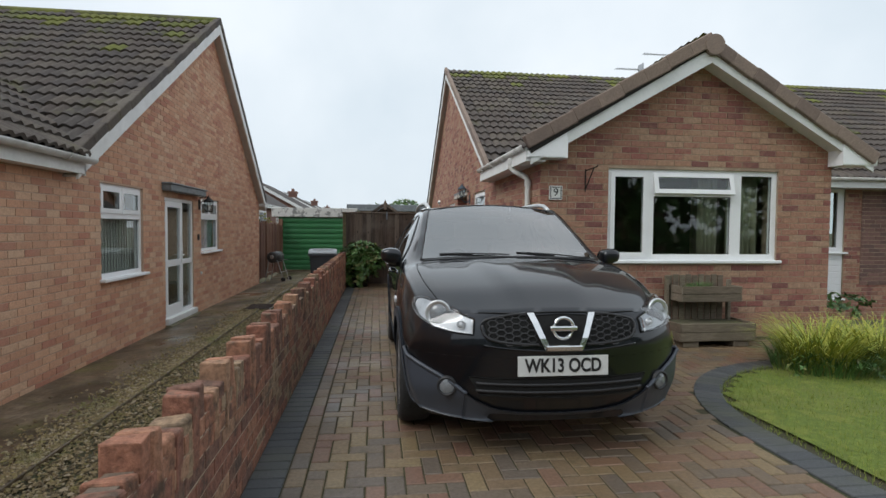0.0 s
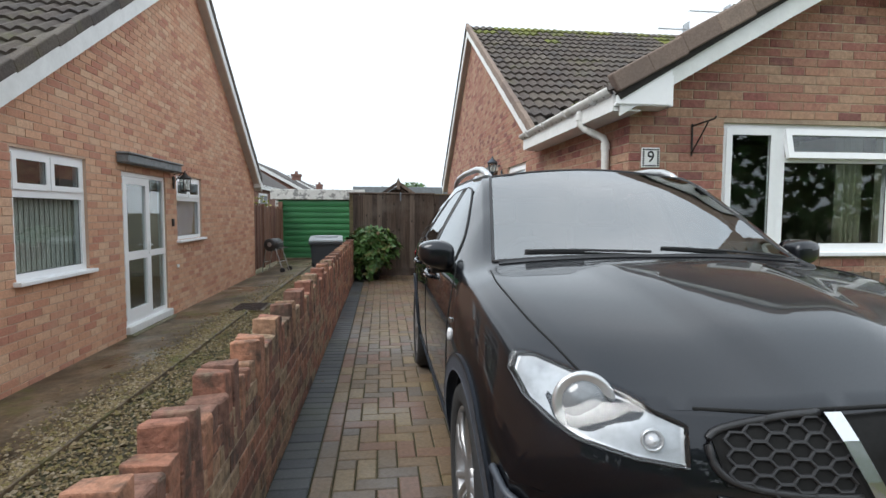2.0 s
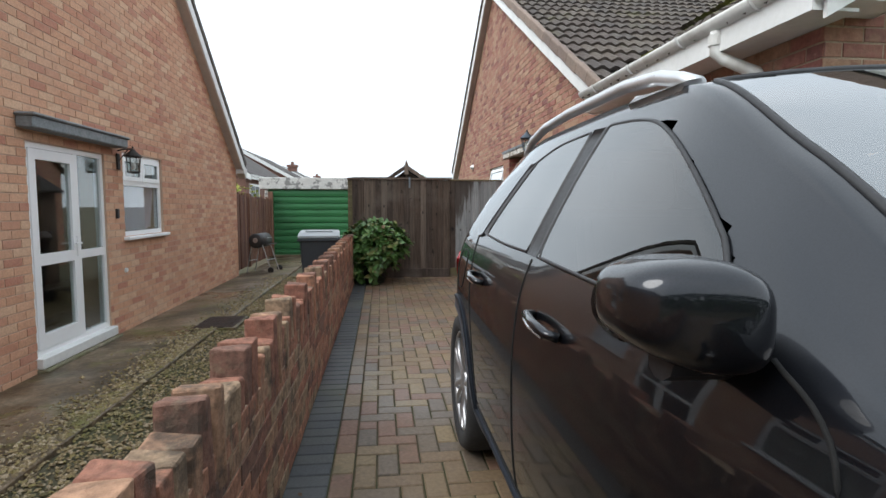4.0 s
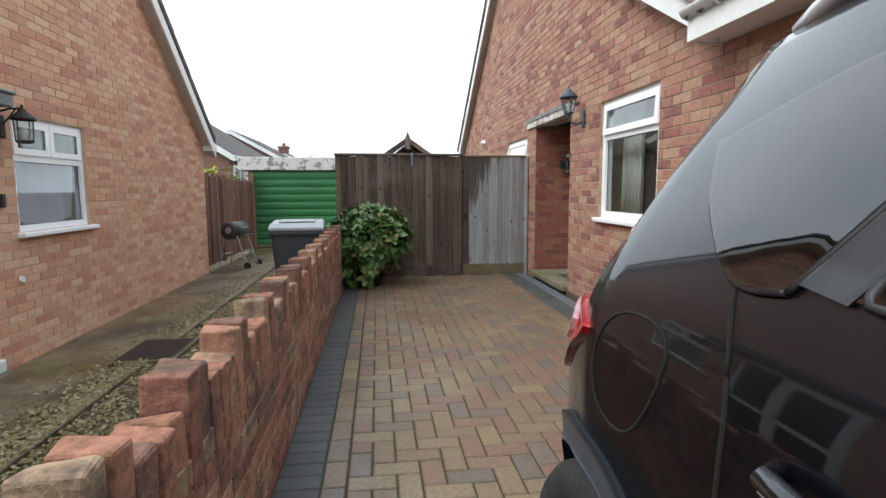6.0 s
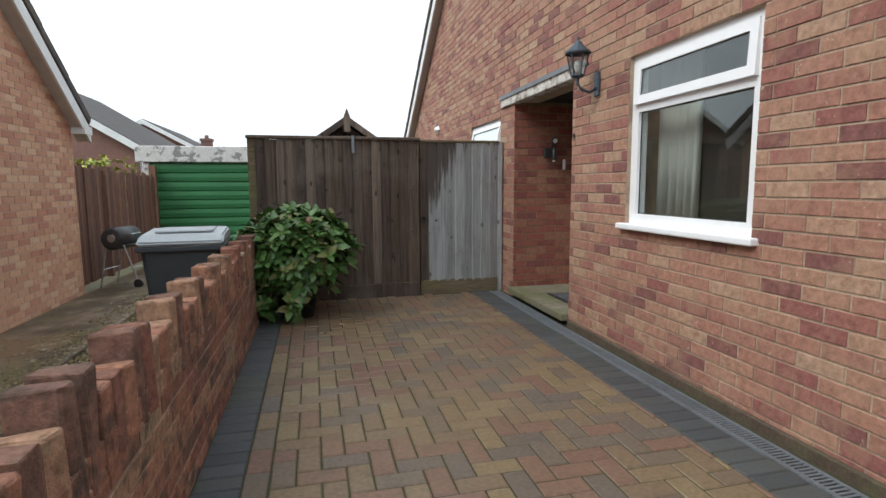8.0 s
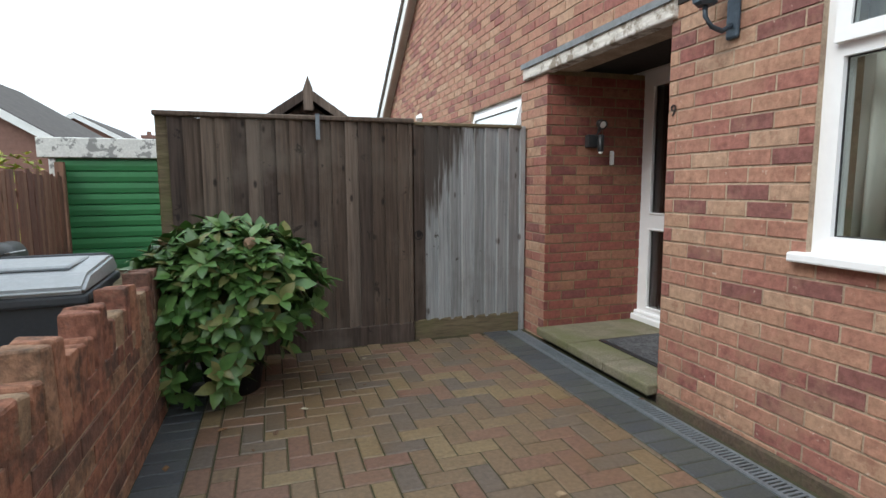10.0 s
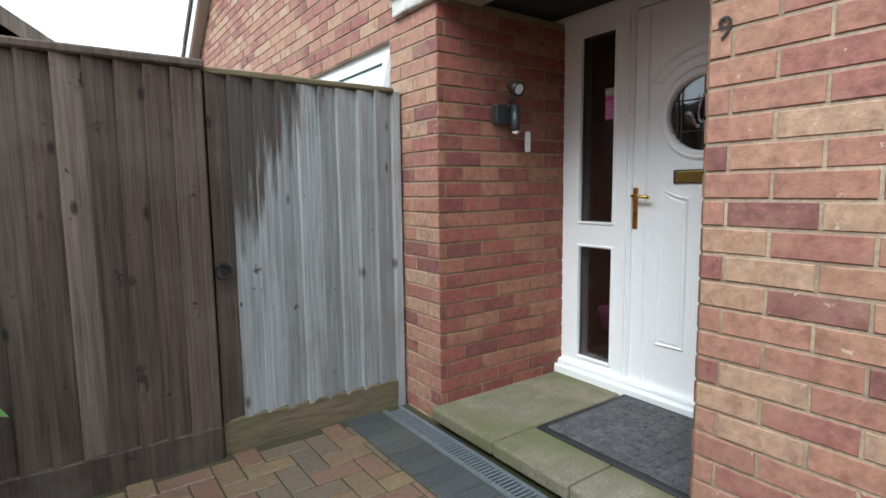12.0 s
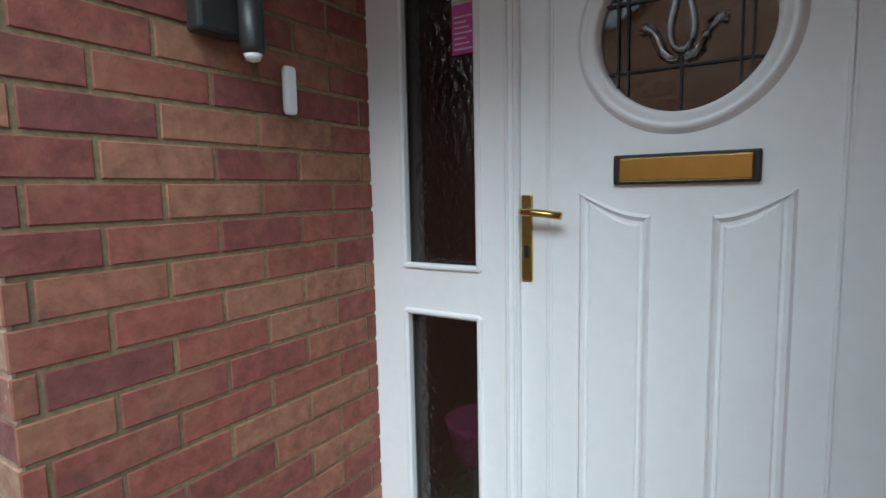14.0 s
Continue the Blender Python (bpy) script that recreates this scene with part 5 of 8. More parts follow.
tagged(put("slats", make_mesh("slats", verts, faces, M_zinc), drain), kind="stuff")
tagged(part("drain_verge", boxes((1.87, 1.905, 6.12, 12.84, -0.2, -0.012)), M_soil, None, "damp soil strip between drain and wall"), category="soil", kind="structure")

# ---- things, space by space ----
M_leaf = surface("shrub_leaf", [(0.070, 0.150, 0.038), (0.095, 0.190, 0.048), (0.052, 0.120, 0.030), (0.115, 0.205, 0.055), (0.075, 0.160, 0.040), (0.085, 0.175, 0.045), (0.17, 0.175, 0.06)], 0.42, 40, 0.2, 3.0, (0.05, 0.11, 0.02), 0.4, bump=0.1, pieces=True)
M_bloom = surface("faded_bloom", [(0.30, 0.20, 0.13), (0.22, 0.24, 0.10)], 0.8, 60, 0.3, 8.0, (0.2, 0.15, 0.1), 0.5, pieces=True)
M_stem = surface("woody_stem", [(0.12, 0.08, 0.05)], 0.9, 60, 0.3, 4.0, (0.08, 0.06, 0.04), 0.4)
M_bin = surface("bin_grey", [(0.045, 0.05, 0.058)], 0.55, 60, 0.1, 2.0, (0.07, 0.07, 0.07), 0.4)
M_lid = surface("bin_lid_pale", [(0.42, 0.45, 0.47)], 0.5, 40, 0.08, 2.5, (0.32, 0.34, 0.34), 0.4)
M_planter = surface("planter_timber", [(0.17, 0.14, 0.10), (0.14, 0.11, 0.08), (0.20, 0.165, 0.125)], 0.85, 24, 0.35, 3.0, (0.09, 0.085, 0.05), 0.5, bump=0.5, stretch=(0.4, 3, 3), pieces=True)
M_gold = surface("golden_grass", [(0.34, 0.36, 0.045), (0.42, 0.42, 0.06), (0.24, 0.30, 0.04), (0.48, 0.46, 0.09), (0.17, 0.24, 0.035)], 0.6, 30, 0.15, 3.0, (0.3, 0.33, 0.04), 0.4, bump=0.0, pieces=True)
M_curtain = surface("curtain_cloth", [(0.52, 0.50, 0.36), (0.46, 0.44, 0.32)], 0.9, 80, 0.1, 3.0, (0.4, 0.38, 0.28), 0.3, bump=0.1)
M_blind = surface("blind_slat_cloth", [(0.80, 0.78, 0.72)], 0.9, 80, 0.06, 3.0, (0.5, 0.48, 0.44), 0.3, bump=0.05)
M_lilac = surface("lilac_cloth", [(0.74, 0.64, 0.80), (0.66, 0.56, 0.72)], 0.9, 60, 0.1, 4.0, (0.38, 0.33, 0.4), 0.4, bump=0.1)
M_mat = surface("doormat_pile", [(0.055, 0.055, 0.06), (0.09, 0.09, 0.095), (0.04, 0.04, 0.043)], 0.95, 90, 0.4, 14.0, (0.14, 0.14, 0.145), 0.6, (0.5, 0.6), 0.8, 0.006)
M_pink = surface("pink_card", [(0.55, 0.09, 0.36)], 0.6, 60, 0.05, 4.0, (0.45, 0.07, 0.3), 0.3, bump=0)
M_bluegrey = surface("blue_grey_lamp", [(0.075, 0.105, 0.135), (0.055, 0.075, 0.10)], 0.5, 60, 0.2, 5.0, (0.14, 0.15, 0.15), 0.4, metal=0.4)
M_shade = surface("amber_shade", [(0.50, 0.24, 0.13)], 0.5, 30, 0.15, 5.0, (0.4, 0.18, 0.1), 0.4, bump=0)
M_far_brick = surface("far_brick", [(0.22, 0.12, 0.095), (0.19, 0.105, 0.085)], 0.9, 10, 0.15, 0.8, (0.22, 0.11, 0.08), 0.4, bump=0)
M_far_roof = surface("far_roof", [(0.075, 0.065, 0.06), (0.06, 0.052, 0.05)], 0.9, 6, 0.25, 0.8, (0.10, 0.09, 0.08), 0.4, bump=0)
M_felt = surface("felt_roof", [(0.045, 0.04, 0.037)], 0.9, 30, 0.25, 2.0, (0.06, 0.055, 0.05), 0.4)
M_steel = surface("bare_steel", [(0.42, 0.43, 0.44)], 0.35, 60, 0.1, 5.0, (0.25, 0.22, 0.2), 0.3, metal=0.9, bump=0.02)
M_charcoal = surface("charcoal_enamel", [(0.03, 0.032, 0.034)], 0.4, 60, 0.15, 4.0, (0.07, 0.06, 0.05), 0.4, bump=0.05)


def leaf_shape(length, width, fold=0.25, droop=0.25):
    """Outline points of a pointed leaf, folded along its rib and drooping: root at the origin, along +y."""
    rows = ((0.0, 0.05), (0.25, 0.75), (0.5, 1.0), (0.75, 0.7), (1.0, 0.0))
    v = []
    for t, w in rows:
        z = -droop * length * t * t
        x = w * width / 2
        v += [(-x, t * length, z + fold * x), (0, t * length, z), (x, t * length, z + fold * x)]
    f = []
    for i in range(4):
        a = 3 * i
        f += [(a, a + 1, a + 4, a + 3), (a + 1, a + 2, a + 5, a + 4)]
    return v, f


def foliage(name, centre, radii, count, size, material, parent, seed, squash=0.0, shell=0.75, lean=0.5):
    """Leaves in whorls on and under an uneven rounded outline."""
    rs = random.Random(seed)
    verts, faces = [], []
    c = Vector(centre)
    whorls = count // 6
    for _ in range(whorls):
        u = Vector((rs.gauss(0, 1), rs.gauss(0, 1), rs.gauss(0.25, 1))).normalized()
        lump = 1 + 0.22 * noise.noise(u * 2.2 + Vector((seed, 0, 0)))
        rr = (shell + (1 - shell) * rs.random() ** 0.5) * lump
        p = c + Vector((u.x * radii[0], u.y * radii[1], u.z * radii[2])) * rr
        if p.z < 0.02:
            continue
        axis = (u + Vector((0, 0, lean)) + Vector((rs.uniform(-0.3, 0.3), rs.uniform(-0.3, 0.3), 0))).normalized()
        q = axis.to_track_quat("Z", "Y").to_matrix().to_4x4()
        spin = rs.uniform(0, 360)
        for k in range(6):
            L = size * rs.uniform(0.65, 1.25)
            v, f = leaf_shape(L, L * rs.uniform(0.44, 0.58), rs.uniform(0.1, 0.4), rs.uniform(0.1, 0.45))
            m = Matrix.Translation(p) @ q @ pose(0, 0, 0, 0, 0, spin + k * 60 + rs.uniform(-15, 15)) @ pose(0, 0, 0, rs.uniform(12, 60))
            n = len(verts)
            verts += [m @ Vector(a) for a in v]
            faces += [tuple(n + i for i in g) for g in f]
    return tagged(put(name, make_mesh(name, verts, faces, material, True), parent), kind="stuff")


# shrub in its pot at the end of the low wall
shrub = empty("shrub", pose(-0.33, 12.20, 0), "rounded green hydrangea shrub with faded blooms in a dark pot", "shrub")
foliage("leaves", (0.0, 0, 0.60), (0.48, 0.42, 0.385), 3000, 0.115, M_leaf, shrub, 7, shell=0.6, lean=0.9)
foliage("low_leaves", (-0.16, -0.16, 0.22), (0.26, 0.24, 0.22), 520, 0.11, M_leaf, shrub, 9, lean=0.8)
rnd = random.Random(3)
for k in range(9):
    a = rnd.uniform(0, 6.28)
    bm = bmesh.new()
    bmesh.ops.create_icosphere(bm, subdivisions=2, radius=0.034)
    for v in bm.verts:
        v.co += noise.noise_vector(v.co * 60 + Vector((k, 0, 0))) * 0.012
    bmesh.ops.translate(bm, verts=bm.verts, vec=(0.36 * math.cos(a) * rnd.uniform(0.5, 1), 0.32 * math.sin(a), 0.80 + rnd.uniform(0, 0.16)))
    part("bloom", bm, M_bloom, shrub)
for k in range(9):
    a = 6.28 * k / 9
    part("stem", tube(bmesh.new(), [(0.06 * math.cos(a), 0.06 * math.sin(a), 0.22), (0.14 * math.cos(a), 0.14 * math.sin(a), 0.45), (0.30 * math.cos(a), 0.26 * math.sin(a), 0.72)], 0.008, 6), M_stem, shrub)
part("pot", lathe(bmesh.new(), [(0.0001, 0.0), (0.15, 0.0), (0.19, 0.26), (0.205, 0.27), (0.205, 0.30), (0.185, 0.30), (0.18, 0.24), (0.0001, 0.24)], 28), M_black, shrub, smooth=True)

# wheelie bin
wb = empty("wheelie_bin", pose(-1.13, 11.72, LOW - 0.03, 0, 0, 4), "dark grey wheelie bin with a pale grey lid", "bin")
bm = bmesh.new()
for z0, z1, a0, a1 in ((0.06, 0.94, 0.21, 0.275),):
    v0 = [bm.verts.new((sx * a0, sy * a0 * 1.1, z0)) for sx, sy in ((-1, -1), (1, -1), (1, 1), (-1, 1))]
    v1 = [bm.verts.new((sx * a1, sy * a1 * 1.2, z1)) for sx, sy in ((-1, -1), (1, -1), (1, 1), (-1, 1))]
    bm.faces.new(v0[::-1])
    bm.faces.new(v1)
    for k in range(4):
        bm.faces.new((v0[k], v0[(k + 1) % 4], v1[(k + 1) % 4], v1[k]))
bmesh.ops.bevel(bm, geom=bm.edges[:], offset=0.03, segments=3, affect="EDGES")
part("body", bm, M_bin, wb, smooth=False)
part("rim", boxes((-0.30, 0.30, -0.355, 0.345, 0.91, 0.955), bev=0.012, seg=2), M_bin, wb)
bm = bmesh.new()
prism(bm, [(-0.36, 0.955), (-0.37, 0.985), (-0.25, 1.03), (0.25, 1.05), (0.33, 1.0), (0.34, 0.955)], -0.29, 0.29, "x")
bmesh.ops.bevel(bm, geom=bm.edges[:], offset=0.014, segments=2, affect="EDGES")
part("lid", bm, M_lid, wb, "pale grey lid")
part("lid_panel", boxes((-0.2, 0.2, -0.18, 0.2, 1.038, 1.056), bev=0.008), M_lid, wb)
part("handle", tube(bmesh.new(), [(-0.25, 0.33, 0.98), (-0.25, 0.40, 1.02), (-0.22, 0.42, 1.03), (0.22, 0.42, 1.03), (0.25, 0.40, 1.02), (0.25, 0.33, 0.98)], 0.015, 8), M_bin, wb)
for x in (-0.25, 0.25):
    part("wheel", lathe(bmesh.new(), [(0.0001, 0.03), (0.09, 0.03), (0.1, 0.02), (0.1, -0.02), (0.09, -0.03), (0.0001, -0.03)], 24, pose(x, 0.27, 0.10, 0, 90)), M_black, wb)

# hose end beside the bin
tagged(part("hose", tube(bmesh.new(), [(-1.62, 12.2, LOW), (-1.66, 12.1, LOW + 0.08), (-1.64, 11.95, LOW + 0.17), (-1.55, 11.9, LOW + 0.16), (-1.50, 11.9, LOW + 0.03)], 0.011, 8), M_black, None, "short black hose loop beside the bin", True), category="hose")

# barrel barbecue
bq = empty("barbecue", pose(-2.78, 15.55, LOW - 0.055, 0, -3, -12), "charcoal-grey barrel barbecue on bare steel legs", "barbecue")
barrel = part("barrel", lathe(bmesh.new(), [(0.0001, -0.26), (0.12, -0.26), (0.155, -0.24), (0.155, 0.24), (0.12, 0.26), (0.0001, 0.26)], 28, pose(0, 0, 0.70, 90)), M_charcoal, bq, smooth=True)
part("vent", lathe(bmesh.new(), [(0.055, 0.0), (0.05, 0.008), (0.0001, 0.008)], 20, pose(0, -0.262, 0.71, 90)), M_steel, barrel)
part("lid_handle", tube(bmesh.new(), [(0.155, -0.12, 0.74), (0.20, -0.12, 0.75), (0.20, 0.12, 0.75), (0.155, 0.12, 0.74)], 0.008, 8), M_steel, barrel)
part("side_shelf", boxes((0.15, 0.27, -0.22, 0.22, 0.60, 0.615), bev=0.004), M_charcoal, bq)
for y in (-0.2, 0.2):
    part("leg", tube(bmesh.new(), [(-0.27, y, 0.0), (-0.12, y, 0.62), (-0.06, y, 0.66), (0.06, y, 0.66), (0.12, y, 0.62), (0.28, y, 0.02)], 0.011, 8), M_steel, bq, "bare steel leg")
part("leg_brace", tube(bmesh.new(), [(-0.2, -0.2, 0.28), (-0.2, 0.2, 0.28)], 0.009, 8), M_steel, bq)
part("leg_brace", tube(bmesh.new(), [(0.21, -0.2, 0.28), (0.21, 0.2, 0.28)], 0.009, 8), M_steel, bq)
for y in (-0.24, 0.24):
    part("wheel", lathe(bmesh.new(), [(0.0001, 0.015), (0.06, 0.015), (0.065, 0), (0.06, -0.015), (0.0001, -0.015)], 20, pose(0.28, y, 0.065, 90)), M_black, bq)

# inspection cover in the path
mh = tagged(empty("manhole_cover", pose(-2.12, 10.14, LOW + 0.004, 0, 0, 90), "rusty ribbed iron inspection cover set in the path", "manhole"), kind="structure")
part("frame", boxes((-0.32, 0.32, -0.25, 0.25, -0.03, 0.010), bev=0.004), M_concrete, mh)
M_rust = surface("rusty_iron", [(0.055, 0.04, 0.036), (0.075, 0.05, 0.04)], 0.75, 60, 0.3, 6.0, (0.11, 0.06, 0.04), 0.5, metal=0.3)
part("plate", boxes((-0.285, 0.285, -0.215, 0.215, 0.0, 0.018), bev=0.003), M_rust, mh)
for i in range(22):
    part("rib", boxes((-0.27 + 0.0257 * i - 0.005, -0.27 + 0.0257 * i + 0.005, -0.2, 0.2, 0.018, 0.024)), M_rust, mh)

# tiered timber planter under the front window
pl = empty("planter", pose(3.85, 5.98, 0) @ Matrix.Diagonal((0.88, 1, 0.98, 1)), "grey weathered two-tier timber planter under the window", "planter")
for i in range(9):
    part("slat", boxes((-0.42 + 0.094 * i, -0.42 + 0.094 * i + 0.08, 0.03, 0.05, 0.05, 0.80 + (0.01 if i % 2 else 0)), bev=0.004), M_planter, pl)
for nm, x0, x1, y0, z0, z1 in (("upper", -0.36, 0.46, -0.24, 0.50, 0.69), ("lower", -0.50, 0.52, -0.42, 0.07, 0.28)):
    h2 = (z1 - z0) / 2
    for k in range(2):
        part("board", boxes((x0, x1, y0, y0 + 0.022, z0 + k * h2 + 0.003, z0 + (k + 1) * h2 - 0.003), bev=0.004), M_planter, pl)
        part("board", boxes((x0 - 0.022, x0, y0, 0.03, z0 + k * h2 + 0.003, z0 + (k + 1) * h2 - 0.003), bev=0.004), M_planter, pl)
        part("board", boxes((x1, x1 + 0.022, y0, 0.03, z0 + k * h2 + 0.003, z0 + (k + 1) * h2 - 0.003), bev=0.004), M_planter, pl)
    part("soil", boxes((x0, x1, y0 + 0.022, 0.028, z0 + 0.02, z1 - 0.03)), M_soil, pl)
for x in (-0.40, 0.30):
    part("foot", boxes((x - 0.06, x + 0.16, -0.40, 0.0, 0.0, 0.07), bev=0.006), M_planter, pl)
part("leg", boxes((-0.46, -0.41, -0.02, 0.03, 0.0, 0.80), bev=0.005), M_planter, pl)
part("leg", boxes((0.45, 0.50, -0.02, 0.03, 0.0, 0.75), bev=0.005), M_planter, pl)


def tuft(name, centre, spread, count, length, width, material, parent, seed, arch=0.8):
    rs = random.Random(seed)
    verts, faces = [], []
    for _ in range(count):
        a, r = rs.uniform(0, 6.283), spread * math.sqrt(rs.random())
        x, y = centre[0] + r * math.cos(a), centre[1] + r * math.sin(a)
        b = a + rs.uniform(-0.9, 0.9)
        L, w, k = length * rs.uniform(0.6, 1.15), width * rs.uniform(0.6, 1.2), arch * rs.uniform(0.4, 1.2)
        n = len(verts)
        for i in range(5):
            t = i / 4
            d = L * (0.25 * t + k * t * t * 0.55)
            z = centre[2] + L * (t - 0.38 * k * t ** 3)
            ww = w * (1 - t) ** 0.7 / 2
            px, py = x + d * math.cos(b), y + d * math.sin(b)
            verts += [(px - ww * math.sin(b), py + ww * math.cos(b), z), (px + ww * math.sin(b), py - ww * math.cos(b), z)]
        for i in range(4):
            q = n + 2 * i
            faces.append((q, q + 1, q + 3, q + 2))
    return tagged(put(name, make_mesh(name, verts, faces, material), parent), kind="stuff")


tuft("herbs", (0.0, -0.1, 0.66), 0.12, 160, 0.10, 0.006, M_leaf, pl, 5)
tuft("herbs", (-0.18, -0.1, 0.66), 0.07, 80, 0.08, 0.006, M_leaf, pl, 6)
gold = empty("golden_grass_clump", pose(4.25, 4.62, 0.0), "yellow-green arching grass clump at the lawn's edge", "plant")
tuft("grass_mass", (0, 0, 0.02), 0.30, 800, 0.60, 0.013, M_gold, gold, 12, 1.2)
tuft("blade_mass", (0, -0.05, 0.0), 0.42, 700, 0.34, 0.014, M_leaf, gold, 14, 1.2)
tuft("grass_mass", (0.70, 0.05, 0.02), 0.32, 750, 0.58, 0.013, M_gold, gold, 13, 1.2)
foliage("undergrowth", (0.0, -0.30, 0.08), (0.6, 0.2, 0.10), 150, 0.05, M_leaf, gold, 31)
low_plants = empty("border_plants", pose(7.2, 7.6, 0), "low green border plants by the set-back wall", "plant")
foliage("leaves", (0, 0, 0.14), (0.7, 0.4, 0.2), 400, 0.09, M_leaf, low_plants, 41)

# house number plaque and hanging bracket on the front gable
pq = empty("house_number_plaque", pose(2.108, YF - 0.008, 1.757), "white tile plaque with the number 9 and dark border", "house number")
M_plaque = surface("glazed_white", [(0.78, 0.78, 0.76)], 0.3, 50, 0.04, 6.0, (0.66, 0.66, 0.64), 0.3, bump=0)
part("tile", boxes((-0.08, 0.08, -0.014, 0.0, -0.083, 0.083), bev=0.004, seg=2), M_plaque, pq)
bm = bmesh.new()
for x0, x1, z0, z1 in ((-0.072, -0.056, -0.075, 0.075), (0.056, 0.072, -0.075, 0.075)):
    for i in range(8):
        box(bm, x0, x1, -0.016, -0.013, z0 + 0.01875 * i + 0.003, z0 + 0.01875 * i + 0.016)
for z in (-0.072, 0.06):
    box(bm, -0.05, 0.05, -0.016, -0.013, z, z + 0.010)
part("border", bm, M_black, pq)
hb = empty("hanging_bracket", pose(2.475, YF - 0.008, 1.775), "rusty black iron hanging basket bracket on the brickwork", "bracket")
part("upright", boxes((-0.008, 0.008, -0.008, 0.0, 0.0, 0.27), bev=0.002), M_iron, hb)
part("arm", tube(bmesh.new(), [(0, -0.004, 0.25), (0.02, -0.12, 0.262), (0.03, -0.26, 0.27), (0.03, -0.28, 0.285)], 0.007, 8), M_iron, hb)
part("brace", tube(bmesh.new(), [(0, -0.004, 0.03), (0.004, -0.05, 0.08), (0.015, -0.14, 0.19), (0.022, -0.19, 0.258)], 0.006, 8), M_iron, hb)


def lantern(name, label, m, material, drop=False):
    """A wall lantern: back plate, curved arm, caged body with glass, roof and finial."""
    root = empty(name, m, label, "wall lantern")
    part("back_plate", boxes((-0.035, 0.035, -0.02, 0.0, -0.09, 0.09), bev=0.012, seg=2), material, root)
    if drop:
        part("arm", tube(bmesh.new(), [(0, -0.01, 0.12), (0, -0.08, 0.14), (0, -0.16, 0.14), (0, -0.17, 0.11)], 0.009, 8), material, root)
        part("arm", tube(bmesh.new(), [(0, -0.01, 0.0), (0, -0.06, 0.06), (0, -0.12, 0.135)], 0.006, 8), material, root)
        bz, by = -0.12, -0.17
    else:
        part("arm", tube(bmesh.new(), [(0, -0.015, -0.03), (0, -0.07, -0.06), (0, -0.13, -0.045), (0, -0.165, -0.005), (0, -0.17, 0.04)], 0.011, 10), material, root, smooth=True)
        bz, by = 0.05, -0.17
    n = 4 if drop else 6
    r0, r1, hh = (0.065, 0.075, 0.17) if drop else (0.045, 0.078, 0.155)
    part("base", lathe(bmesh.new(), [(0.0001, bz - 0.012), (r0 * 0.8, bz - 0.012), (r0 * 1.12, bz), (r0 * 1.12, bz + 0.012), (0.0001, bz + 0.012)], n, pose(0, by, 0)), material, root)
    for k in range(n):
        a = 2 * math.pi * k / n
        part("cage_bar", tube(bmesh.new(), [(r0 * math.cos(a), by + r0 * math.sin(a), bz), (r1 * math.cos(a), by + r1 * math.sin(a), bz + hh)], 0.0055, 6), material, root)
    part("pane", lathe(bmesh.new(), [(r0 * 0.94, bz + 0.01), (r1 * 0.94, bz + hh)], n, pose(0, by, 0)), M_pane, root).visible_shadow = False
    part("lantern_roof", lathe(bmesh.new(), [(r1 * 1.2, bz + hh), (r1 * 1.22, bz + hh + 0.012), (r1 * 0.62, bz + hh + 0.055), (r1 * 0.5, bz + hh + 0.06), (r1 * 0.3, bz + hh + 0.085), (0.008, bz + hh + 0.095), (0.010, bz + hh + 0.115), (0.0001, bz + hh + 0.125)], 12, pose(0, by, 0)), material, root)
    part("bulb", lathe(bmesh.new(), [(0.0001, bz + 0.03), (0.014, bz + 0.03), (0.028, bz + 0.075), (0.02, bz + 0.105), (0.0001, bz + 0.115)], 14, pose(0, by, 0)), M_plaque, root)
    return root


lantern("wall_lantern", "blue-grey coach lantern on a curved wall arm", pose(XW - 0.008, 10.84, 1.93, 0, 0, -90), M_bluegrey)
lantern("wall_lantern", "black square cage lantern hanging from a wall arm", pose(XN + 0.008, 10.12, 1.72, 0, 0, 90), M_iron, True)
tagged(part("door_bell", boxes((XN + 0.007, XN + 0.035, 10.02, 10.07, 1.08, 1.19), bev=0.008, seg=2), M_black, None, "small black door bell camera on the brick wall"), category="door bell")
tagged(part("outside_tap_plate", lathe(bmesh.new(), [(0.0001, 0.02), (0.025, 0.02), (0.03, 0.0)], 18, pose(XN + 0.008, 10.2, 0.48, 0, 90, 0)), M_white_old, None, "small round white pipe cover on the brick wall"), category="pipe cover")

# porch fittings
bz = PORCH[1] - 0.016
sl = empty("security_light", pose(2.30, bz, 1.54), "dark grey security light with a round lamp head", "security light")
part("base", boxes((-0.05, 0.05, -0.045, 0.0, -0.055, 0.045), bev=0.008, seg=2), M_charcoal, sl)
part("sensor_body", lathe(bmesh.new(), [(0.0001, -0.09), (0.02, -0.088), (0.024, -0.075), (0.024, 0.04), (0.0001, 0.045)], 18, pose(0.045, -0.075, 0)), M_charcoal, sl, smooth=True)
part("sensor_lens", lathe(bmesh.new(), [(0.0001, -0.105), (0.014, -0.1), (0.019, -0.088), (0.0001, -0.086)], 16, pose(0.045, -0.075, 0)), M_plaque, sl, smooth=True)
part("stalk", tube(bmesh.new(), [(0.02, -0.05, 0.03), (0.03, -0.07, 0.07), (0.03, -0.08, 0.10)], 0.012, 8), M_charcoal, sl)
part("lamp_head", lathe(bmesh.new(), [(0.0001, 0.05), (0.02, 0.045), (0.034, 0.01), (0.036, -0.03), (0.030, -0.03), (0.02, -0.018), (0.0001, -0.016)], 22, pose(0.035, -0.09, 0.12, -70, 0, 0)), M_charcoal, sl, smooth=True)
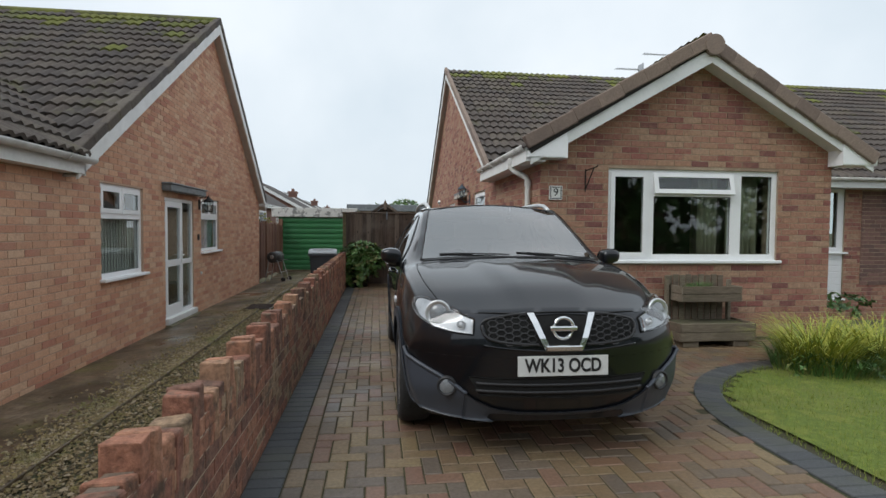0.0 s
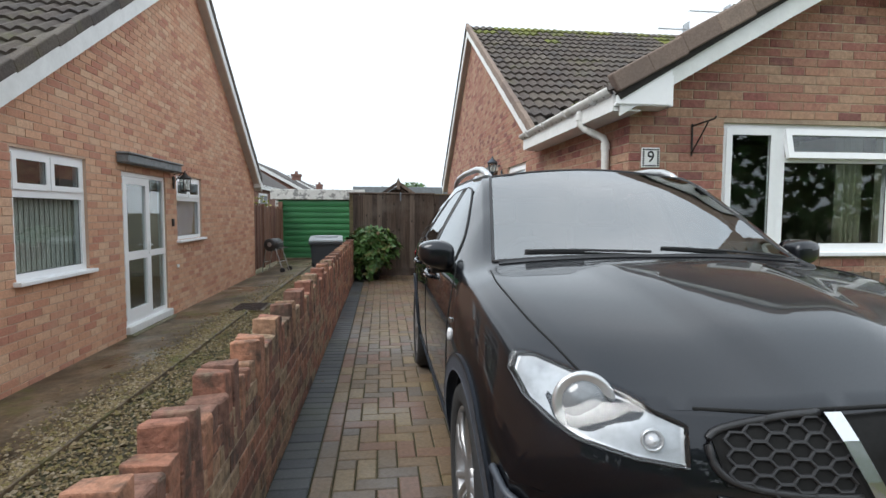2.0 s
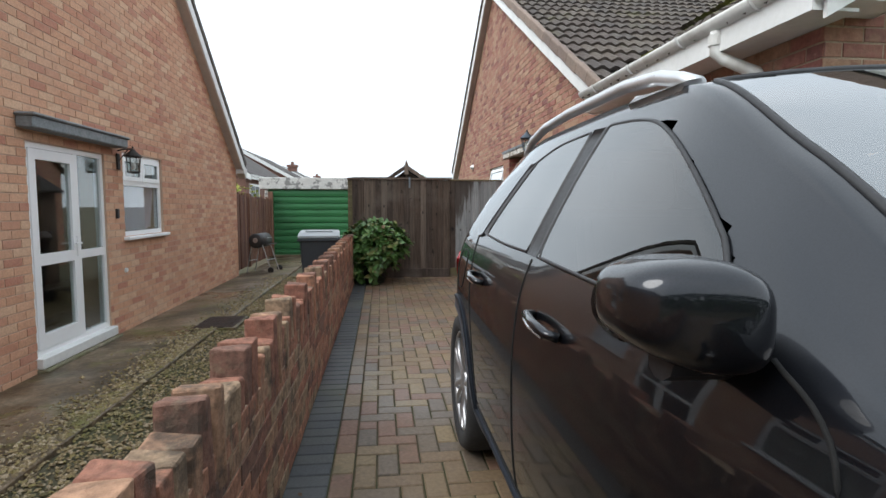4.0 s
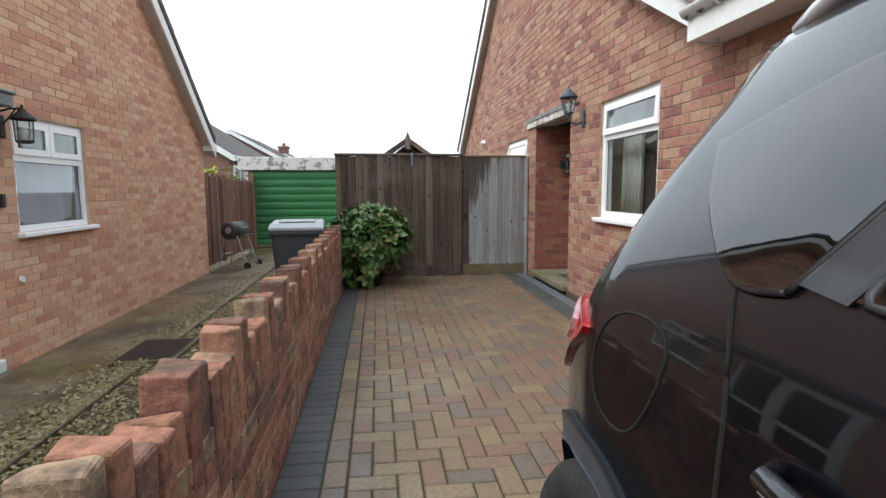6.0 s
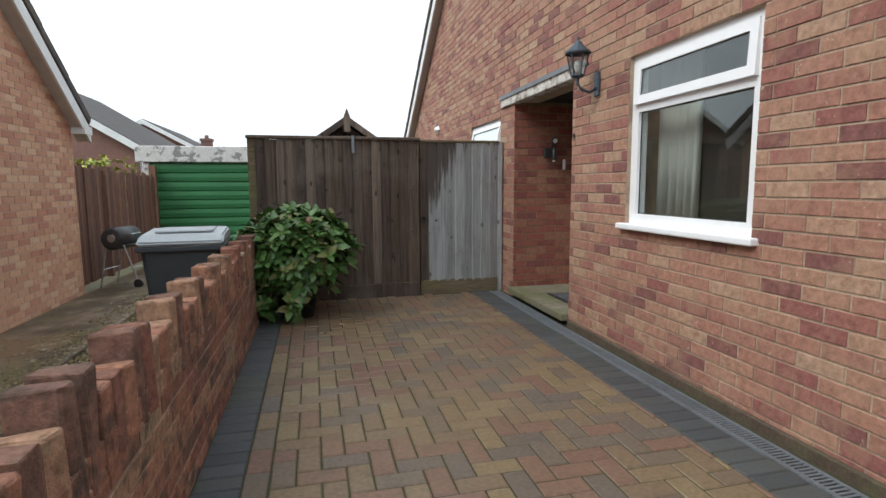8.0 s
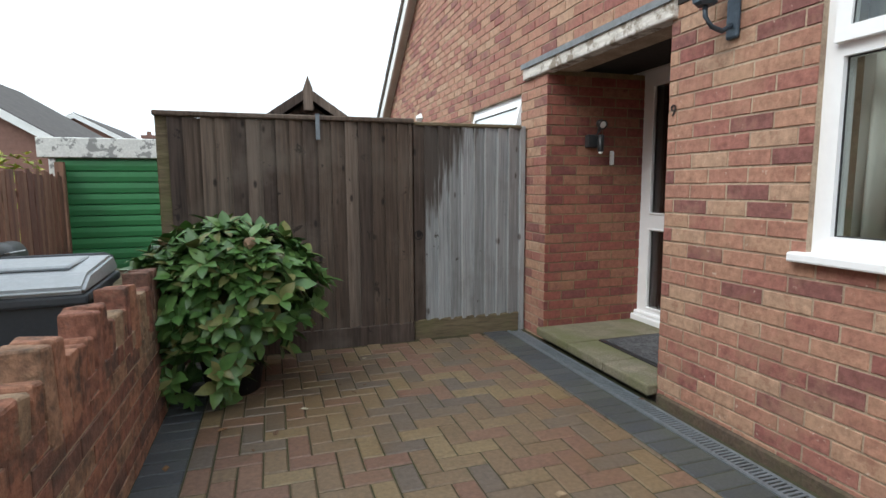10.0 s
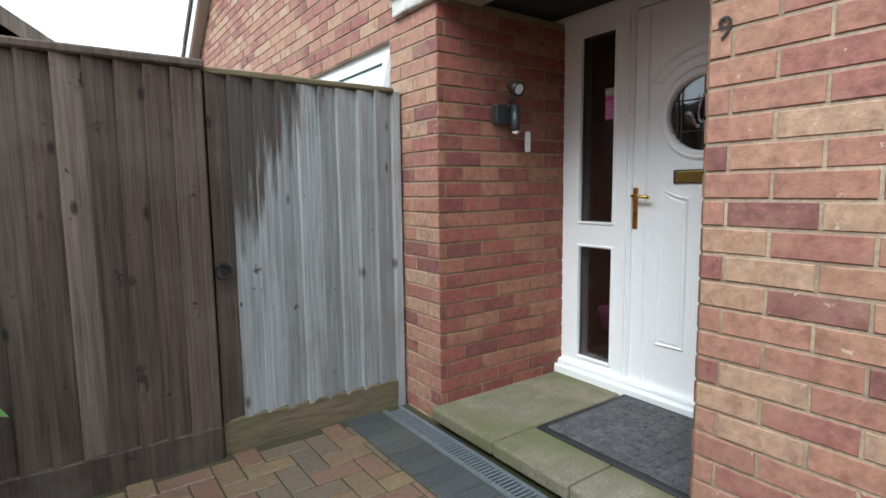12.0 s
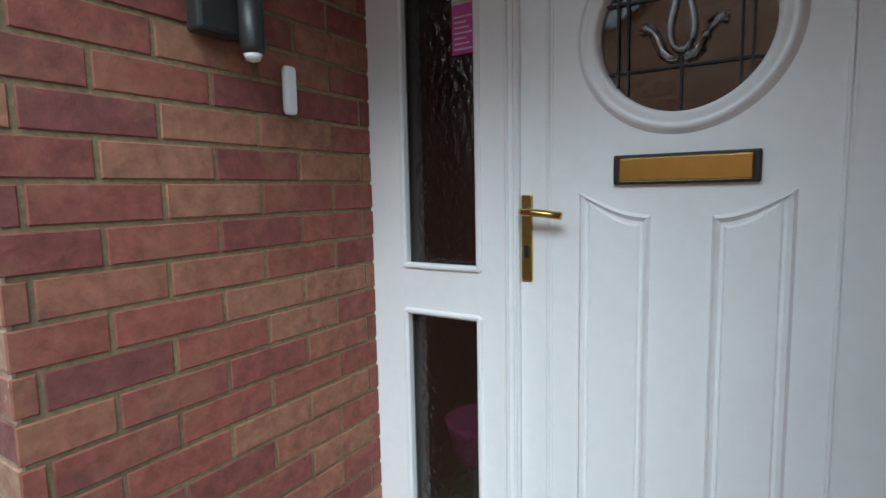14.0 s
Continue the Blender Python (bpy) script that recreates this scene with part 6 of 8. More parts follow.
part("lamp_lens", lathe(bmesh.new(), [(0.0001, -0.027), (0.03, -0.024)], 20, pose(0.035, -0.09, 0.12, -70, 0, 0)), M_plaque, sl)
tagged(part("door_bell", boxes((2.475, 2.51, bz - 0.022, bz, 1.355, 1.465), bev=0.010, seg=3), M_white, None, "slim white door bell push on the porch brickwork"), category="door bell")
mat = empty("doormat", pose(2.42, 11.66, 0.101), "dark grey patterned rubber-edged doormat on the step", "doormat")
part("edge", boxes((-0.32, 0.32, -0.40, 0.40, 0.0, 0.008), bev=0.003), M_black, mat)
part("mat_surface", boxes((-0.285, 0.285, -0.365, 0.365, 0.006, 0.013), bev=0.003), M_mat, mat)
bm = bmesh.new()
for i in range(9):
    for j in range(11):
        box(bm, -0.27 + 0.06 * i, -0.27 + 0.06 * i + 0.035, -0.345 + 0.063 * j, -0.345 + 0.063 * j + 0.035, 0.012, 0.0165, bev=0.003)
tagged(part("pattern", bm, M_mat, mat), kind="stuff")
st = empty("window_sticker", pose(2.79 + 0.024, 12.245, 1.60, 0, 0, -90), "small pink and grey card sticker on the side light", "sticker")
part("card", boxes((-0.032, 0.032, 0, 0.003, -0.085, 0.035)), M_pink, st)
part("heading", boxes((-0.032, 0.032, -0.0005, 0.003, 0.035, 0.075)), M_lid, st)
part("printed_square", boxes((-0.026, -0.006, -0.001, 0.001, 0.045, 0.066)), M_lilac, st)
for i in range(7):
    part("printed_line", boxes((-0.026, 0.026 - 0.008 * (i % 3), -0.001, 0.001, -0.075 + 0.013 * i, -0.071 + 0.013 * i)), M_lilac, st)
pot = empty("hall_pot", pose(3.02, 12.30, 0.09), "pink flower pot on a grey stand inside the hall", "flower pot")
part("stand", lathe(bmesh.new(), [(0.09, 0.0), (0.05, 0.06), (0.045, 0.20), (0.07, 0.25)], 24), M_lead, pot, smooth=True)
part("bowl", lathe(bmesh.new(), [(0.05, 0.24), (0.10, 0.27), (0.125, 0.37), (0.13, 0.38), (0.11, 0.38), (0.0001, 0.36)], 28), M_pink, pot, smooth=True)
vent = tagged(empty("wall_vent", pose(XW - 0.006, 16.05, 2.12, 0, 0, -90), "small white wall vent cowl on the gable", "vent"), kind="structure")
part("cowl", lathe(bmesh.new(), [(0.0001, 0.07), (0.03, 0.07), (0.075, 0.0)], 4, pose(0, 0, 0, 90)), M_white_old, vent)


def drape(name, label, m, w, h, material, folds, depth=0.03, category="curtain"):
    v, f = [], []
    n = folds * 8
    for i in range(n + 1):
        x = w * i / n
        y = depth * math.sin(2 * math.pi * folds * i / n) + 0.4 * depth * math.sin(1.7 * folds * i / n * 3)
        v += [(x, y, 0), (x, y * 0.7, h)]
    for i in range(n):
        f.append((2 * i, 2 * i + 2, 2 * i + 3, 2 * i + 1))
    ob = new(name, make_mesh(name, v, f, material, True))
    ob.matrix_basis = m
    sol = ob.modifiers.new("thick", "SOLIDIFY")
    sol.thickness = 0.004
    return tagged(ob, label, category)


drape("curtain", "pale green-cream curtain hanging inside the front window", pose(4.47, 6.36, 0.85), 0.42, 1.35, M_curtain, 5)
drape("curtain", "pale green-cream curtain hanging inside the front window", pose(4.12, 6.42, 0.85), 0.26, 1.35, M_curtain, 4)
drape("curtain", "pale curtain gathered beside the kitchen window", pose(2.17, 10.44, 0.95, 0, 0, -90), 0.42, 1.1, M_blind, 5)
bl = empty("vertical_blind", pose(XN - 0.125, 6.68, 0.66, 0, 0, 90), "cream vertical slat blind drawn behind the window", "blind")
for i in range(15):
    part("slat", box(bmesh.new(), -0.04, 0.04, -0.001, 0.001, 0, 0.80, m=pose(0.06 + 0.074 * i, 0, 0, 0, 0, 7)), M_blind, bl)
part("head_rail", boxes((0, 1.14, -0.02, 0.02, 0.80, 0.83)), M_white, bl)
# cloth pinned up behind the second window
v, f = [], []
for i in range(25):
    for j in range(13):
        x, z = i / 24, j / 12
        sag = 0.10 * (x - 0.5) ** 2 * 4 + 0.05 * math.sin(9 * x)
        v.append((x * 0.98, 0.018 * math.sin(14 * x + 4 * z) + 0.01 * math.sin(31 * x), (0.02 + sag * 0.4) * (1 - z) + z * 0.62))
for i in range(24):
    for j in range(12):
        a = i * 13 + j
        f.append((a, a + 13, a + 14, a + 1))
cl = new("hung_cloth", make_mesh("hung_cloth", v, f, M_lilac, True))
cl.matrix_basis = pose(XN - 0.125, 10.31, 0.88, 0, 0, 90)
tagged(cl, "lilac cloth hung across the lower window pane", "curtain")
lamp = empty("pendant_lamp", pose(3.02, 7.0, 2.36), "amber glass pendant lamp hanging in the front room", "lamp")
part("flex", tube(bmesh.new(), [(0, 0, 0), (0, 0, -0.36)], 0.004, 6), M_black, lamp)
part("shade", lathe(bmesh.new(), [(0.02, -0.34), (0.05, -0.37), (0.15, -0.43), (0.17, -0.45), (0.165, -0.45), (0.05, -0.38)], 28), M_shade, lamp, smooth=True)
desk = empty("office_chair", pose(2.75, 9.62, 0.06), "dark chair back showing behind the kitchen window", "chair")
part("backrest", boxes((-0.05, 0.05, -0.24, 0.24, 0.55, 1.02), bev=0.04, seg=3), M_black, desk)
part("stem", boxes((-0.03, 0.03, -0.03, 0.03, 0.0, 0.56)), M_black, desk)

# ---- beyond the fences ----
sh = empty("garden_arbour", pose(0.226, 13.30, -0.25), "dark timber garden arbour roof with a pointed finial", "arbour")
bm = bmesh.new()
for s in (-1, 1):
    prism(bm, [(0, 2.21), (s * 0.68, 1.74), (s * 0.68, 1.70), (0, 2.165)], -0.10, 0.9, "y")
part("roof", bm, M_felt, sh)
bm = bmesh.new()
for s in (-1, 1):
    prism(bm, [(0, 2.205), (s * 0.69, 1.73), (s * 0.69, 1.66), (0, 2.13)], -0.125, -0.10, "y")
part("bargeboard", bm, M_fence, sh)
bm = bmesh.new()
prism(bm, [(-0.035, 2.03), (0.035, 2.03), (0.035, 2.19), (0.0, 2.285), (-0.035, 2.19)], -0.15, -0.125, "y")
part("finial", bm, M_fence, sh)
bm = boxes((-0.55, 0.55, 0.05, 0.85, 0.0, 1.72))
prism(bm, [(-0.55, 1.72), (0.55, 1.72), (0, 2.12)], 0.0, 0.85, "y")
part("wall", bm, M_fence, sh)

flat = empty("flat_roofed_building", pose(1.5, 31.0, -0.3), "low grey flat-roofed building beyond the gardens", "building")
part("wall", boxes((-3.0, 3.6, 0, 5, 0, 2.6)), M_mortar, flat)
part("roof", boxes((-3.15, 3.75, -0.2, 5.2, 2.6, 2.98), bev=0.02), M_lead, flat)


def far_house(x_eave, y, z_eave, half, pitch, depth, chimneys, label):
    """A gable-fronted house further down the row."""
    root = empty("house", pose(x_eave - half, y, -0.3), label, "house", "row of houses")
    ze = z_eave + 0.3
    za = ze + half * pitch
    bm = boxes((-half + 0.25, half - 0.25, 0, depth, 0, ze))
    prism(bm, [(-half + 0.25, ze), (half - 0.25, ze), (0, za - 0.15)], 0, depth, "y")
    part("wall", bm, M_far_brick, root)
    bm = bmesh.new()
    for s in (-1, 1):
        prism(bm, [(0, za), (s * half, ze), (s * half, ze - 0.12), (0, za - 0.14)], -0.2, depth + 0.2, "y")
    rf = part("roof", bm, M_far_roof, root)
    bm = bmesh.new()
    for s in (-1, 1):
        prism(bm, [(0, za - 0.03), (s * half, ze - 0.03), (s * half, ze - 0.26), (0, za - 0.28)], -0.24, -0.2, "y")
    part("bargeboard", bm, M_white_old, root)
    part("fascia", boxes((half - 0.06, half, -0.2, depth + 0.2, ze - 0.2, ze)), M_white_old, root)
    w = part("window", boxes((half - 0.26, half - 0.20, 0.5, 2.2, ze - 1.6, ze - 0.35)), M_white, root)
    part("pane", boxes((half - 0.2, half - 0.19, 0.62, 1.3, ze - 1.5, ze - 0.45), (half - 0.2, half - 0.19, 1.4, 2.08, ze - 1.5, ze - 0.45)), M_lead, w)
    for cx, cy, hh in chimneys:
        ch = part("chimney", boxes((cx - 0.3, cx + 0.3, cy, cy + 0.6, za - 1.2, za + hh), (cx - 0.36, cx + 0.36, cy - 0.06, cy + 0.66, za + hh - 0.15, za + hh)), M_far_brick, root)
        part("chimney_pot", cyl(bmesh.new(), (cx, cy + 0.3, za + hh), (cx, cy + 0.3, za + hh + 0.22), 0.13, 0.11), M_far_brick, ch)
    return root


far_house(-5.35, 26.0, 2.50, 4.2, 0.62, 9, [], "red brick house with white bargeboards beyond the fence")
far_house(-4.9, 40.0, 2.60, 4.2, 0.55, 9, [(2.6, 3.0, -0.75)], "brick house with white bargeboards further down the row")
far_house(-4.8, 54.0, 2.65, 4.2, 0.52, 9, [(2.6, 3.0, -0.7)], "brick house with white bargeboards further down the row")
far_house(-4.9, 70.0, 2.75, 4.2, 0.50, 9, [(2.6, 3.0, -0.7)], "brick house with white bargeboards further down the row")
far_house(-4.0, 88.0, 2.75, 4.2, 0.48, 9, [(2.4, 3.0, -0.6)], "brick house with white bargeboards further down the row")
# unseen far side of the street, added behind the walker to darken reflections
for x in (-16.0, -4.5, 7.0, 18.5):
    far_house(x + 4.2, -36.0, 2.6, 4.2, 0.62, 9, [], "red brick bungalow added out of view to darken reflections")
# unseen hedge, made tall so the front panes mirror less sky
street_hedge = empty("street_hedge", pose(9.0, -14.0, -0.3), "tall green hedge added out of view to darken reflections", "hedge")
foliage("leaves", (0, 0, 2.8), (34.0, 0.9, 3.4), 26000, 0.42, M_leaf, street_hedge, 77, shell=0.6)
hedge = empty("golden_hedge", pose(-4.35, 19.6, -0.2), "bright yellow-green conifer hedge behind the fence", "hedge")
foliage("leaves", (0, 0, 1.2), (1.1, 0.5, 0.82), 1500, 0.10, M_gold, hedge, 51)
part("trunk", tube(bmesh.new(), [(0, 0, 0), (0.02, 0, 0.8), (0, 0.02, 1.4)], 0.05, 8), M_stem, hedge)
for nm, x, y, r, h0 in (("far_tree", 3.2, 62, 2.4, 4.0), ("far_tree", 0.4, 70, 2.6, 3.8)):
    t = empty(nm, pose(x, y, -0.3), "distant bushy green tree above the roofs", "tree", "distant trees")
    part("trunk", tube(bmesh.new(), [(0, 0, 0), (0.1, 0, 2.0), (0, 0.1, 3.2)], 0.18, 8), M_stem, t)
    foliage("crown", (0, 0, h0 - 0.6), (r, r, 1.4), 1200, 0.42, M_leaf, t, int(y))
# television aerials above the roof
for x, y, z, w in ((9.3, 16.0, 6.85, 1.0), (8.3, 16.3, 6.45, 0.75)):
    a = empty("television_aerial", pose(x, y, 4.5), "thin grey television aerial above the roof ridge", "aerial", "television aerials")
    part("mast", tube(bmesh.new(), [(0, 0, 0), (0, 0, z - 4.5 + 0.12)], 0.018, 8), M_steel, a)
    part("boom", tube(bmesh.new(), [(-w, 0, z - 4.5), (0.12, 0, z - 4.5)], 0.014, 6), M_steel, a)
    for k in range(11):
        part("element", tube(bmesh.new(), [(-w + w * k / 10, -0.12, z - 4.5), (-w + w * k / 10, 0.12, z - 4.5)], 0.006, 5), M_steel, a)
    part("reflector", boxes((0.08, 0.1, -0.15, 0.15, z - 4.68, z - 4.32)), M_steel, a)

# ---- the parked car ----
from mathutils.bvhtree import BVHTree

M_paint = surface("car_paint", [(0.010, 0.0115, 0.016)], 0.42, 400, 0.25, 1.5, (0.014, 0.015, 0.019), 0.4, bump=0.0, metal=0.85, coat=1.0)
M_paint.node_tree.nodes["Principled BSDF"].inputs["Coat IOR"].default_value = 1.5
M_clad = surface("car_cladding", [(0.050, 0.058, 0.074)], 0.42, 200, 0.15, 2.0, (0.035, 0.04, 0.045), 0.4, bump=0.05)
M_seam = surface("car_seam", [(0.003, 0.003, 0.003)], 0.9, 50, 0.1, 1, (0.004, 0.004, 0.004), 0.2, bump=0)
M_chrome = surface("chrome", [(0.75, 0.76, 0.77)], 0.12, 90, 0.04, 3, (0.6, 0.6, 0.6), 0.2, metal=1.0, bump=0)
M_grille = surface("grille_plastic", [(0.022, 0.022, 0.024)], 0.45, 90, 0.1, 3, (0.03, 0.03, 0.03), 0.3, bump=0)
M_satin = surface("satin_silver", [(0.62, 0.63, 0.64)], 0.32, 90, 0.04, 3, (0.5, 0.5, 0.5), 0.2, metal=0.7, bump=0)
M_alloy = surface("alloy_rim", [(0.42, 0.42, 0.43)], 0.35, 90, 0.08, 3, (0.25, 0.24, 0.22), 0.3, metal=0.8, bump=0)
M_tyre = surface("tyre_rubber", [(0.02, 0.02, 0.021)], 0.85, 60, 0.25, 3, (0.045, 0.042, 0.038), 0.4)
M_screen = glass("windscreen_glass", (0.52, 0.60, 0.59), 2.7)
M_privacy = glass("side_glass", (0.16, 0.18, 0.19), 1.75)
M_lampglass = glass("lamp_cover", (0.92, 0.93, 0.94), 1.5)
M_red = surface("red_lens", [(0.56, 0.016, 0.022)], 0.12, 60, 0.1, 4, (0.30, 0.01, 0.012), 0.4, bump=0.05, coat=1.0)
M_clearlens = surface("clear_lens", [(0.62, 0.63, 0.66)], 0.15, 45, 0.18, 9, (0.8, 0.8, 0.82), 0.5, bump=0.1, coat=1.0)
M_lens = surface("projector_lens", [(0.20, 0.215, 0.23)], 0.08, 60, 0.1, 6, (0.3, 0.3, 0.32), 0.4, bump=0, coat=1.0)
M_reflector = surface("lamp_reflector", [(0.46, 0.48, 0.50)], 0.38, 40, 0.12, 9, (0.22, 0.23, 0.25), 0.6, metal=0.6, bump=0.1)
M_seat = surface("seat_cloth", [(0.03, 0.03, 0.032)], 0.9, 120, 0.2, 3, (0.05, 0.05, 0.05), 0.3)
M_gloss = surface("gloss_black", [(0.008, 0.008, 0.009)], 0.3, 60, 0.1, 3, (0.012, 0.012, 0.012), 0.3, bump=0)
M_plate = surface("plate_white", [(0.62, 0.63, 0.62)], 0.4, 60, 0.03, 5, (0.62, 0.62, 0.58), 0.3, bump=0)
M_ink = surface("plate_black", [(0.012, 0.012, 0.013)], 0.5, 60, 0.1, 5, (0.02, 0.02, 0.02), 0.3, bump=0)


def smooth_curve(xs, ys):
    """A smooth line through the given stations (monotone where they are)."""
    xs, ys = np.array(xs, float), np.array(ys, float)
    h = np.diff(xs)
    d = np.diff(ys) / h
    m = np.zeros(len(xs))
    m[1:-1] = np.where(d[:-1] * d[1:] > 0, 2 * d[:-1] * d[1:] / (d[:-1] + d[1:] + 1e-12), 0)
    m[0], m[-1] = d[0], d[-1]

    def at(x):
        i = int(np.clip(np.searchsorted(xs, x) - 1, 0, len(h) - 1))
        t = (x - xs[i]) / h[i]
        return float((1 + 2 * t) * (1 - t) ** 2 * ys[i] + t * (1 - t) ** 2 * h[i] * m[i] + t * t * (3 - 2 * t) * ys[i + 1] + t * t * (t - 1) * h[i] * m[i + 1])
    return at


ST = (0.0, 0.3, 0.7, 1.0, 1.17, 1.6, 2.0, 2.5, 3.0, 3.5, 3.9, 4.12, 4.33)
C_wm = smooth_curve(ST, (0.84, 0.868, 0.884, 0.888, 0.89, 0.89, 0.89, 0.89, 0.89, 0.888, 0.87, 0.85, 0.80))
C_wb = smooth_curve(ST, (0.78, 0.82, 0.835, 0.835, 0.835, 0.835, 0.835, 0.835, 0.835, 0.835, 0.82, 0.80, 0.74))
C_zb = smooth_curve(ST, (0.235, 0.215, 0.21, 0.21, 0.21, 0.21, 0.21, 0.21, 0.21, 0.22, 0.25, 0.28, 0.32))
C_ws = smooth_curve(ST, (0.74, 0.80, 0.835, 0.84, 0.845, 0.845, 0.845, 0.845, 0.84, 0.83, 0.79, 0.76, 0.72))
C_zs = smooth_curve(ST, (0.78, 0.885, 0.955, 0.99, 1.01, 1.02, 1.03, 1.045, 1.07, 1.10, 1.11, 1.06, 0.98))
C_wt = smooth_curve(ST, (0.62, 0.69, 0.725, 0.742, 0.735, 0.665, 0.605, 0.592, 0.588, 0.570, 0.545, 0.58, 0.62))
C_zt = smooth_curve(ST, (0.835, 0.945, 1.02, 1.05, 1.065, 1.295, 1.485, 1.505, 1.50, 1.455, 1.38, 1.27, 1.05))
C_cr = smooth_curve(ST, (0.02, 0.035, 0.04, 0.045, 0.042, 0.048, 0.052, 0.056, 0.056, 0.056, 0.05, 0.03, 0.02))
C_nose = smooth_curve((0.1, 0.3, 0.42, 0.65, 0.76, 0.86, 1.0), (0.10, 0.05, 0.0, 0.0, 0.025, 0.07, 0.10))
C_tail = smooth_curve((0.1, 0.35, 0.5, 0.72, 0.9, 1.0, 1.2, 1.5), (0.10, 0.03, 0.0, 0.0, 0.02, 0.07, 0.24, 0.36))


def bend(x, y, z):
    """Rounds the nose and the tail in plan, leans them back with height, and presses in the bonnet's creases and the flank."""
    a = min(1.0, abs(x) / 0.88)
    if y < 1.0:
        xc = 0.20 + 0.16 * min(1.0, y / 1.0)
        if z > 0.8 and abs(x) < 0.66:
            z += 0.016 / (1 + math.exp((abs(x) - xc) / 0.014)) * min(1, y / 0.25)
        y += (0.03 + 0.34 * a ** 3 + C_nose(min(1.0, max(0.1, z)))) * (1 - y) ** 1.0
    if y > 3.5:
        y = 3.5 + (y - 3.5) * 0.765
        y -= (0.42 * a ** 3.2 + C_tail(min(1.5, max(0.1, z)))) * ((y - 3.5) / 0.635)
    return (x, y, z)


def section(y, top_n=14):
    """Half section at y, from the sill up the flank to the middle of the top."""
    wb, zb, wm, ws, zs, wt, zt, cr = C_wb(y), C_zb(y), C_wm(y), C_ws(y), C_zs(y), C_wt(y), C_zt(y), C_cr(y)
    key = [(wb - 0.06, zb), (wb, zb + 0.06), (wm - 0.012, zb + 0.22), (wm, 0.60 + 0.08 * min(1, y / 2)), (wm - 0.008, zs - 0.16), (ws, zs), ((ws + wt) / 2 + 0.012, (zs + zt) / 2), (wt, zt)]
    pts = []
    for i in range(len(key) - 1):
        p0, p1, p2, p3 = key[max(0, i - 1)], key[i], key[i + 1], key[min(len(key) - 1, i + 2)]
        for k in range(5):
            t = k / 5
            pts.append(tuple(0.5 * (2 * b + (c - a) * t + (2 * a - 5 * b + 4 * c - d) * t * t + (3 * b - a - 3 * c + d) * t ** 3) for a, b, c, d in zip(p0, p1, p2, p3)))
    for k in range(top_n + 1):
        s = 1 - k / top_n
        pts.append((wt * s, zt + cr * (1 - s * s)))
    return pts


ys_ = [i * 0.045 for i in range(97)]
ys_ = [y for y in ys_ if y < 4.32] + [4.33]
rows_ = [section(y) for y in ys_]
K = len(rows_[0])
verts, faces = [], []
ring = 2 * K - 1
for y, sec in zip(ys_, rows_):
    for x, z in sec:
        verts.append(bend(-x, y, z))
    for x, z in sec[-2::-1]:
        verts.append(bend(x, y, z))
for i in range(len(ys_) - 1):
    for k in range(ring - 1):
        a = i * ring + k
        faces.append((a, a + ring, a + ring + 1, a + 1))
    faces.append((i * ring, i * ring + ring - 1, (i + 1) * ring + ring - 1, (i + 1) * ring))
# nose and tail: rows across between the two sides
for end, base in ((0, 0), (1, (len(ys_) - 1) * ring)):
    sec, y = rows_[-end], ys_[-end]
    cols = 24
    grid = []
    side = [k for k in range(K - 15)] + [K - 15]
    for k in side:
        x, z = sec[k]
        row = [base + k]
        for c in range(1, cols):
            s = c / cols * 2 - 1
            zz = z if k != K - 15 else None
            if zz is None:
                row.append(None)
            else:
                verts.append(bend(s * x, y, z))
                row.append(len(verts) - 1)
        row.append(base + ring - 1 - k)
        grid.append(row)
    # the last row follows the crown of the top
    top = [base + k for k in range(K - 15, ring - (K - 15))]
    pick = [top[round(c / cols * (len(top) - 1))] for c in range(cols + 1)]
    grid[-1] = pick
    for ra, rb in zip(grid, grid[1:]):
        for c in range(cols):
            q = (ra[c], ra[c + 1], rb[c + 1], rb[c])
            faces.append(q if end else q[::-1])
shell = make_mesh("body_shell", verts, faces)
bm = bmesh.new()
bm.from_mesh(shell)
bmesh.ops.remove_doubles(bm, verts=bm.verts[:], dist=1e-5)
bmesh.ops.recalc_face_normals(bm, faces=bm.faces[:])
tree = BVHTree.FromBMesh(bm)


def inside(p, poly):
    n, res = len(poly), False
    for i in range(n):
        (x0, y0), (x1, y1) = poly[i], poly[(i + 1) % n]
        if (y0 > p[1]) != (y1 > p[1]) and p[0] < (x1 - x0) * (p[1] - y0) / (y1 - y0) + x0:
            res = not res
    return res


# glass outlines in side view (y, z), and the two screens in plan
W_FRONT = ([(1.50, 1.055), (1.9, 1.065), (2.32, 1.08)], [(1.60, 1.165), (1.98, 1.395), (2.32, 1.445)])
W_REAR = ([(2.42, 1.085), (2.75, 1.09), (3.05, 1.105)], [(2.42, 1.44), (2.7, 1.43), (2.88, 1.39)])
W_QUART = ([(3.12, 1.10), (3.21, 1.10), (3.33, 1.19)], [(2.95, 1.385), (3.18, 1.355), (3.40, 1.275)])
S_FRONT = ([(-0.695, 1.23), (0.0, 1.18), (0.695, 1.23)], [(-0.565, 1.95), (0.0, 1.98), (0.565, 1.95)])
side_polys = [lo + up[::-1] for lo, up in (W_FRONT, W_REAR)]
screen_poly = [p for p in S_FRONT[0]] + [p for p in S_FRONT[1][::-1]]
gone = []
for f in bm.faces:
    c = f.calc_center_median()
    if abs(c.x) > 0.5 and any(inside((c.y, c.z), p) for p in side_polys):
        gone.append(f)
    elif c.z > 1.05 and inside((c.x, c.y), screen_poly) and f.normal.z > 0.3:
        gone.append(f)
bmesh.ops.delete(bm, geom=gone, context="FACES")
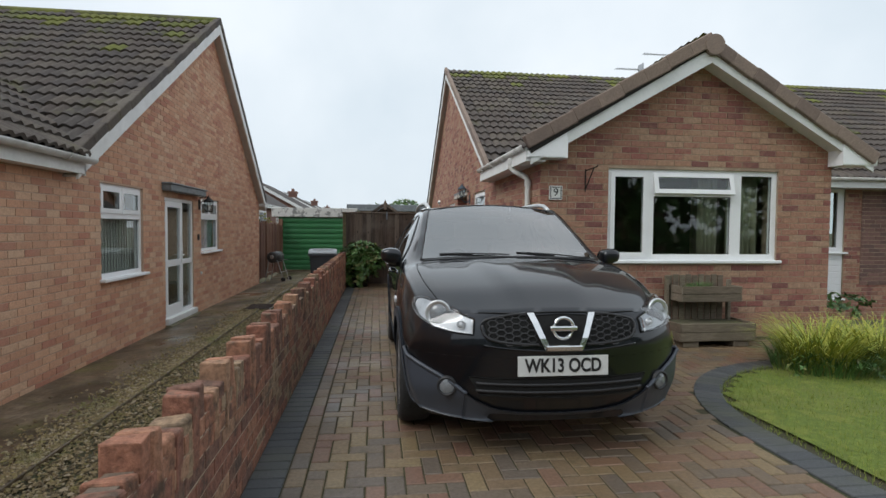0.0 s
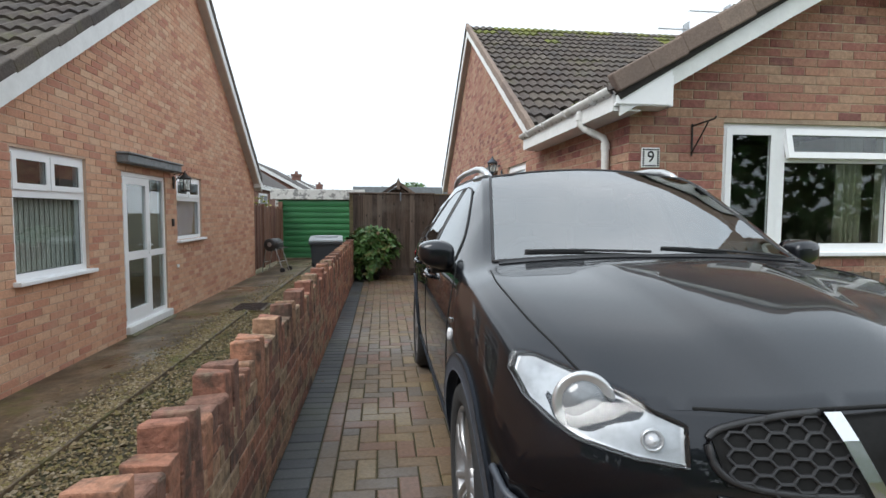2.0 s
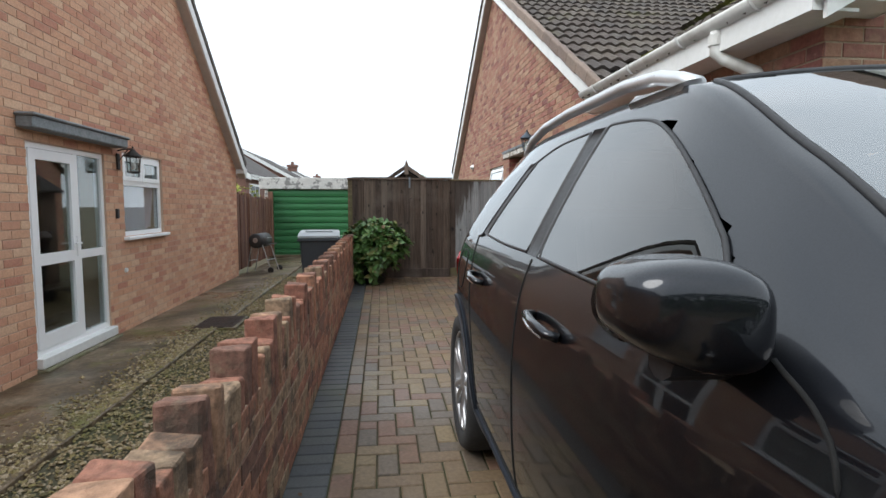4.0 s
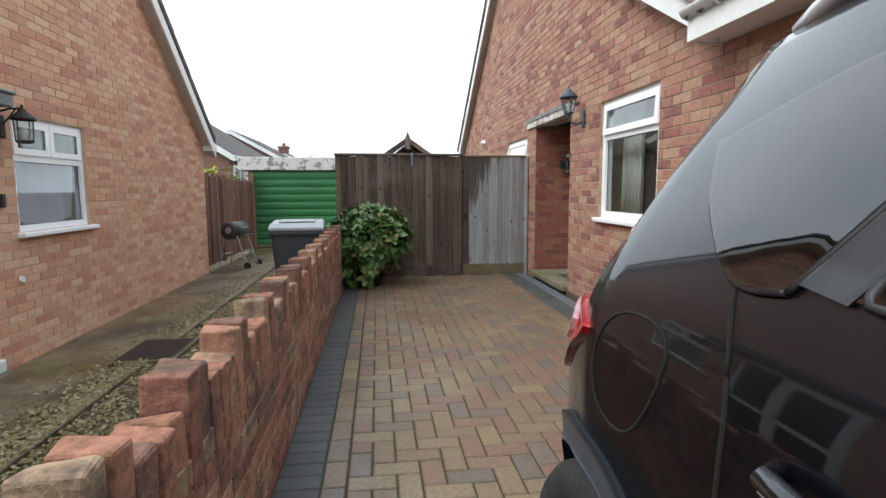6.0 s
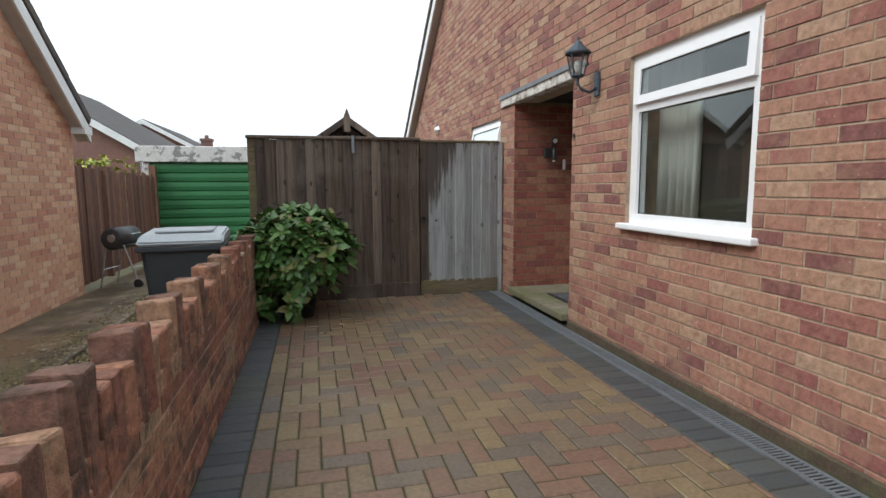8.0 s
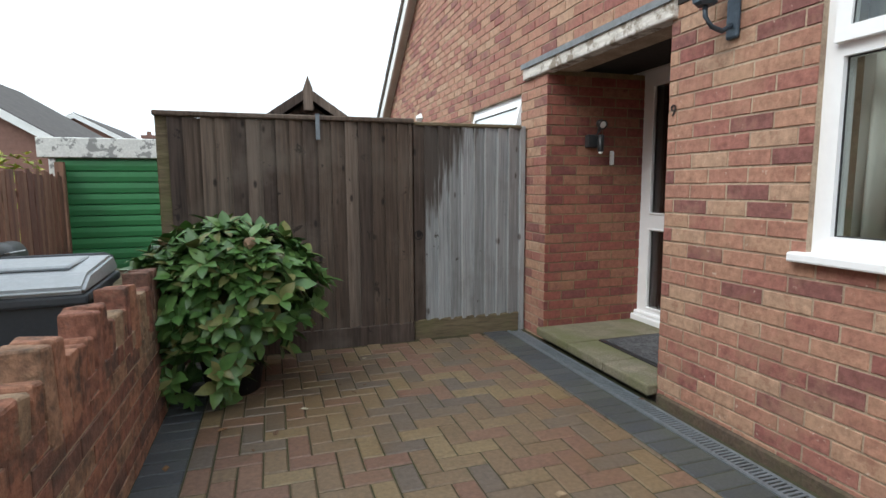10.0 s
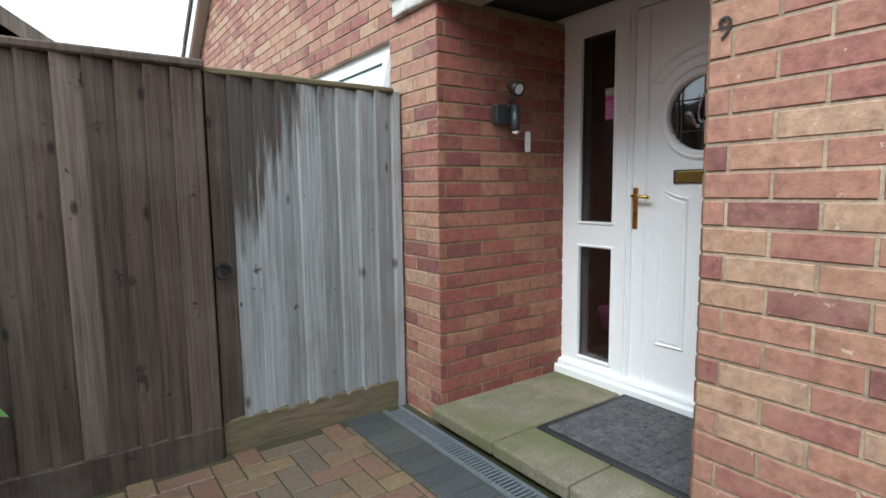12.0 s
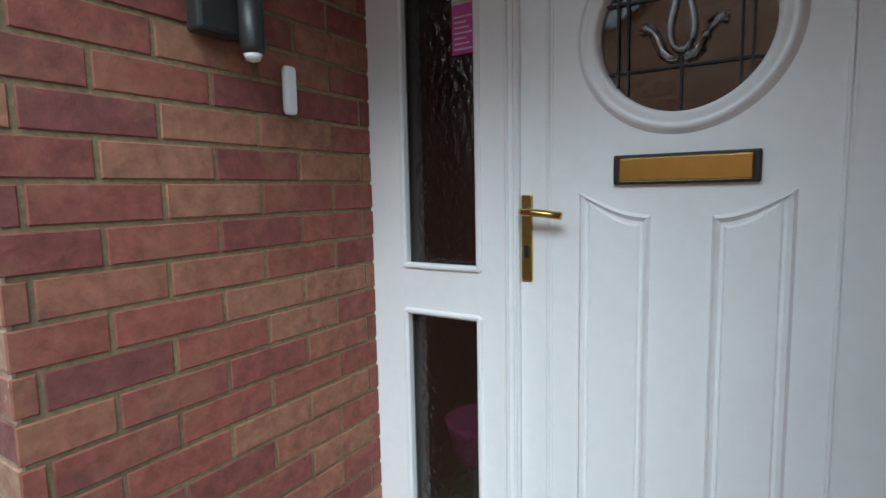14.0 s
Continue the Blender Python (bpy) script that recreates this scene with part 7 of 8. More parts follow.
me = bpy.data.meshes.new("body")
bm.to_mesh(me)
bm.free()
bpy.data.meshes.remove(shell)
me.polygons.foreach_set("use_smooth", [True] * len(me.polygons))
me.materials.append(M_paint)

car = empty("car", pose(1.036, 2.80, 0, 0, 0, 0.0), "black five-door crossover car with silver roof rails parked on the drive", "car")
body = put("body", me, car)
WHEELS = [(-0.775, 0.87), (0.775, 0.87), (-0.775, 3.50), (0.775, 3.50)]
# wheel arches cut through the flanks
bm = bmesh.new()
for x, y in WHEELS:
    s = 1 if x > 0 else -1
    cyl(bm, (s * 0.60, y, 0.345), (s * 1.2, y, 0.345), 0.385, n=40)
cut_me = bpy.data.meshes.new("cut")
bm.to_mesh(cut_me)
bm.free()
cutter = new("cut", cut_me)
cutter.matrix_basis = car.matrix_basis
mod = body.modifiers.new("arch", "BOOLEAN")
mod.operation, mod.object, mod.solver = "DIFFERENCE", cutter, "FAST"
bpy.context.view_layer.update()
cut_body = bpy.data.meshes.new_from_object(body.evaluated_get(bpy.context.evaluated_depsgraph_get()))
body.modifiers.clear()
bpy.data.objects.remove(cutter)
if len(cut_body.polygons) > 1000:
    body.data = cut_body
    body.data.name = "body"


def cast(p, out, off):
    """The point of the body met from outside along -out, lifted off it."""
    out = Vector(out).normalized()
    o = Vector(p) + out * 1.5
    hit, nrm, _, _ = tree.ray_cast(o, -out)
    if hit is None:
        hit, nrm, _, _ = tree.find_nearest(Vector(p))
    if nrm.dot(out) < 0:
        nrm = -nrm
    return hit + nrm * off


def along(pts, n):
    pts = [Vector(p) for p in pts]
    d = [0.0]
    for a, b in zip(pts, pts[1:]):
        d.append(d[-1] + (b - a).length)
    res = []
    for i in range(n):
        s = d[-1] * i / (n - 1)
        k = max(0, min(len(pts) - 2, int(np.searchsorted(d, s)) - 1))
        t = (s - d[k]) / max(1e-9, d[k + 1] - d[k])
        res.append(pts[k].lerp(pts[k + 1], min(1, max(0, t))))
    return res


def patch(name, lower, upper, out, off, material, parent, nu=24, nv=8, label="", skirt=0.012, relax=12):
    """A panel on the body between two lines, seen from direction out; its edge turned down into the body."""
    lo, up = along(lower, nu), along(upper, nu)
    v, f = [], []
    for j in range(nv):
        for i in range(nu):
            v.append(cast(lo[i].lerp(up[i], j / (nv - 1)), out, off))
    for _ in range(relax):
        w_ = list(v)
        for j in range(1, nv - 1):
            for i in range(1, nu - 1):
                a = j * nu + i
                w_[a] = (v[a - 1] + v[a + 1] + v[a - nu] + v[a + nu]) * 0.25
        v = w_
    for j in range(nv - 1):
        for i in range(nu - 1):
            a = j * nu + i
            f.append((a, a + 1, a + nu + 1, a + nu))
    if skirt:
        rim = [i for i in range(nu)] + [j * nu + nu - 1 for j in range(1, nv)] + [(nv - 1) * nu + i for i in range(nu - 2, -1, -1)] + [j * nu for j in range(nv - 2, 0, -1)]
        o = Vector(out).normalized()
        n0 = len(v)
        for i in rim:
            v.append(v[i] - o * (off + skirt))
        for k in range(len(rim)):
            q = (k + 1) % len(rim)
            f.append((rim[k], rim[q], n0 + q, n0 + k))
    return put(name, make_mesh(name, v, f, material, True), parent, None, label)


def seam(name, pts, out, parent, r=0.0035, n=40, material=None, off=0.0):
    bm = tube(bmesh.new(), [cast(p, out, off) for p in along(pts, n)], r, 6)
    return part(name, bm, material or M_seam, parent, smooth=True)


def fair(pts, n=14):
    """A smooth line through the points."""
    res = []
    for i in range(len(pts) - 1):
        p0, p1, p2, p3 = pts[max(0, i - 1)], pts[i], pts[i + 1], pts[min(len(pts) - 1, i + 2)]
        for k in range(n):
            t = k / n
            res.append(tuple(0.5 * (2 * b + (c - a) * t + (2 * a - 5 * b + 4 * c - d) * t * t + (3 * b - a - 3 * c + d) * t ** 3) for a, b, c, d in zip(p0, p1, p2, p3)))
    return res + [tuple(pts[-1])]


def rounded(loop, times=3):
    """A closed outline with its corners cut round."""
    loop = [Vector(p) for p in loop]
    for _ in range(times):
        loop = [q for a, b in zip(loop, loop[1:] + loop[:1]) for q in (a.lerp(b, 0.25), a.lerp(b, 0.75))]
    return loop


def flip(pts, s):
    return [(s * p[0], *p[1:]) for p in pts]


for s in (-1, 1):
    out = (s, 0, 0)
    lift = lambda pts: [(s * 0.9, y, z) for y, z in pts]
    for nm, (lo, up) in (("front_side_window", W_FRONT), ("rear_side_window", W_REAR), ("quarter_window", W_QUART)):
        raised = nm == "quarter_window"
        g = patch(nm, lift(fair(lo)), lift(fair(up)), out, 0.010 if raised else 0.005, M_privacy, body, 16, 8, "dark tinted side glass", 0.0, 1 if raised else 12)
        g.visible_shadow = False
        # black rubber surround
        outline = rounded(lift(fair(lo, 6)) + lift(fair(up, 6))[::-1], 2)
        seam("window_seal", outline + outline[:1], out, body, 0.0055, 120, M_black, 0.003)
    patch("pillar_trim", lift([(2.32, 1.075), (2.42, 1.08)]), lift([(2.32, 1.44), (2.42, 1.445)]), out, 0.006, M_black, body, 6, 10)
    patch("pillar_trim", lift([(3.05, 1.10), (3.12, 1.11)]), lift([(2.88, 1.395), (2.95, 1.38)]), out, 0.006, M_black, body, 6, 10)
    patch("sill_cladding", lift([(1.27, 0.235), (2.2, 0.235), (3.10, 0.235)]), lift([(1.27, 0.36), (2.2, 0.355), (3.10, 0.36)]), out, 0.014, M_clad, body, 30, 6)
    for yw in (0.87, 3.50):
        arc_i = [(s * 0.9, yw + 0.375 * math.cos(a), 0.345 + 0.375 * math.sin(a)) for a in [math.radians(-12 + 204 * k / 30) for k in range(31)]]
        arc_o = [(s * 0.9, yw + 0.435 * math.cos(a), 0.345 + 0.435 * math.sin(a)) for a in [math.radians(-12 + 204 * k / 30) for k in range(31)]]
        patch("arch_cladding", arc_i, arc_o, out, 0.012, M_clad, body, 40, 5, skirt=0.03)
    # shut lines of the doors and the fuel flap
    seam("door_seam", lift(fair([(1.30, 0.38), (1.27, 0.75), (1.30, 0.98), (1.42, 1.05)])), out, body)
    seam("door_seam", lift([(2.37, 0.38), (2.37, 0.8), (2.37, 1.07)]), out, body)
    seam("door_seam", lift(fair([(3.00, 0.45), (3.06, 0.62), (3.13, 0.80), (3.15, 0.97), (3.20, 1.09)])), out, body)
    seam("sill_seam", lift([(1.30, 0.385), (2.2, 0.38), (3.02, 0.395)]), out, body)
    if s < 0:
        flap = rounded(lift([(3.35, 0.83), (3.28, 0.93), (3.275, 1.02), (3.44, 1.02), (3.50, 0.93), (3.47, 0.84)]), 3)
        seam("fuel_flap_seam", flap + flap[:1], out, body, 0.003, 90)
    seam("bonnet_seam", fair([(s * 0.62, 0.22, 1.2), (s * 0.71, 0.55, 1.2), (s * 0.745, 0.9, 1.2), (s * 0.73, 1.12, 1.2)]), (0, 0, 1), body)
    for yh in (2.10, 2.96):
        hd = part("door_handle", tube(bmesh.new(), [cast((s * 0.9, yh - 0.10, 0.93), out, 0.004), cast((s * 0.9, yh - 0.085, 0.932), out, 0.03), cast((s * 0.9, yh, 0.937), out, 0.038), cast((s * 0.9, yh + 0.085, 0.942), out, 0.03), cast((s * 0.9, yh + 0.10, 0.943), out, 0.004)], 0.012, 12), M_paint, body, smooth=True)
        part("handle_strip", tube(bmesh.new(), [cast((s * 0.9, yh - 0.08, 0.922), out, 0.036), cast((s * 0.9, yh, 0.928), out, 0.046), cast((s * 0.9, yh + 0.08, 0.933), out, 0.036)], 0.0035, 8), M_chrome, hd)
    # door mirror
    mir = put("door_mirror", make_mesh("door_mirror", [], []), car, pose(s * 0.915, 1.47, 1.10))
    bm = bmesh.new()
    bmesh.ops.create_icosphere(bm, subdivisions=4, radius=1.0)
    for v in bm.verts:
        c = v.co
        e = 0.60
        c.x, c.y, c.z = (math.copysign(abs(c.x) ** e, c.x) * 0.082, math.copysign(abs(c.y) ** e, c.y) * 0.075, math.copysign(abs(c.z) ** e, c.z) * 0.067)
        if c.y > 0.06:
            c.y = 0.06
        c.z *= 1 - 0.32 * max(0, s * c.x / 0.088)
        c.z += 0.01 * s * c.x / 0.088
        c.y += 0.02 * s * c.x / 0.088
    m2 = bpy.data.meshes.new("door_mirror")
    bm.to_mesh(m2)
    bm.free()
    m2.polygons.foreach_set("use_smooth", [True] * len(m2.polygons))
    m2.materials.append(M_paint)
    mir.data = m2
    part("mirror_foot", tube(bmesh.new(), [(-s * 0.13, 0.02, -0.06), (-s * 0.07, 0.01, -0.065), (s * 0.02, 0, -0.06)], 0.025, 10), M_black, mir)
    part("mirror_glass", lathe(bmesh.new(), [(0.0001, 0.0), (0.068, 0.0)], 24, pose(0, 0.066, 0, 90) @ Matrix.Diagonal((1.2, 0.9, 1, 1))), M_chrome, mir)
    # roof rail
    rail = part("roof_rail", tube(bmesh.new(), [cast((s * 0.59, y, 1.6), (s * 0.3, 0, 1), o) for y, o in ((2.02, 0.0), (2.08, 0.02), (2.18, 0.042), (2.35, 0.052), (2.8, 0.055), (3.1, 0.052), (3.3, 0.042), (3.42, 0.015), (3.46, 0.0))], 0.019, 12), M_satin, car, "satin silver roof rail", True)
    patch("rail_foot", [(s * 0.61, 2.0, 1.5), (s * 0.61, 2.24, 1.5)], [(s * 0.565, 2.0, 1.5), (s * 0.565, 2.24, 1.5)], (s * 0.3, 0, 1), 0.012, M_satin, rail, 8, 4)
    # headlamp: reflector, projector, inner lamp, clear cover
    o2 = (s * 0.45, -0.85, 0.25)
    hl_lo = flip([(0.832, 0.405, 0.872), (0.80, 0.33, 0.815), (0.70, 0.23, 0.755), (0.58, 0.17, 0.73), (0.475, 0.14, 0.72)], s)
    hl_up = flip([(0.820, 0.42, 0.910), (0.77, 0.40, 0.912), (0.68, 0.33, 0.885), (0.58, 0.25, 0.845), (0.465, 0.17, 0.80)], s)
    hl = patch("headlamp", hl_lo, hl_up, o2, 0.003, M_reflector, car, 30, 12, "clear headlamp with silver reflectors")
    for c, r in (((0.668, 0.27, 0.825), 0.066), ((0.535, 0.19, 0.768), 0.022)):
        cc = cast((s * c[0], c[1], c[2]), o2, 0.004)
        q = Matrix.Translation(cc) @ Vector((s * 0.25, -0.95, 0.1)).to_track_quat("Z", "Y").to_matrix().to_4x4()
        bowl = part("reflector_bowl", lathe(bmesh.new(), [(r * 1.15, 0.004), (r * 1.12, 0.014), (r * 0.98, 0.014), (r * 0.8, 0.004), (r * 0.72, 0.003)], 28, q), M_satin, hl, smooth=True)
        part("lens", lathe(bmesh.new(), [(r * 0.78, 0.004), (r * 0.66, 0.013), (r * 0.42, 0.020), (0.0001, 0.024)], 28, q), M_lens if r > 0.04 else M_clearlens, hl, smooth=True)
    patch("lamp_cover", hl_lo, hl_up, o2, 0.028, M_lampglass, hl, 30, 12, skirt=0.02).visible_shadow = False
    seam("lamp_seal", hl_lo + hl_up[::-1] + hl_lo[:1], o2, hl, 0.006, 90, M_seam, 0.003)
    # honeycomb in the grille half
    for cx_ in range(8):
        for cz_ in range(5):
            hx, hz = 0.135 + cx_ * 0.042, 0.694 + cz_ * 0.032 + (0.016 if cx_ % 2 else 0)
            if hz > 0.835 - 0.10 * max(0, hx - 0.25) or hx < 0.135 + 0.42 * (hz - 0.68) or hz < 0.685 + 0.12 * max(0, hx - 0.3) or hx > 0.42:
                continue
            ring_ = [(s * (hx + 0.028 * math.cos(a)), 0, hz + 0.0175 * math.sin(a)) for a in [math.pi / 3 * k for k in range(7)]]
            part("grille_cell", tube(bmesh.new(), [cast(p, (0, -1, 0), 0.010) for p in ring_], 0.0042, 6), M_grille, car)
    rim_pts = fair([(s * x, 0, z) for x, z in ((0.14, 0.682), (0.30, 0.690), (0.41, 0.712), (0.445, 0.755), (0.43, 0.805), (0.30, 0.836), (0.195, 0.846))], 6)
    seam("grille_rim", rim_pts, (0, -1, 0), car, 0.009, 40, M_grille, 0.006)
    vb = bmesh.new()
    vo = [cast((s * x, 0, z), (0, -1, 0), 0.024) for x, z in ((0.196, 0.846), (0.172, 0.79), (0.138, 0.715), (0.108, 0.655))]
    vi = [cast((s * x, 0, z), (0, -1, 0), 0.026) for x, z in ((0.158, 0.846), (0.136, 0.79), (0.104, 0.715), (0.086, 0.680))]
    front_ = [vb.verts.new(p) for p in vo], [vb.verts.new(p) for p in vi]
    back_ = [vb.verts.new(p + Vector((0, 0.03, 0))) for p in vo], [vb.verts.new(p + Vector((0, 0.03, 0))) for p in vi]
    for k in range(3):
        for q in ((front_[0], front_[1]), (front_[1], back_[1]), (back_[0], front_[0])):
            vb.faces.new((q[0][k], q[0][k + 1], q[1][k + 1], q[1][k]))
    bmesh.ops.recalc_face_normals(vb, faces=vb.faces[:])
    part("grille_bar", vb, M_chrome, car, "chrome grille bar")
    # fog lamp
    fc = cast((s * 0.66, 0, 0.435), (s * 0.2, -1, 0), 0.014)
    q = Matrix.Translation(fc) @ Vector((s * 0.3, -1, 0)).to_track_quat("Z", "Y").to_matrix().to_4x4()
    fog = part("fog_lamp", lathe(bmesh.new(), [(0.058, -0.01), (0.055, 0.014), (0.046, 0.016), (0.042, 0.006)], 28, q), M_black, car, smooth=True)
    part("lens", lathe(bmesh.new(), [(0.043, 0.006), (0.03, 0.012), (0.0001, 0.015)], 24, q), M_lens, fog, smooth=True)
    # tail lamp
    o3 = (s * 0.8, 0.6, 0.1)
    tl_lo = flip(fair([(0.88, 3.55, 0.945), (0.87, 3.63, 0.90), (0.86, 3.69, 0.855), (0.84, 3.75, 0.815), (0.80, 3.81, 0.80), (0.70, 3.90, 0.80)], 5), s)
    tl_up = flip(fair([(0.88, 3.54, 0.96), (0.87, 3.62, 0.985), (0.86, 3.69, 0.995), (0.83, 3.75, 0.985), (0.79, 3.81, 0.97), (0.68, 3.90, 0.95)], 5), s)
    tl = patch("tail_lamp", tl_lo, tl_up, o3, 0.012, M_red, car, 22, 12, "red tail lamp with a clear upper insert", 0.012, 2)
    patch("insert", flip(fair([(0.87, 3.625, 0.93), (0.86, 3.66, 0.905), (0.85, 3.71, 0.895), (0.82, 3.77, 0.90)], 6), s), flip(fair([(0.87, 3.615, 0.955), (0.86, 3.66, 0.975), (0.85, 3.71, 0.980), (0.82, 3.77, 0.965)], 6), s), o3, 0.018, M_clearlens, tl, 26, 10, "", 0.006, 4)
    # wing repeater with a small script above it
    if s < 0:
        rc = cast((s * 0.9, 1.17, 0.795), out, 0.0)
        q = Matrix.Translation(rc) @ Vector((s, 0, 0.05)).to_track_quat("Z", "Y").to_matrix().to_4x4()
        part("side_repeater", lathe(bmesh.new(), [(0.026, -0.004), (0.026, 0.006), (0.018, 0.011), (0.0001, 0.013)], 24, q @ Matrix.Diagonal((0.75, 1, 1, 1))), M_clearlens, car, "small white oval side repeater", True)
        bm = bmesh.new()
        for k in range(5):
            c = cast((s * 0.9, 1.135 + 0.022 * k, 0.858 - 0.003 * k), out, 0.003)
            box(bm, c.x - 0.002, c.x + 0.002, c.y - 0.007, c.y + 0.007, c.z - (0.012 if k % 2 else 0.007), c.z + 0.008)
        part("badge", bm, M_chrome, car)

# front: grille recess, lower intake, bumper cladding, emblem, number plate
fo = (0, -1, 0)
patch("grille", [(-0.42, 0, 0.70), (-0.30, 0, 0.685), (0, 0, 0.665), (0.30, 0, 0.685), (0.42, 0, 0.70)], [(-0.44, 0, 0.80), (-0.3, 0, 0.83), (0, 0, 0.845), (0.3, 0, 0.83), (0.44, 0, 0.80)], fo, 0.006, M_seam, car, 60, 16, relax=0)
seam("bonnet_edge", [(-0.46, 0.2, 0.825), (-0.3, 0.1, 0.85), (0, 0.08, 0.862), (0.3, 0.1, 0.85), (0.46, 0.2, 0.825)], (0, -1, 0.4), body, 0.005)
seam("bonnet_edge", [(-0.44, 0, 0.675), (-0.3, 0, 0.66), (0, 0, 0.64), (0.3, 0, 0.66), (0.44, 0, 0.675)], fo, body, 0.006, 40, M_paint, 0.004)
patch("lower_intake", [(-0.46, 0, 0.40), (0, 0, 0.385), (0.46, 0, 0.40)], [(-0.52, 0, 0.50), (0, 0, 0.495), (0.52, 0, 0.50)], fo, 0.006, M_seam, car, 40, 10, relax=0)
for z in (0.425, 0.465):
    seam("intake_slat", [(-0.48, 0, z), (0, 0, z - 0.006), (0.48, 0, z)], fo, car, 0.009, 30, M_black, 0.008)
clad_lo = [(0.54, 0.242), (0.30, 0.232), (0.0, 0.23), (-0.30, 0.232), (-0.54, 0.242)]
clad_up = [(0.54, 0.41), (0.46, 0.36), (0.36, 0.315), (0.22, 0.295), (0.0, 0.288), (-0.22, 0.295), (-0.36, 0.315), (-0.46, 0.36), (-0.54, 0.41)]
patch("bumper_cladding", [(x, 0, z) for x, z in clad_lo], [(x, 0, z) for x, z in clad_up], fo, 0.014, M_clad, car, 40, 8)
for s in (-1, 1):
    side_lo = [(s * x, y, z) for x, y, z in ((0.53, 0.15, 0.244), (0.64, 0.20, 0.25), (0.75, 0.27, 0.265), (0.83, 0.38, 0.28))]
    side_up = [(s * x, y, z) for x, y, z in ((0.53, 0.10, 0.405), (0.60, 0.13, 0.45), (0.68, 0.18, 0.495), (0.78, 0.28, 0.545), (0.855, 0.42, 0.60))]
    patch("bumper_cladding", side_lo, side_up, (s * 0.6, -1, 0), 0.012, M_clad, car, 30, 12, relax=1)
    seam("bumper_lip", side_up, (s * 0.6, -1, 0), car, 0.012, 40, M_clad, 0.012)
emb = put("emblem", make_mesh("emblem", [], []), car, None, "round chrome emblem with a cross bar")
ec = cast((0, 0, 0.765), fo, 0.024)
bm = tube(bmesh.new(), [(ec.x + 0.058 * math.cos(a), ec.y, ec.z + 0.058 * math.sin(a)) for a in [2 * math.pi * k / 32 for k in range(33)]], 0.010, 10)
box(bm, ec.x - 0.078, ec.x + 0.078, ec.y - 0.016, ec.y, ec.z - 0.014, ec.z + 0.014, bev=0.004)
m2 = bpy.data.meshes.new("emblem")
bm.to_mesh(m2)
bm.free()
m2.polygons.foreach_set("use_smooth", [True] * len(m2.polygons))
m2.materials.append(M_chrome)
emb.data = m2
bar_y = cast((0, 0, 0.675), fo, 0.02).y
part("grille_bar", boxes((-0.106, 0.106, bar_y - 0.012, bar_y + 0.02, 0.650, 0.684), bev=0.008, seg=2), M_chrome, car, "chrome grille bar")
py = cast((0, 0, 0.565), fo, 0.0).y - 0.006
plate = put("number_plate", make_mesh("number_plate", [], []), car, pose(0, py, 0.566, -3))
bm = boxes((-0.26, 0.26, -0.004, 0.004, -0.0555, 0.0555), bev=0.002, seg=2)
m2 = bpy.data.meshes.new("number_plate")
bm.to_mesh(m2)
bm.free()
m2.materials.append(M_plate)
plate.data = m2
tagged(plate, "white number plate with black characters")


def lettering(text, size, m, material, parent, name="lettering", width=None, bold=0.0):
    cu = bpy.data.curves.new(name, "FONT")
    cu.body, cu.size, cu.align_x, cu.align_y = text, size, "CENTER", "CENTER"
    cu.extrude, cu.offset = 0.0015, bold
    ob = new(name, cu)
    bpy.context.view_layer.update()
    me = bpy.data.meshes.new_from_object(ob.evaluated_get(bpy.context.evaluated_depsgraph_get()))
    bpy.data.objects.remove(ob)
    me.materials.clear()
    me.materials.append(material)
    xs = [v.co.x for v in me.vertices]
    k = width / (max(xs) - min(xs)) if width else 1.0
    for v in me.vertices:
        v.co.x *= k
    return put(name, me, parent, m)


lettering("WK13 OCD", 0.105, pose(0, -0.0055, 0.0, 90), M_ink, plate, "inscription", 0.44, 0.0026)

# screens, wipers, interior
top = lambda pts: [(x, y, 1.6) for x, y in pts]
patch("windscreen", top(S_FRONT[0]), top(S_FRONT[1]), (0, 0, 1), 0.003, M_screen, body, 30, 16, "sloping clear windscreen", 0.0).visible_shadow = False
edge = top(S_FRONT[0]) + top(S_FRONT[1][::-1])
seam("screen_seal", edge + edge[:1], (0, 0, 1), body, 0.008, 100, M_black, 0.001)
patch("cowl", [(-0.68, 1.19, 1.5), (0, 1.15, 1.5), (0.68, 1.19, 1.5)], [(-0.67, 1.24, 1.5), (0, 1.20, 1.5), (0.67, 1.24, 1.5)], (0, 0, 1), 0.004, M_black, body, 30, 4)
patch("rear_screen", [(-0.46, 3.80, 1.12), (0, 3.9, 1.12), (0.46, 3.80, 1.12)], [(-0.40, 3.6, 1.34), (0, 3.66, 1.36), (0.40, 3.6, 1.34)], (0, 0.8, 0.6), 0.004, M_privacy, body, 20, 6, "dark rear screen")
patch("rear_spoiler", [(-0.45, 3.58, 1.4), (0, 3.66, 1.4), (0.45, 3.58, 1.4)], [(-0.45, 3.46, 1.45), (0, 3.5, 1.5), (0.45, 3.46, 1.45)], (0, 0.1, 1), 0.018, M_paint, body, 20, 5)
for pts in ([(-0.02, 1.19, 1.5), (-0.3, 1.235, 1.5), (-0.55, 1.27, 1.5)], [(0.62, 1.21, 1.5), (0.35, 1.225, 1.5), (0.05, 1.24, 1.5)]):
    wp = seam("wiper", pts, (0, 0, 1), car, 0.006, 16, M_black, 0.016)
    seam("blade", [pts[1], pts[2]], (0, 0, 1), wp, 0.006, 12, M_black, 0.008)
part("floor_pan", boxes((-0.72, 0.72, 0.95, 4.1, 0.22, 0.30)), M_seat, car)
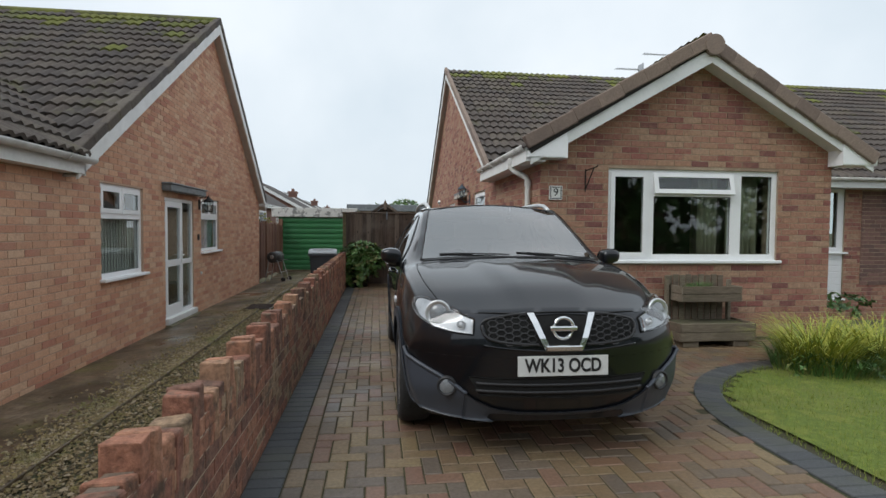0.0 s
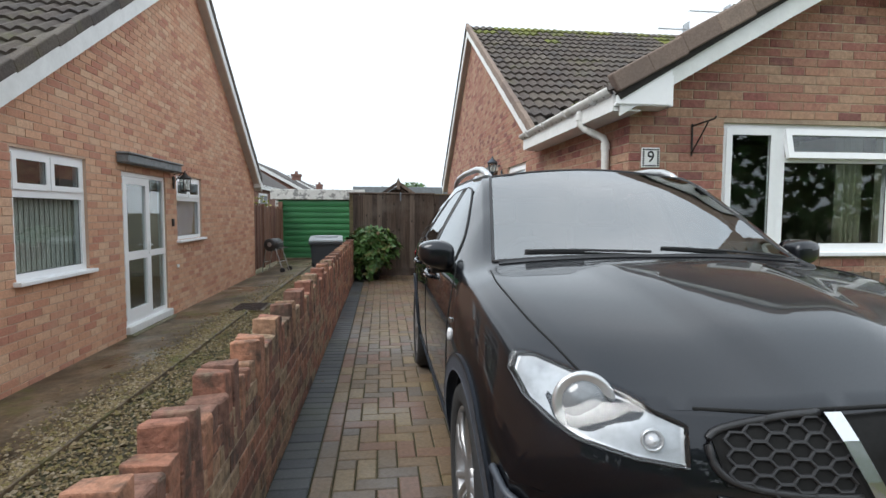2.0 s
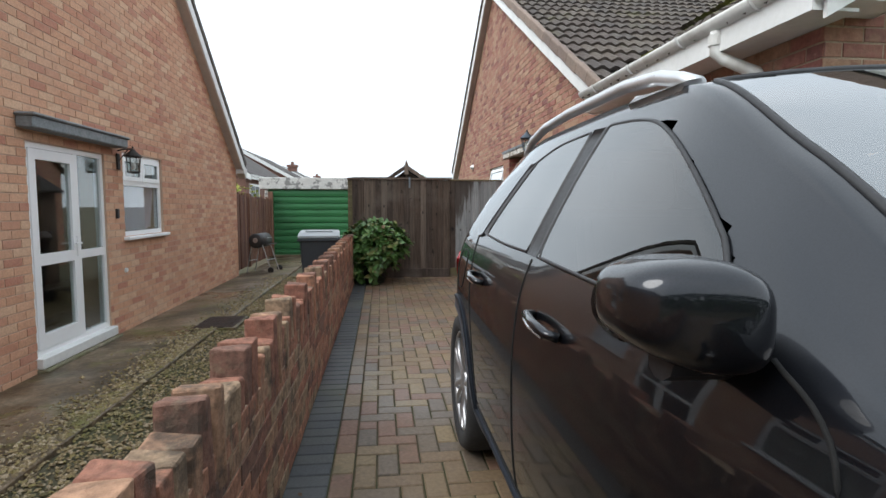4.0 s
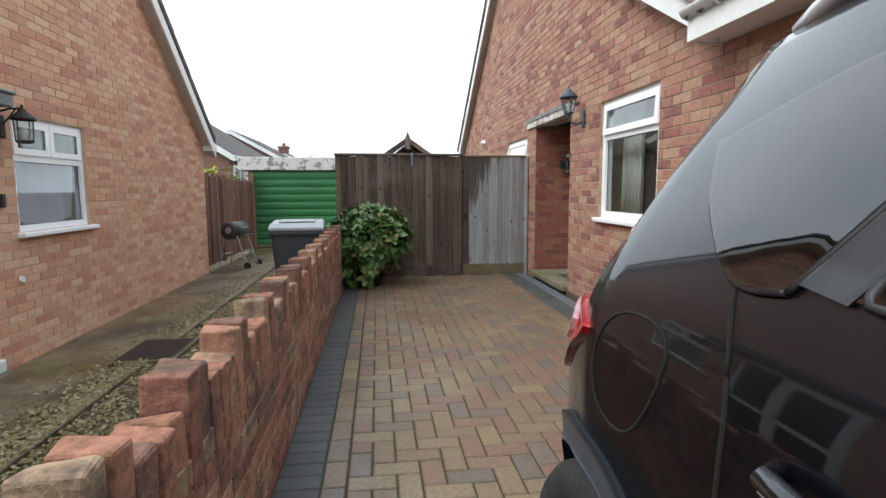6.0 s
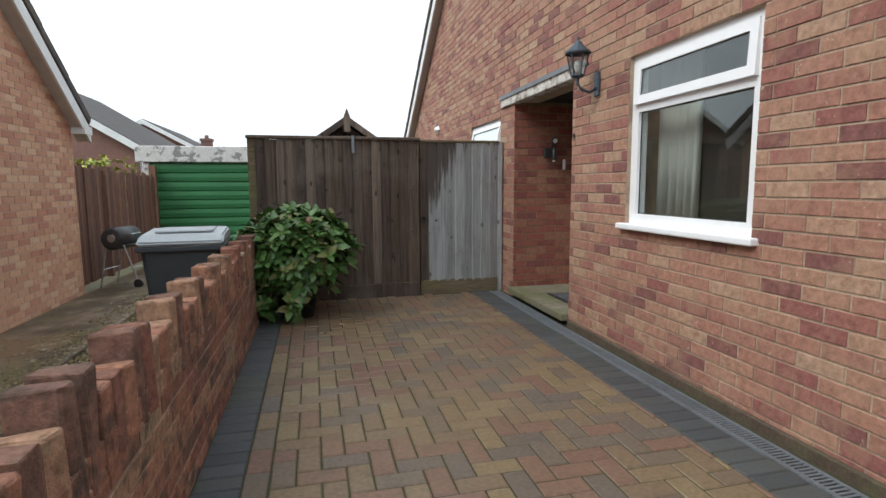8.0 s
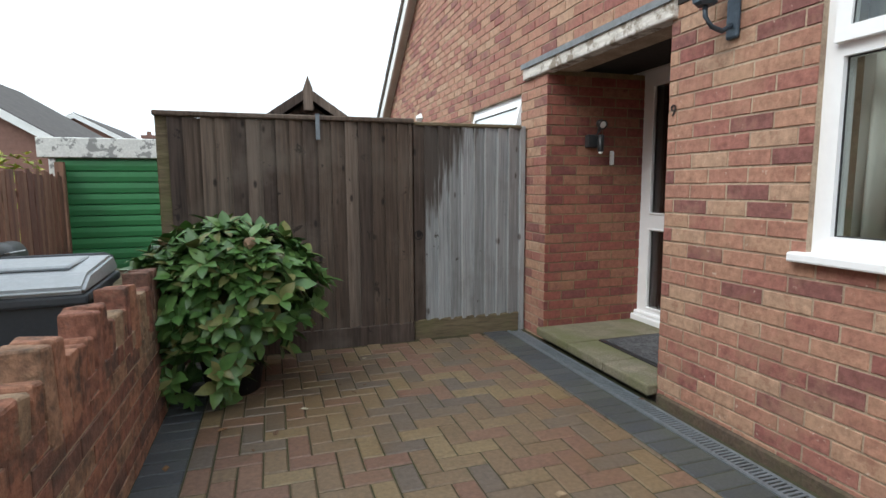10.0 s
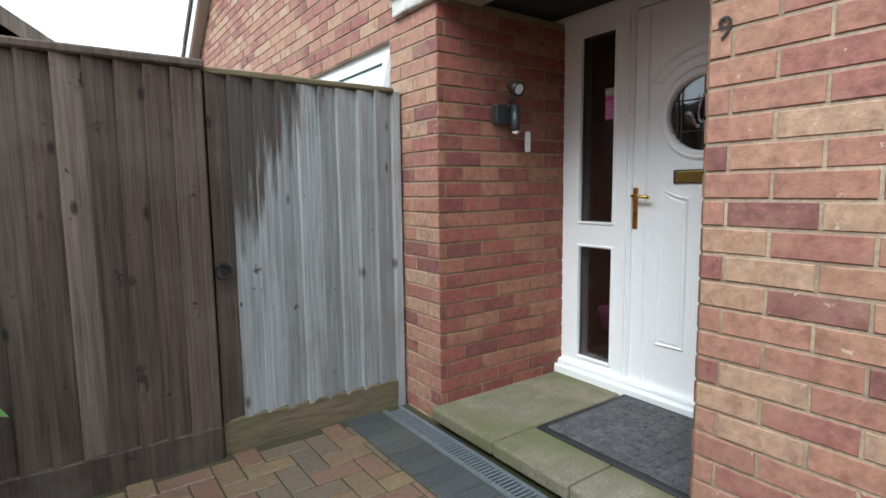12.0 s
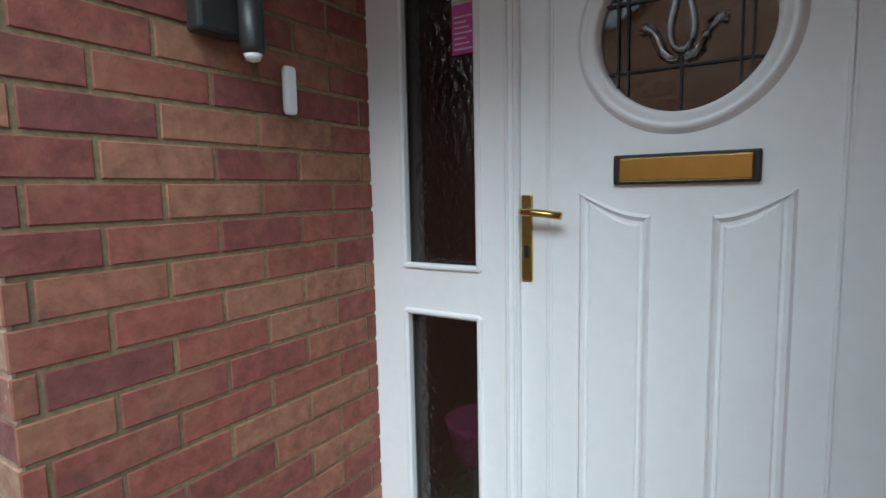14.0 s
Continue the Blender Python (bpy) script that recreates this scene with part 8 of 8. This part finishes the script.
part("dashboard", boxes((-0.70, 0.70, 1.22, 1.72, 0.72, 1.0), bev=0.05, seg=3), M_seat, car)
for x in (-0.36, 0.36):
    st = part("seat", boxes((x - 0.25, x + 0.25, 1.98, 2.48, 0.45, 0.66), bev=0.06, seg=3), M_seat, car)
    part("backrest", box(bmesh.new(), -0.24, 0.24, -0.07, 0.07, 0, 0.62, bev=0.06, m=pose(x, 2.50, 0.60, -14), seg=3), M_seat, st)
    part("headrest", box(bmesh.new(), -0.13, 0.13, -0.05, 0.05, 0, 0.18, bev=0.045, m=pose(x, 2.67, 1.21, -10), seg=3), M_seat, st)
rs_ = part("rear_bench", boxes((-0.64, 0.64, 2.90, 3.35, 0.45, 0.68), bev=0.06, seg=3), M_seat, car)
part("backrest", box(bmesh.new(), -0.64, 0.64, -0.08, 0.08, 0, 0.60, bev=0.06, m=pose(0, 3.42, 0.62, -14), seg=3), M_seat, rs_)
sw = part("steering_wheel", tube(bmesh.new(), [(-0.36 + 0.185 * math.cos(a), 1.80 + 0.07 * math.sin(a), 0.98 + 0.17 * math.sin(a)) for a in [2 * math.pi * k / 32 for k in range(33)]], 0.015, 10), M_seat, car)
part("hub", boxes((-0.42, -0.30, 1.77, 1.83, 0.93, 1.03), (-0.53, -0.19, 1.79, 1.81, 0.965, 0.995), bev=0.008), M_seat, sw)
part("rear_view_mirror", boxes((-0.11, 0.11, 1.86, 1.89, 1.37, 1.43), bev=0.012), M_black, car)

# wheels
bm = lathe(bmesh.new(), [(0.245, -0.09), (0.27, -0.105), (0.318, -0.105), (0.336, -0.085), (0.343, -0.04), (0.343, 0.04), (0.336, 0.085), (0.318, 0.105), (0.27, 0.105), (0.245, 0.09), (0.245, -0.09)], 48)
tyre_me = bpy.data.meshes.new("tyre")
bm.to_mesh(tyre_me)
bm.free()
tyre_me.materials.append(M_tyre)
tyre_me.polygons.foreach_set("use_smooth", [True] * len(tyre_me.polygons))
bm = lathe(bmesh.new(), [(0.246, 0.092), (0.24, 0.095), (0.232, 0.085), (0.225, 0.03), (0.22, -0.09)], 48)
for k in range(10):
    a = 2 * math.pi * k / 10 + (0.12 if k % 2 else -0.12)
    p0, p1 = Vector((0.05 * math.cos(a), 0.05 * math.sin(a), 0.07)), Vector((0.235 * math.cos(a), 0.235 * math.sin(a), 0.082))
    tube(bm, [p0, p0.lerp(p1, 0.5) + Vector((0, 0, 0.008)), p1], 0.016, 8)
lathe(bm, [(0.07, 0.05), (0.068, 0.08), (0.045, 0.088), (0.0001, 0.09)], 24)
rim_me = bpy.data.meshes.new("rim")
bm.to_mesh(rim_me)
bm.free()
rim_me.materials.append(M_alloy)
rim_me.polygons.foreach_set("use_smooth", [True] * len(rim_me.polygons))
disc_me = bpy.data.meshes.new("brake_disc")
bm = lathe(bmesh.new(), [(0.0001, 0.0), (0.15, 0.0), (0.15, -0.03), (0.224, -0.03)], 40)
bm.to_mesh(disc_me)
bm.free()
disc_me.materials.append(M_iron)
for x, y in WHEELS:
    wh = put("wheel", tyre_me, car, pose(x, y, 0.343, 0, 90 if x > 0 else -90, 0) , "")
    wh.name = "wheel"
    put("rim", rim_me, wh)
    put("brake_disc", disc_me, wh)

# ---- numbers on the house ----
lettering("9", 0.13, pose(0, -0.0145, 0.002, 90), M_ink, pq, "number", None, 0.001)
nine = empty("house_number", pose(XW - 0.009, 11.20, 1.575, 0, 0, -90), "small weathered metal number 9 on the brick pier", "house number")
lettering("9", 0.085, pose(0, -0.001, 0, 90), M_iron, nine, "digit")

# ---- block paving, gravel, lawn: many small pieces, last ----
def block(verts, faces, x0, x1, y0, y1, z, ch=0.005, rnd=random):
    n = len(verts)
    tx, ty = rnd.uniform(-0.012, 0.012), rnd.uniform(-0.012, 0.012)
    cx, cy = (x0 + x1) / 2, (y0 + y1) / 2
    for ins, dz in ((ch, 0), (0, -ch), (0, -0.02)):
        for x, y in ((x0 + ins, y0 + ins), (x1 - ins, y0 + ins), (x1 - ins, y1 - ins), (x0 + ins, y1 - ins)):
            verts.append((x, y, z + dz + tx * (x - cx) + ty * (y - cy)))
    faces.append((n, n + 1, n + 2, n + 3))
    for o in (0, 4):
        for i in range(4):
            faces.append((n + o + i, n + o + 4 + i, n + o + 4 + (i + 1) % 4, n + o + (i + 1) % 4))


rnd = random.Random(21)
B, G = 0.104, 0.0035
flat_h = piece_mesh("paving_block", 2 * B - 2 * G, B - 2 * G, 0.02, 0.005, M_pave)
flat_v = piece_mesh("paving_block", B - 2 * G, 2 * B - 2 * G, 0.02, 0.005, M_pave)
verts, faces, made = [], [], 0


def in_drive(x, y):
    if y > 12.84 or y < -3.5:
        return False
    if x < -0.362:
        return False
    if y > 6.05:
        return x < 1.54
    if x > 9.0 or (x > 1.6 and y > 5.95):
        return False
    return not lawn_edge(x, y, 1.78)


for i in range(-10, 95):
    for j in range(-40, 130):
        d = (i - j) % 4
        x, y = -0.362 + i * B, j * B
        if d == 0:
            x1, y1 = x + 2 * B, y + B
        elif d == 3:
            x1, y1 = x + B, y + 2 * B
        else:
            continue
        cx, cy = (x + x1) / 2, (y + y1) / 2
        lo, hi = -0.362, (1.54 if cy > 6.05 else 99)
        xa, xb = max(x, lo), min(x1, hi)
        if xb - xa < 0.03 or not in_drive((xa + xb) / 2, cy):
            continue
        z = rnd.uniform(-0.0012, 0.0012)
        if 7.6 < cy < 10.9 and xb - xa > x1 - x - 0.001 and made < 290:
            put("paving_block", flat_h if d == 0 else flat_v, drive, pose(cx, cy, -0.02 + z, -90 + rnd.uniform(-0.4, 0.4), rnd.uniform(-0.4, 0.4), rnd.uniform(-0.4, 0.4)))
            made += 1
        else:
            block(verts, faces, xa + G, xb - G, y + G, min(y1, 12.85) - G, z, rnd=rnd)
# the stretcher row beside the grey border
y = -3.5
while y < 12.84:
    block(verts, faces, -0.467 + G, -0.363 - G, y + G, min(y + 0.208, 12.85) - G, rnd.uniform(-0.001, 0.001), rnd=rnd)
    y += 0.208
tagged(put("paving_blocks", make_mesh("paving_blocks", verts, faces, M_pave), drive), kind="stuff")
# grey borders: laid across along the low wall, along the drain, and round the lawn
verts, faces = [], []
y = -3.5
while y < 12.84:
    block(verts, faces, -0.658 + G, -0.467 - G, y + G, y + B - G, rnd.uniform(-0.001, 0.001), rnd=rnd)
    if y > 6.05:
        block(verts, faces, 1.54 + G, 1.748 - G, y + G, y + B - G, rnd.uniform(-0.001, 0.001), rnd=rnd)
    y += B
tagged(put("border_blocks", make_mesh("border_blocks", verts, faces, M_pave_grey), drive, label="dark grey border blocks"), kind="stuff")
kerb = tagged(empty("lawn_edging", pose(0, 0, 0), "dark grey paving blocks edging the curved lawn", "edging"), kind="structure")
kerb_me = piece_mesh("edging_block", 0.104 - 2 * G, 0.215, 0.03, 0.005, M_pave_grey)
cx, cy, rk = 4.15, 3.15, 1.68
for i in range(50):
    put("edging_block", kerb_me, kerb, pose(cx - rk, cy - 0.05 - i * 0.104, -0.022, -90, 0, 90))
na = 26
for i in range(na):
    a = math.pi - (i + 0.5) * (math.pi / 2) / na
    put("edging_block", kerb_me, kerb, pose(cx + rk * math.cos(a), cy + rk * math.sin(a), -0.022, -90, 0, math.degrees(a) - 90))
for i in range(40):
    put("edging_block", kerb_me, kerb, pose(cx + 0.05 + i * 0.104, cy + rk, -0.022, -90, 0, 0))

# lawn: a low mound of turf with blades on it
M_turf = surface("turf", [(0.14, 0.18, 0.025), (0.10, 0.14, 0.02), (0.18, 0.20, 0.035)], 0.95, 30, 0.3, 1.5, (0.16, 0.15, 0.05), 0.4)
M_blade = surface("grass_blade", [(0.17, 0.23, 0.03), (0.21, 0.27, 0.04), (0.14, 0.20, 0.03), (0.26, 0.28, 0.06)], 0.7, 30, 0.2, 1.2, (0.20, 0.20, 0.06), 0.4, bump=0.0, pieces=True)
v, f = [], []
xs, ys = [2.55 + 0.12 * i for i in range(55)], [-2.5 + 0.12 * j for j in range(61)]
grid = {}
for x in xs:
    for y in ys:
        if lawn_edge(x, y, 1.60):
            grid[(x, y)] = len(v)
            v.append((x, y, 0.0 + 0.012 * noise.noise((x * 1.5, y * 1.5, 0)) + 0.012))
for a, b in zip(xs, xs[1:]):
    for c, d in zip(ys, ys[1:]):
        q = [(a, c), (b, c), (b, d), (a, d)]
        if all(p in grid for p in q):
            f.append([grid[p] for p in q])
lawn = tagged(new("lawn", make_mesh("lawn", v, f, M_turf)), "short damp mossy green lawn with a curved edge", "lawn", kind="structure")
gv, gf = [], []
rs = np.random.RandomState(5)
while len(gf) < 30000:
    x, y = rs.uniform(2.52, 6.5), rs.uniform(0.5, 4.75)
    if not lawn_edge(x, y, 1.59):
        continue
    a, hgt, ln = rs.uniform(0, 6.283), rs.uniform(0.018, 0.045), rs.uniform(0.0, 0.03)
    b = rs.uniform(0, 6.283)
    w = 0.0022
    n = len(gv)
    gv += [(x - w * math.cos(a), y - w * math.sin(a), 0.005), (x + w * math.cos(a), y + w * math.sin(a), 0.005), (x + ln * math.cos(b), y + ln * math.sin(b), 0.01 + hgt)]
    gf.append((n, n + 1, n + 2))
tagged(put("grass", make_mesh("grass", gv, gf, M_blade), lawn), kind="stuff")

# gravel strip
gv, gf = [], []
oct_f = [(0, 2, 4), (2, 1, 4), (1, 3, 4), (3, 0, 4), (0, 3, 5), (3, 1, 5), (1, 2, 5), (2, 0, 5)]
for k in range(42000):
    x, y = rs.uniform(-2.08, -0.78), 3.0 + 11.5 * rs.uniform(0, 1) ** 1.2
    stray = k % 4 == 0 and y < 9.7 or k % 12 == 0
    if stray:
        x = -2.08 - abs(rs.normal(0, 0.17))
    s = rs.uniform(0.007, 0.017) * (1.7 if rs.uniform() < 0.03 else 1)
    a = rs.uniform(0, 6.283)
    c, d = math.cos(a), math.sin(a)
    n = len(gv)
    z = LOW + 0.008 + s * 0.3 if stray else LOW - 0.028 + s * 0.35 + rs.uniform(0, 0.016)
    for px, py, pz in ((-1.2, 0, 0.1), (1.2, 0, -0.1), (0, -0.8, 0.05), (0, 0.8, 0), (0.2, 0.1, 0.62), (0, 0, -0.6)):
        px, py = px * rs.uniform(0.7, 1.2), py * rs.uniform(0.7, 1.2)
        gv.append((x + s * (c * px - d * py), y + s * (d * px + c * py), z + s * pz))
    gf += [tuple(n + i for i in t) for t in oct_f]
tagged(put("gravel_stones", make_mesh("gravel_stones", gv, gf, M_gravel), bed), kind="stuff")
# a few fallen leaves and bits on the drive
M_leaf_dry = surface("fallen_leaf", [(0.20, 0.11, 0.05), (0.28, 0.20, 0.12), (0.12, 0.07, 0.04), (0.42, 0.38, 0.28)], 0.8, 60, 0.3, 4, (0.15, 0.1, 0.05), 0.4, pieces=True, bump=0.1)
leaf_me = make_mesh("fallen_leaf", [(0, -0.5, 0.02), (0.28, -0.1, 0.10), (0.2, 0.3, 0.05), (0, 0.5, 0.12), (-0.22, 0.28, 0.03), (-0.28, -0.12, 0.14), (0, 0, 0.0)], [(0, 1, 6), (1, 2, 6), (2, 3, 6), (3, 4, 6), (4, 5, 6), (5, 0, 6)], M_leaf_dry)
spots = [(0.28, 12.05), (0.42, 12.0), (0.34, 11.9), (0.05, 11.75), (-0.1, 11.5), (-0.35, 11.62), (-0.2, 11.35), (0.12, 11.95), (1.86, 11.28), (1.5, 11.9), (-0.55, 11.3), (-0.5, 7.1), (-0.6, 8.4), (0.95, 10.6), (-0.58, 5.9), (-0.3, 10.9), (0.2, 12.3), (0.5, 12.5)]
for i, (x, y) in enumerate(spots):
    ob = new("fallen_leaf", leaf_me)
    s = rnd.uniform(0.025, 0.06)
    ob.matrix_basis = pose(x, y, 0.003, rnd.uniform(-10, 10), rnd.uniform(-10, 10), rnd.uniform(0, 360)) @ Matrix.Diagonal((s, s, s, 1))
    tagged(ob, "small dry brown leaf fallen on the paving", "leaf", "fallen leaves")
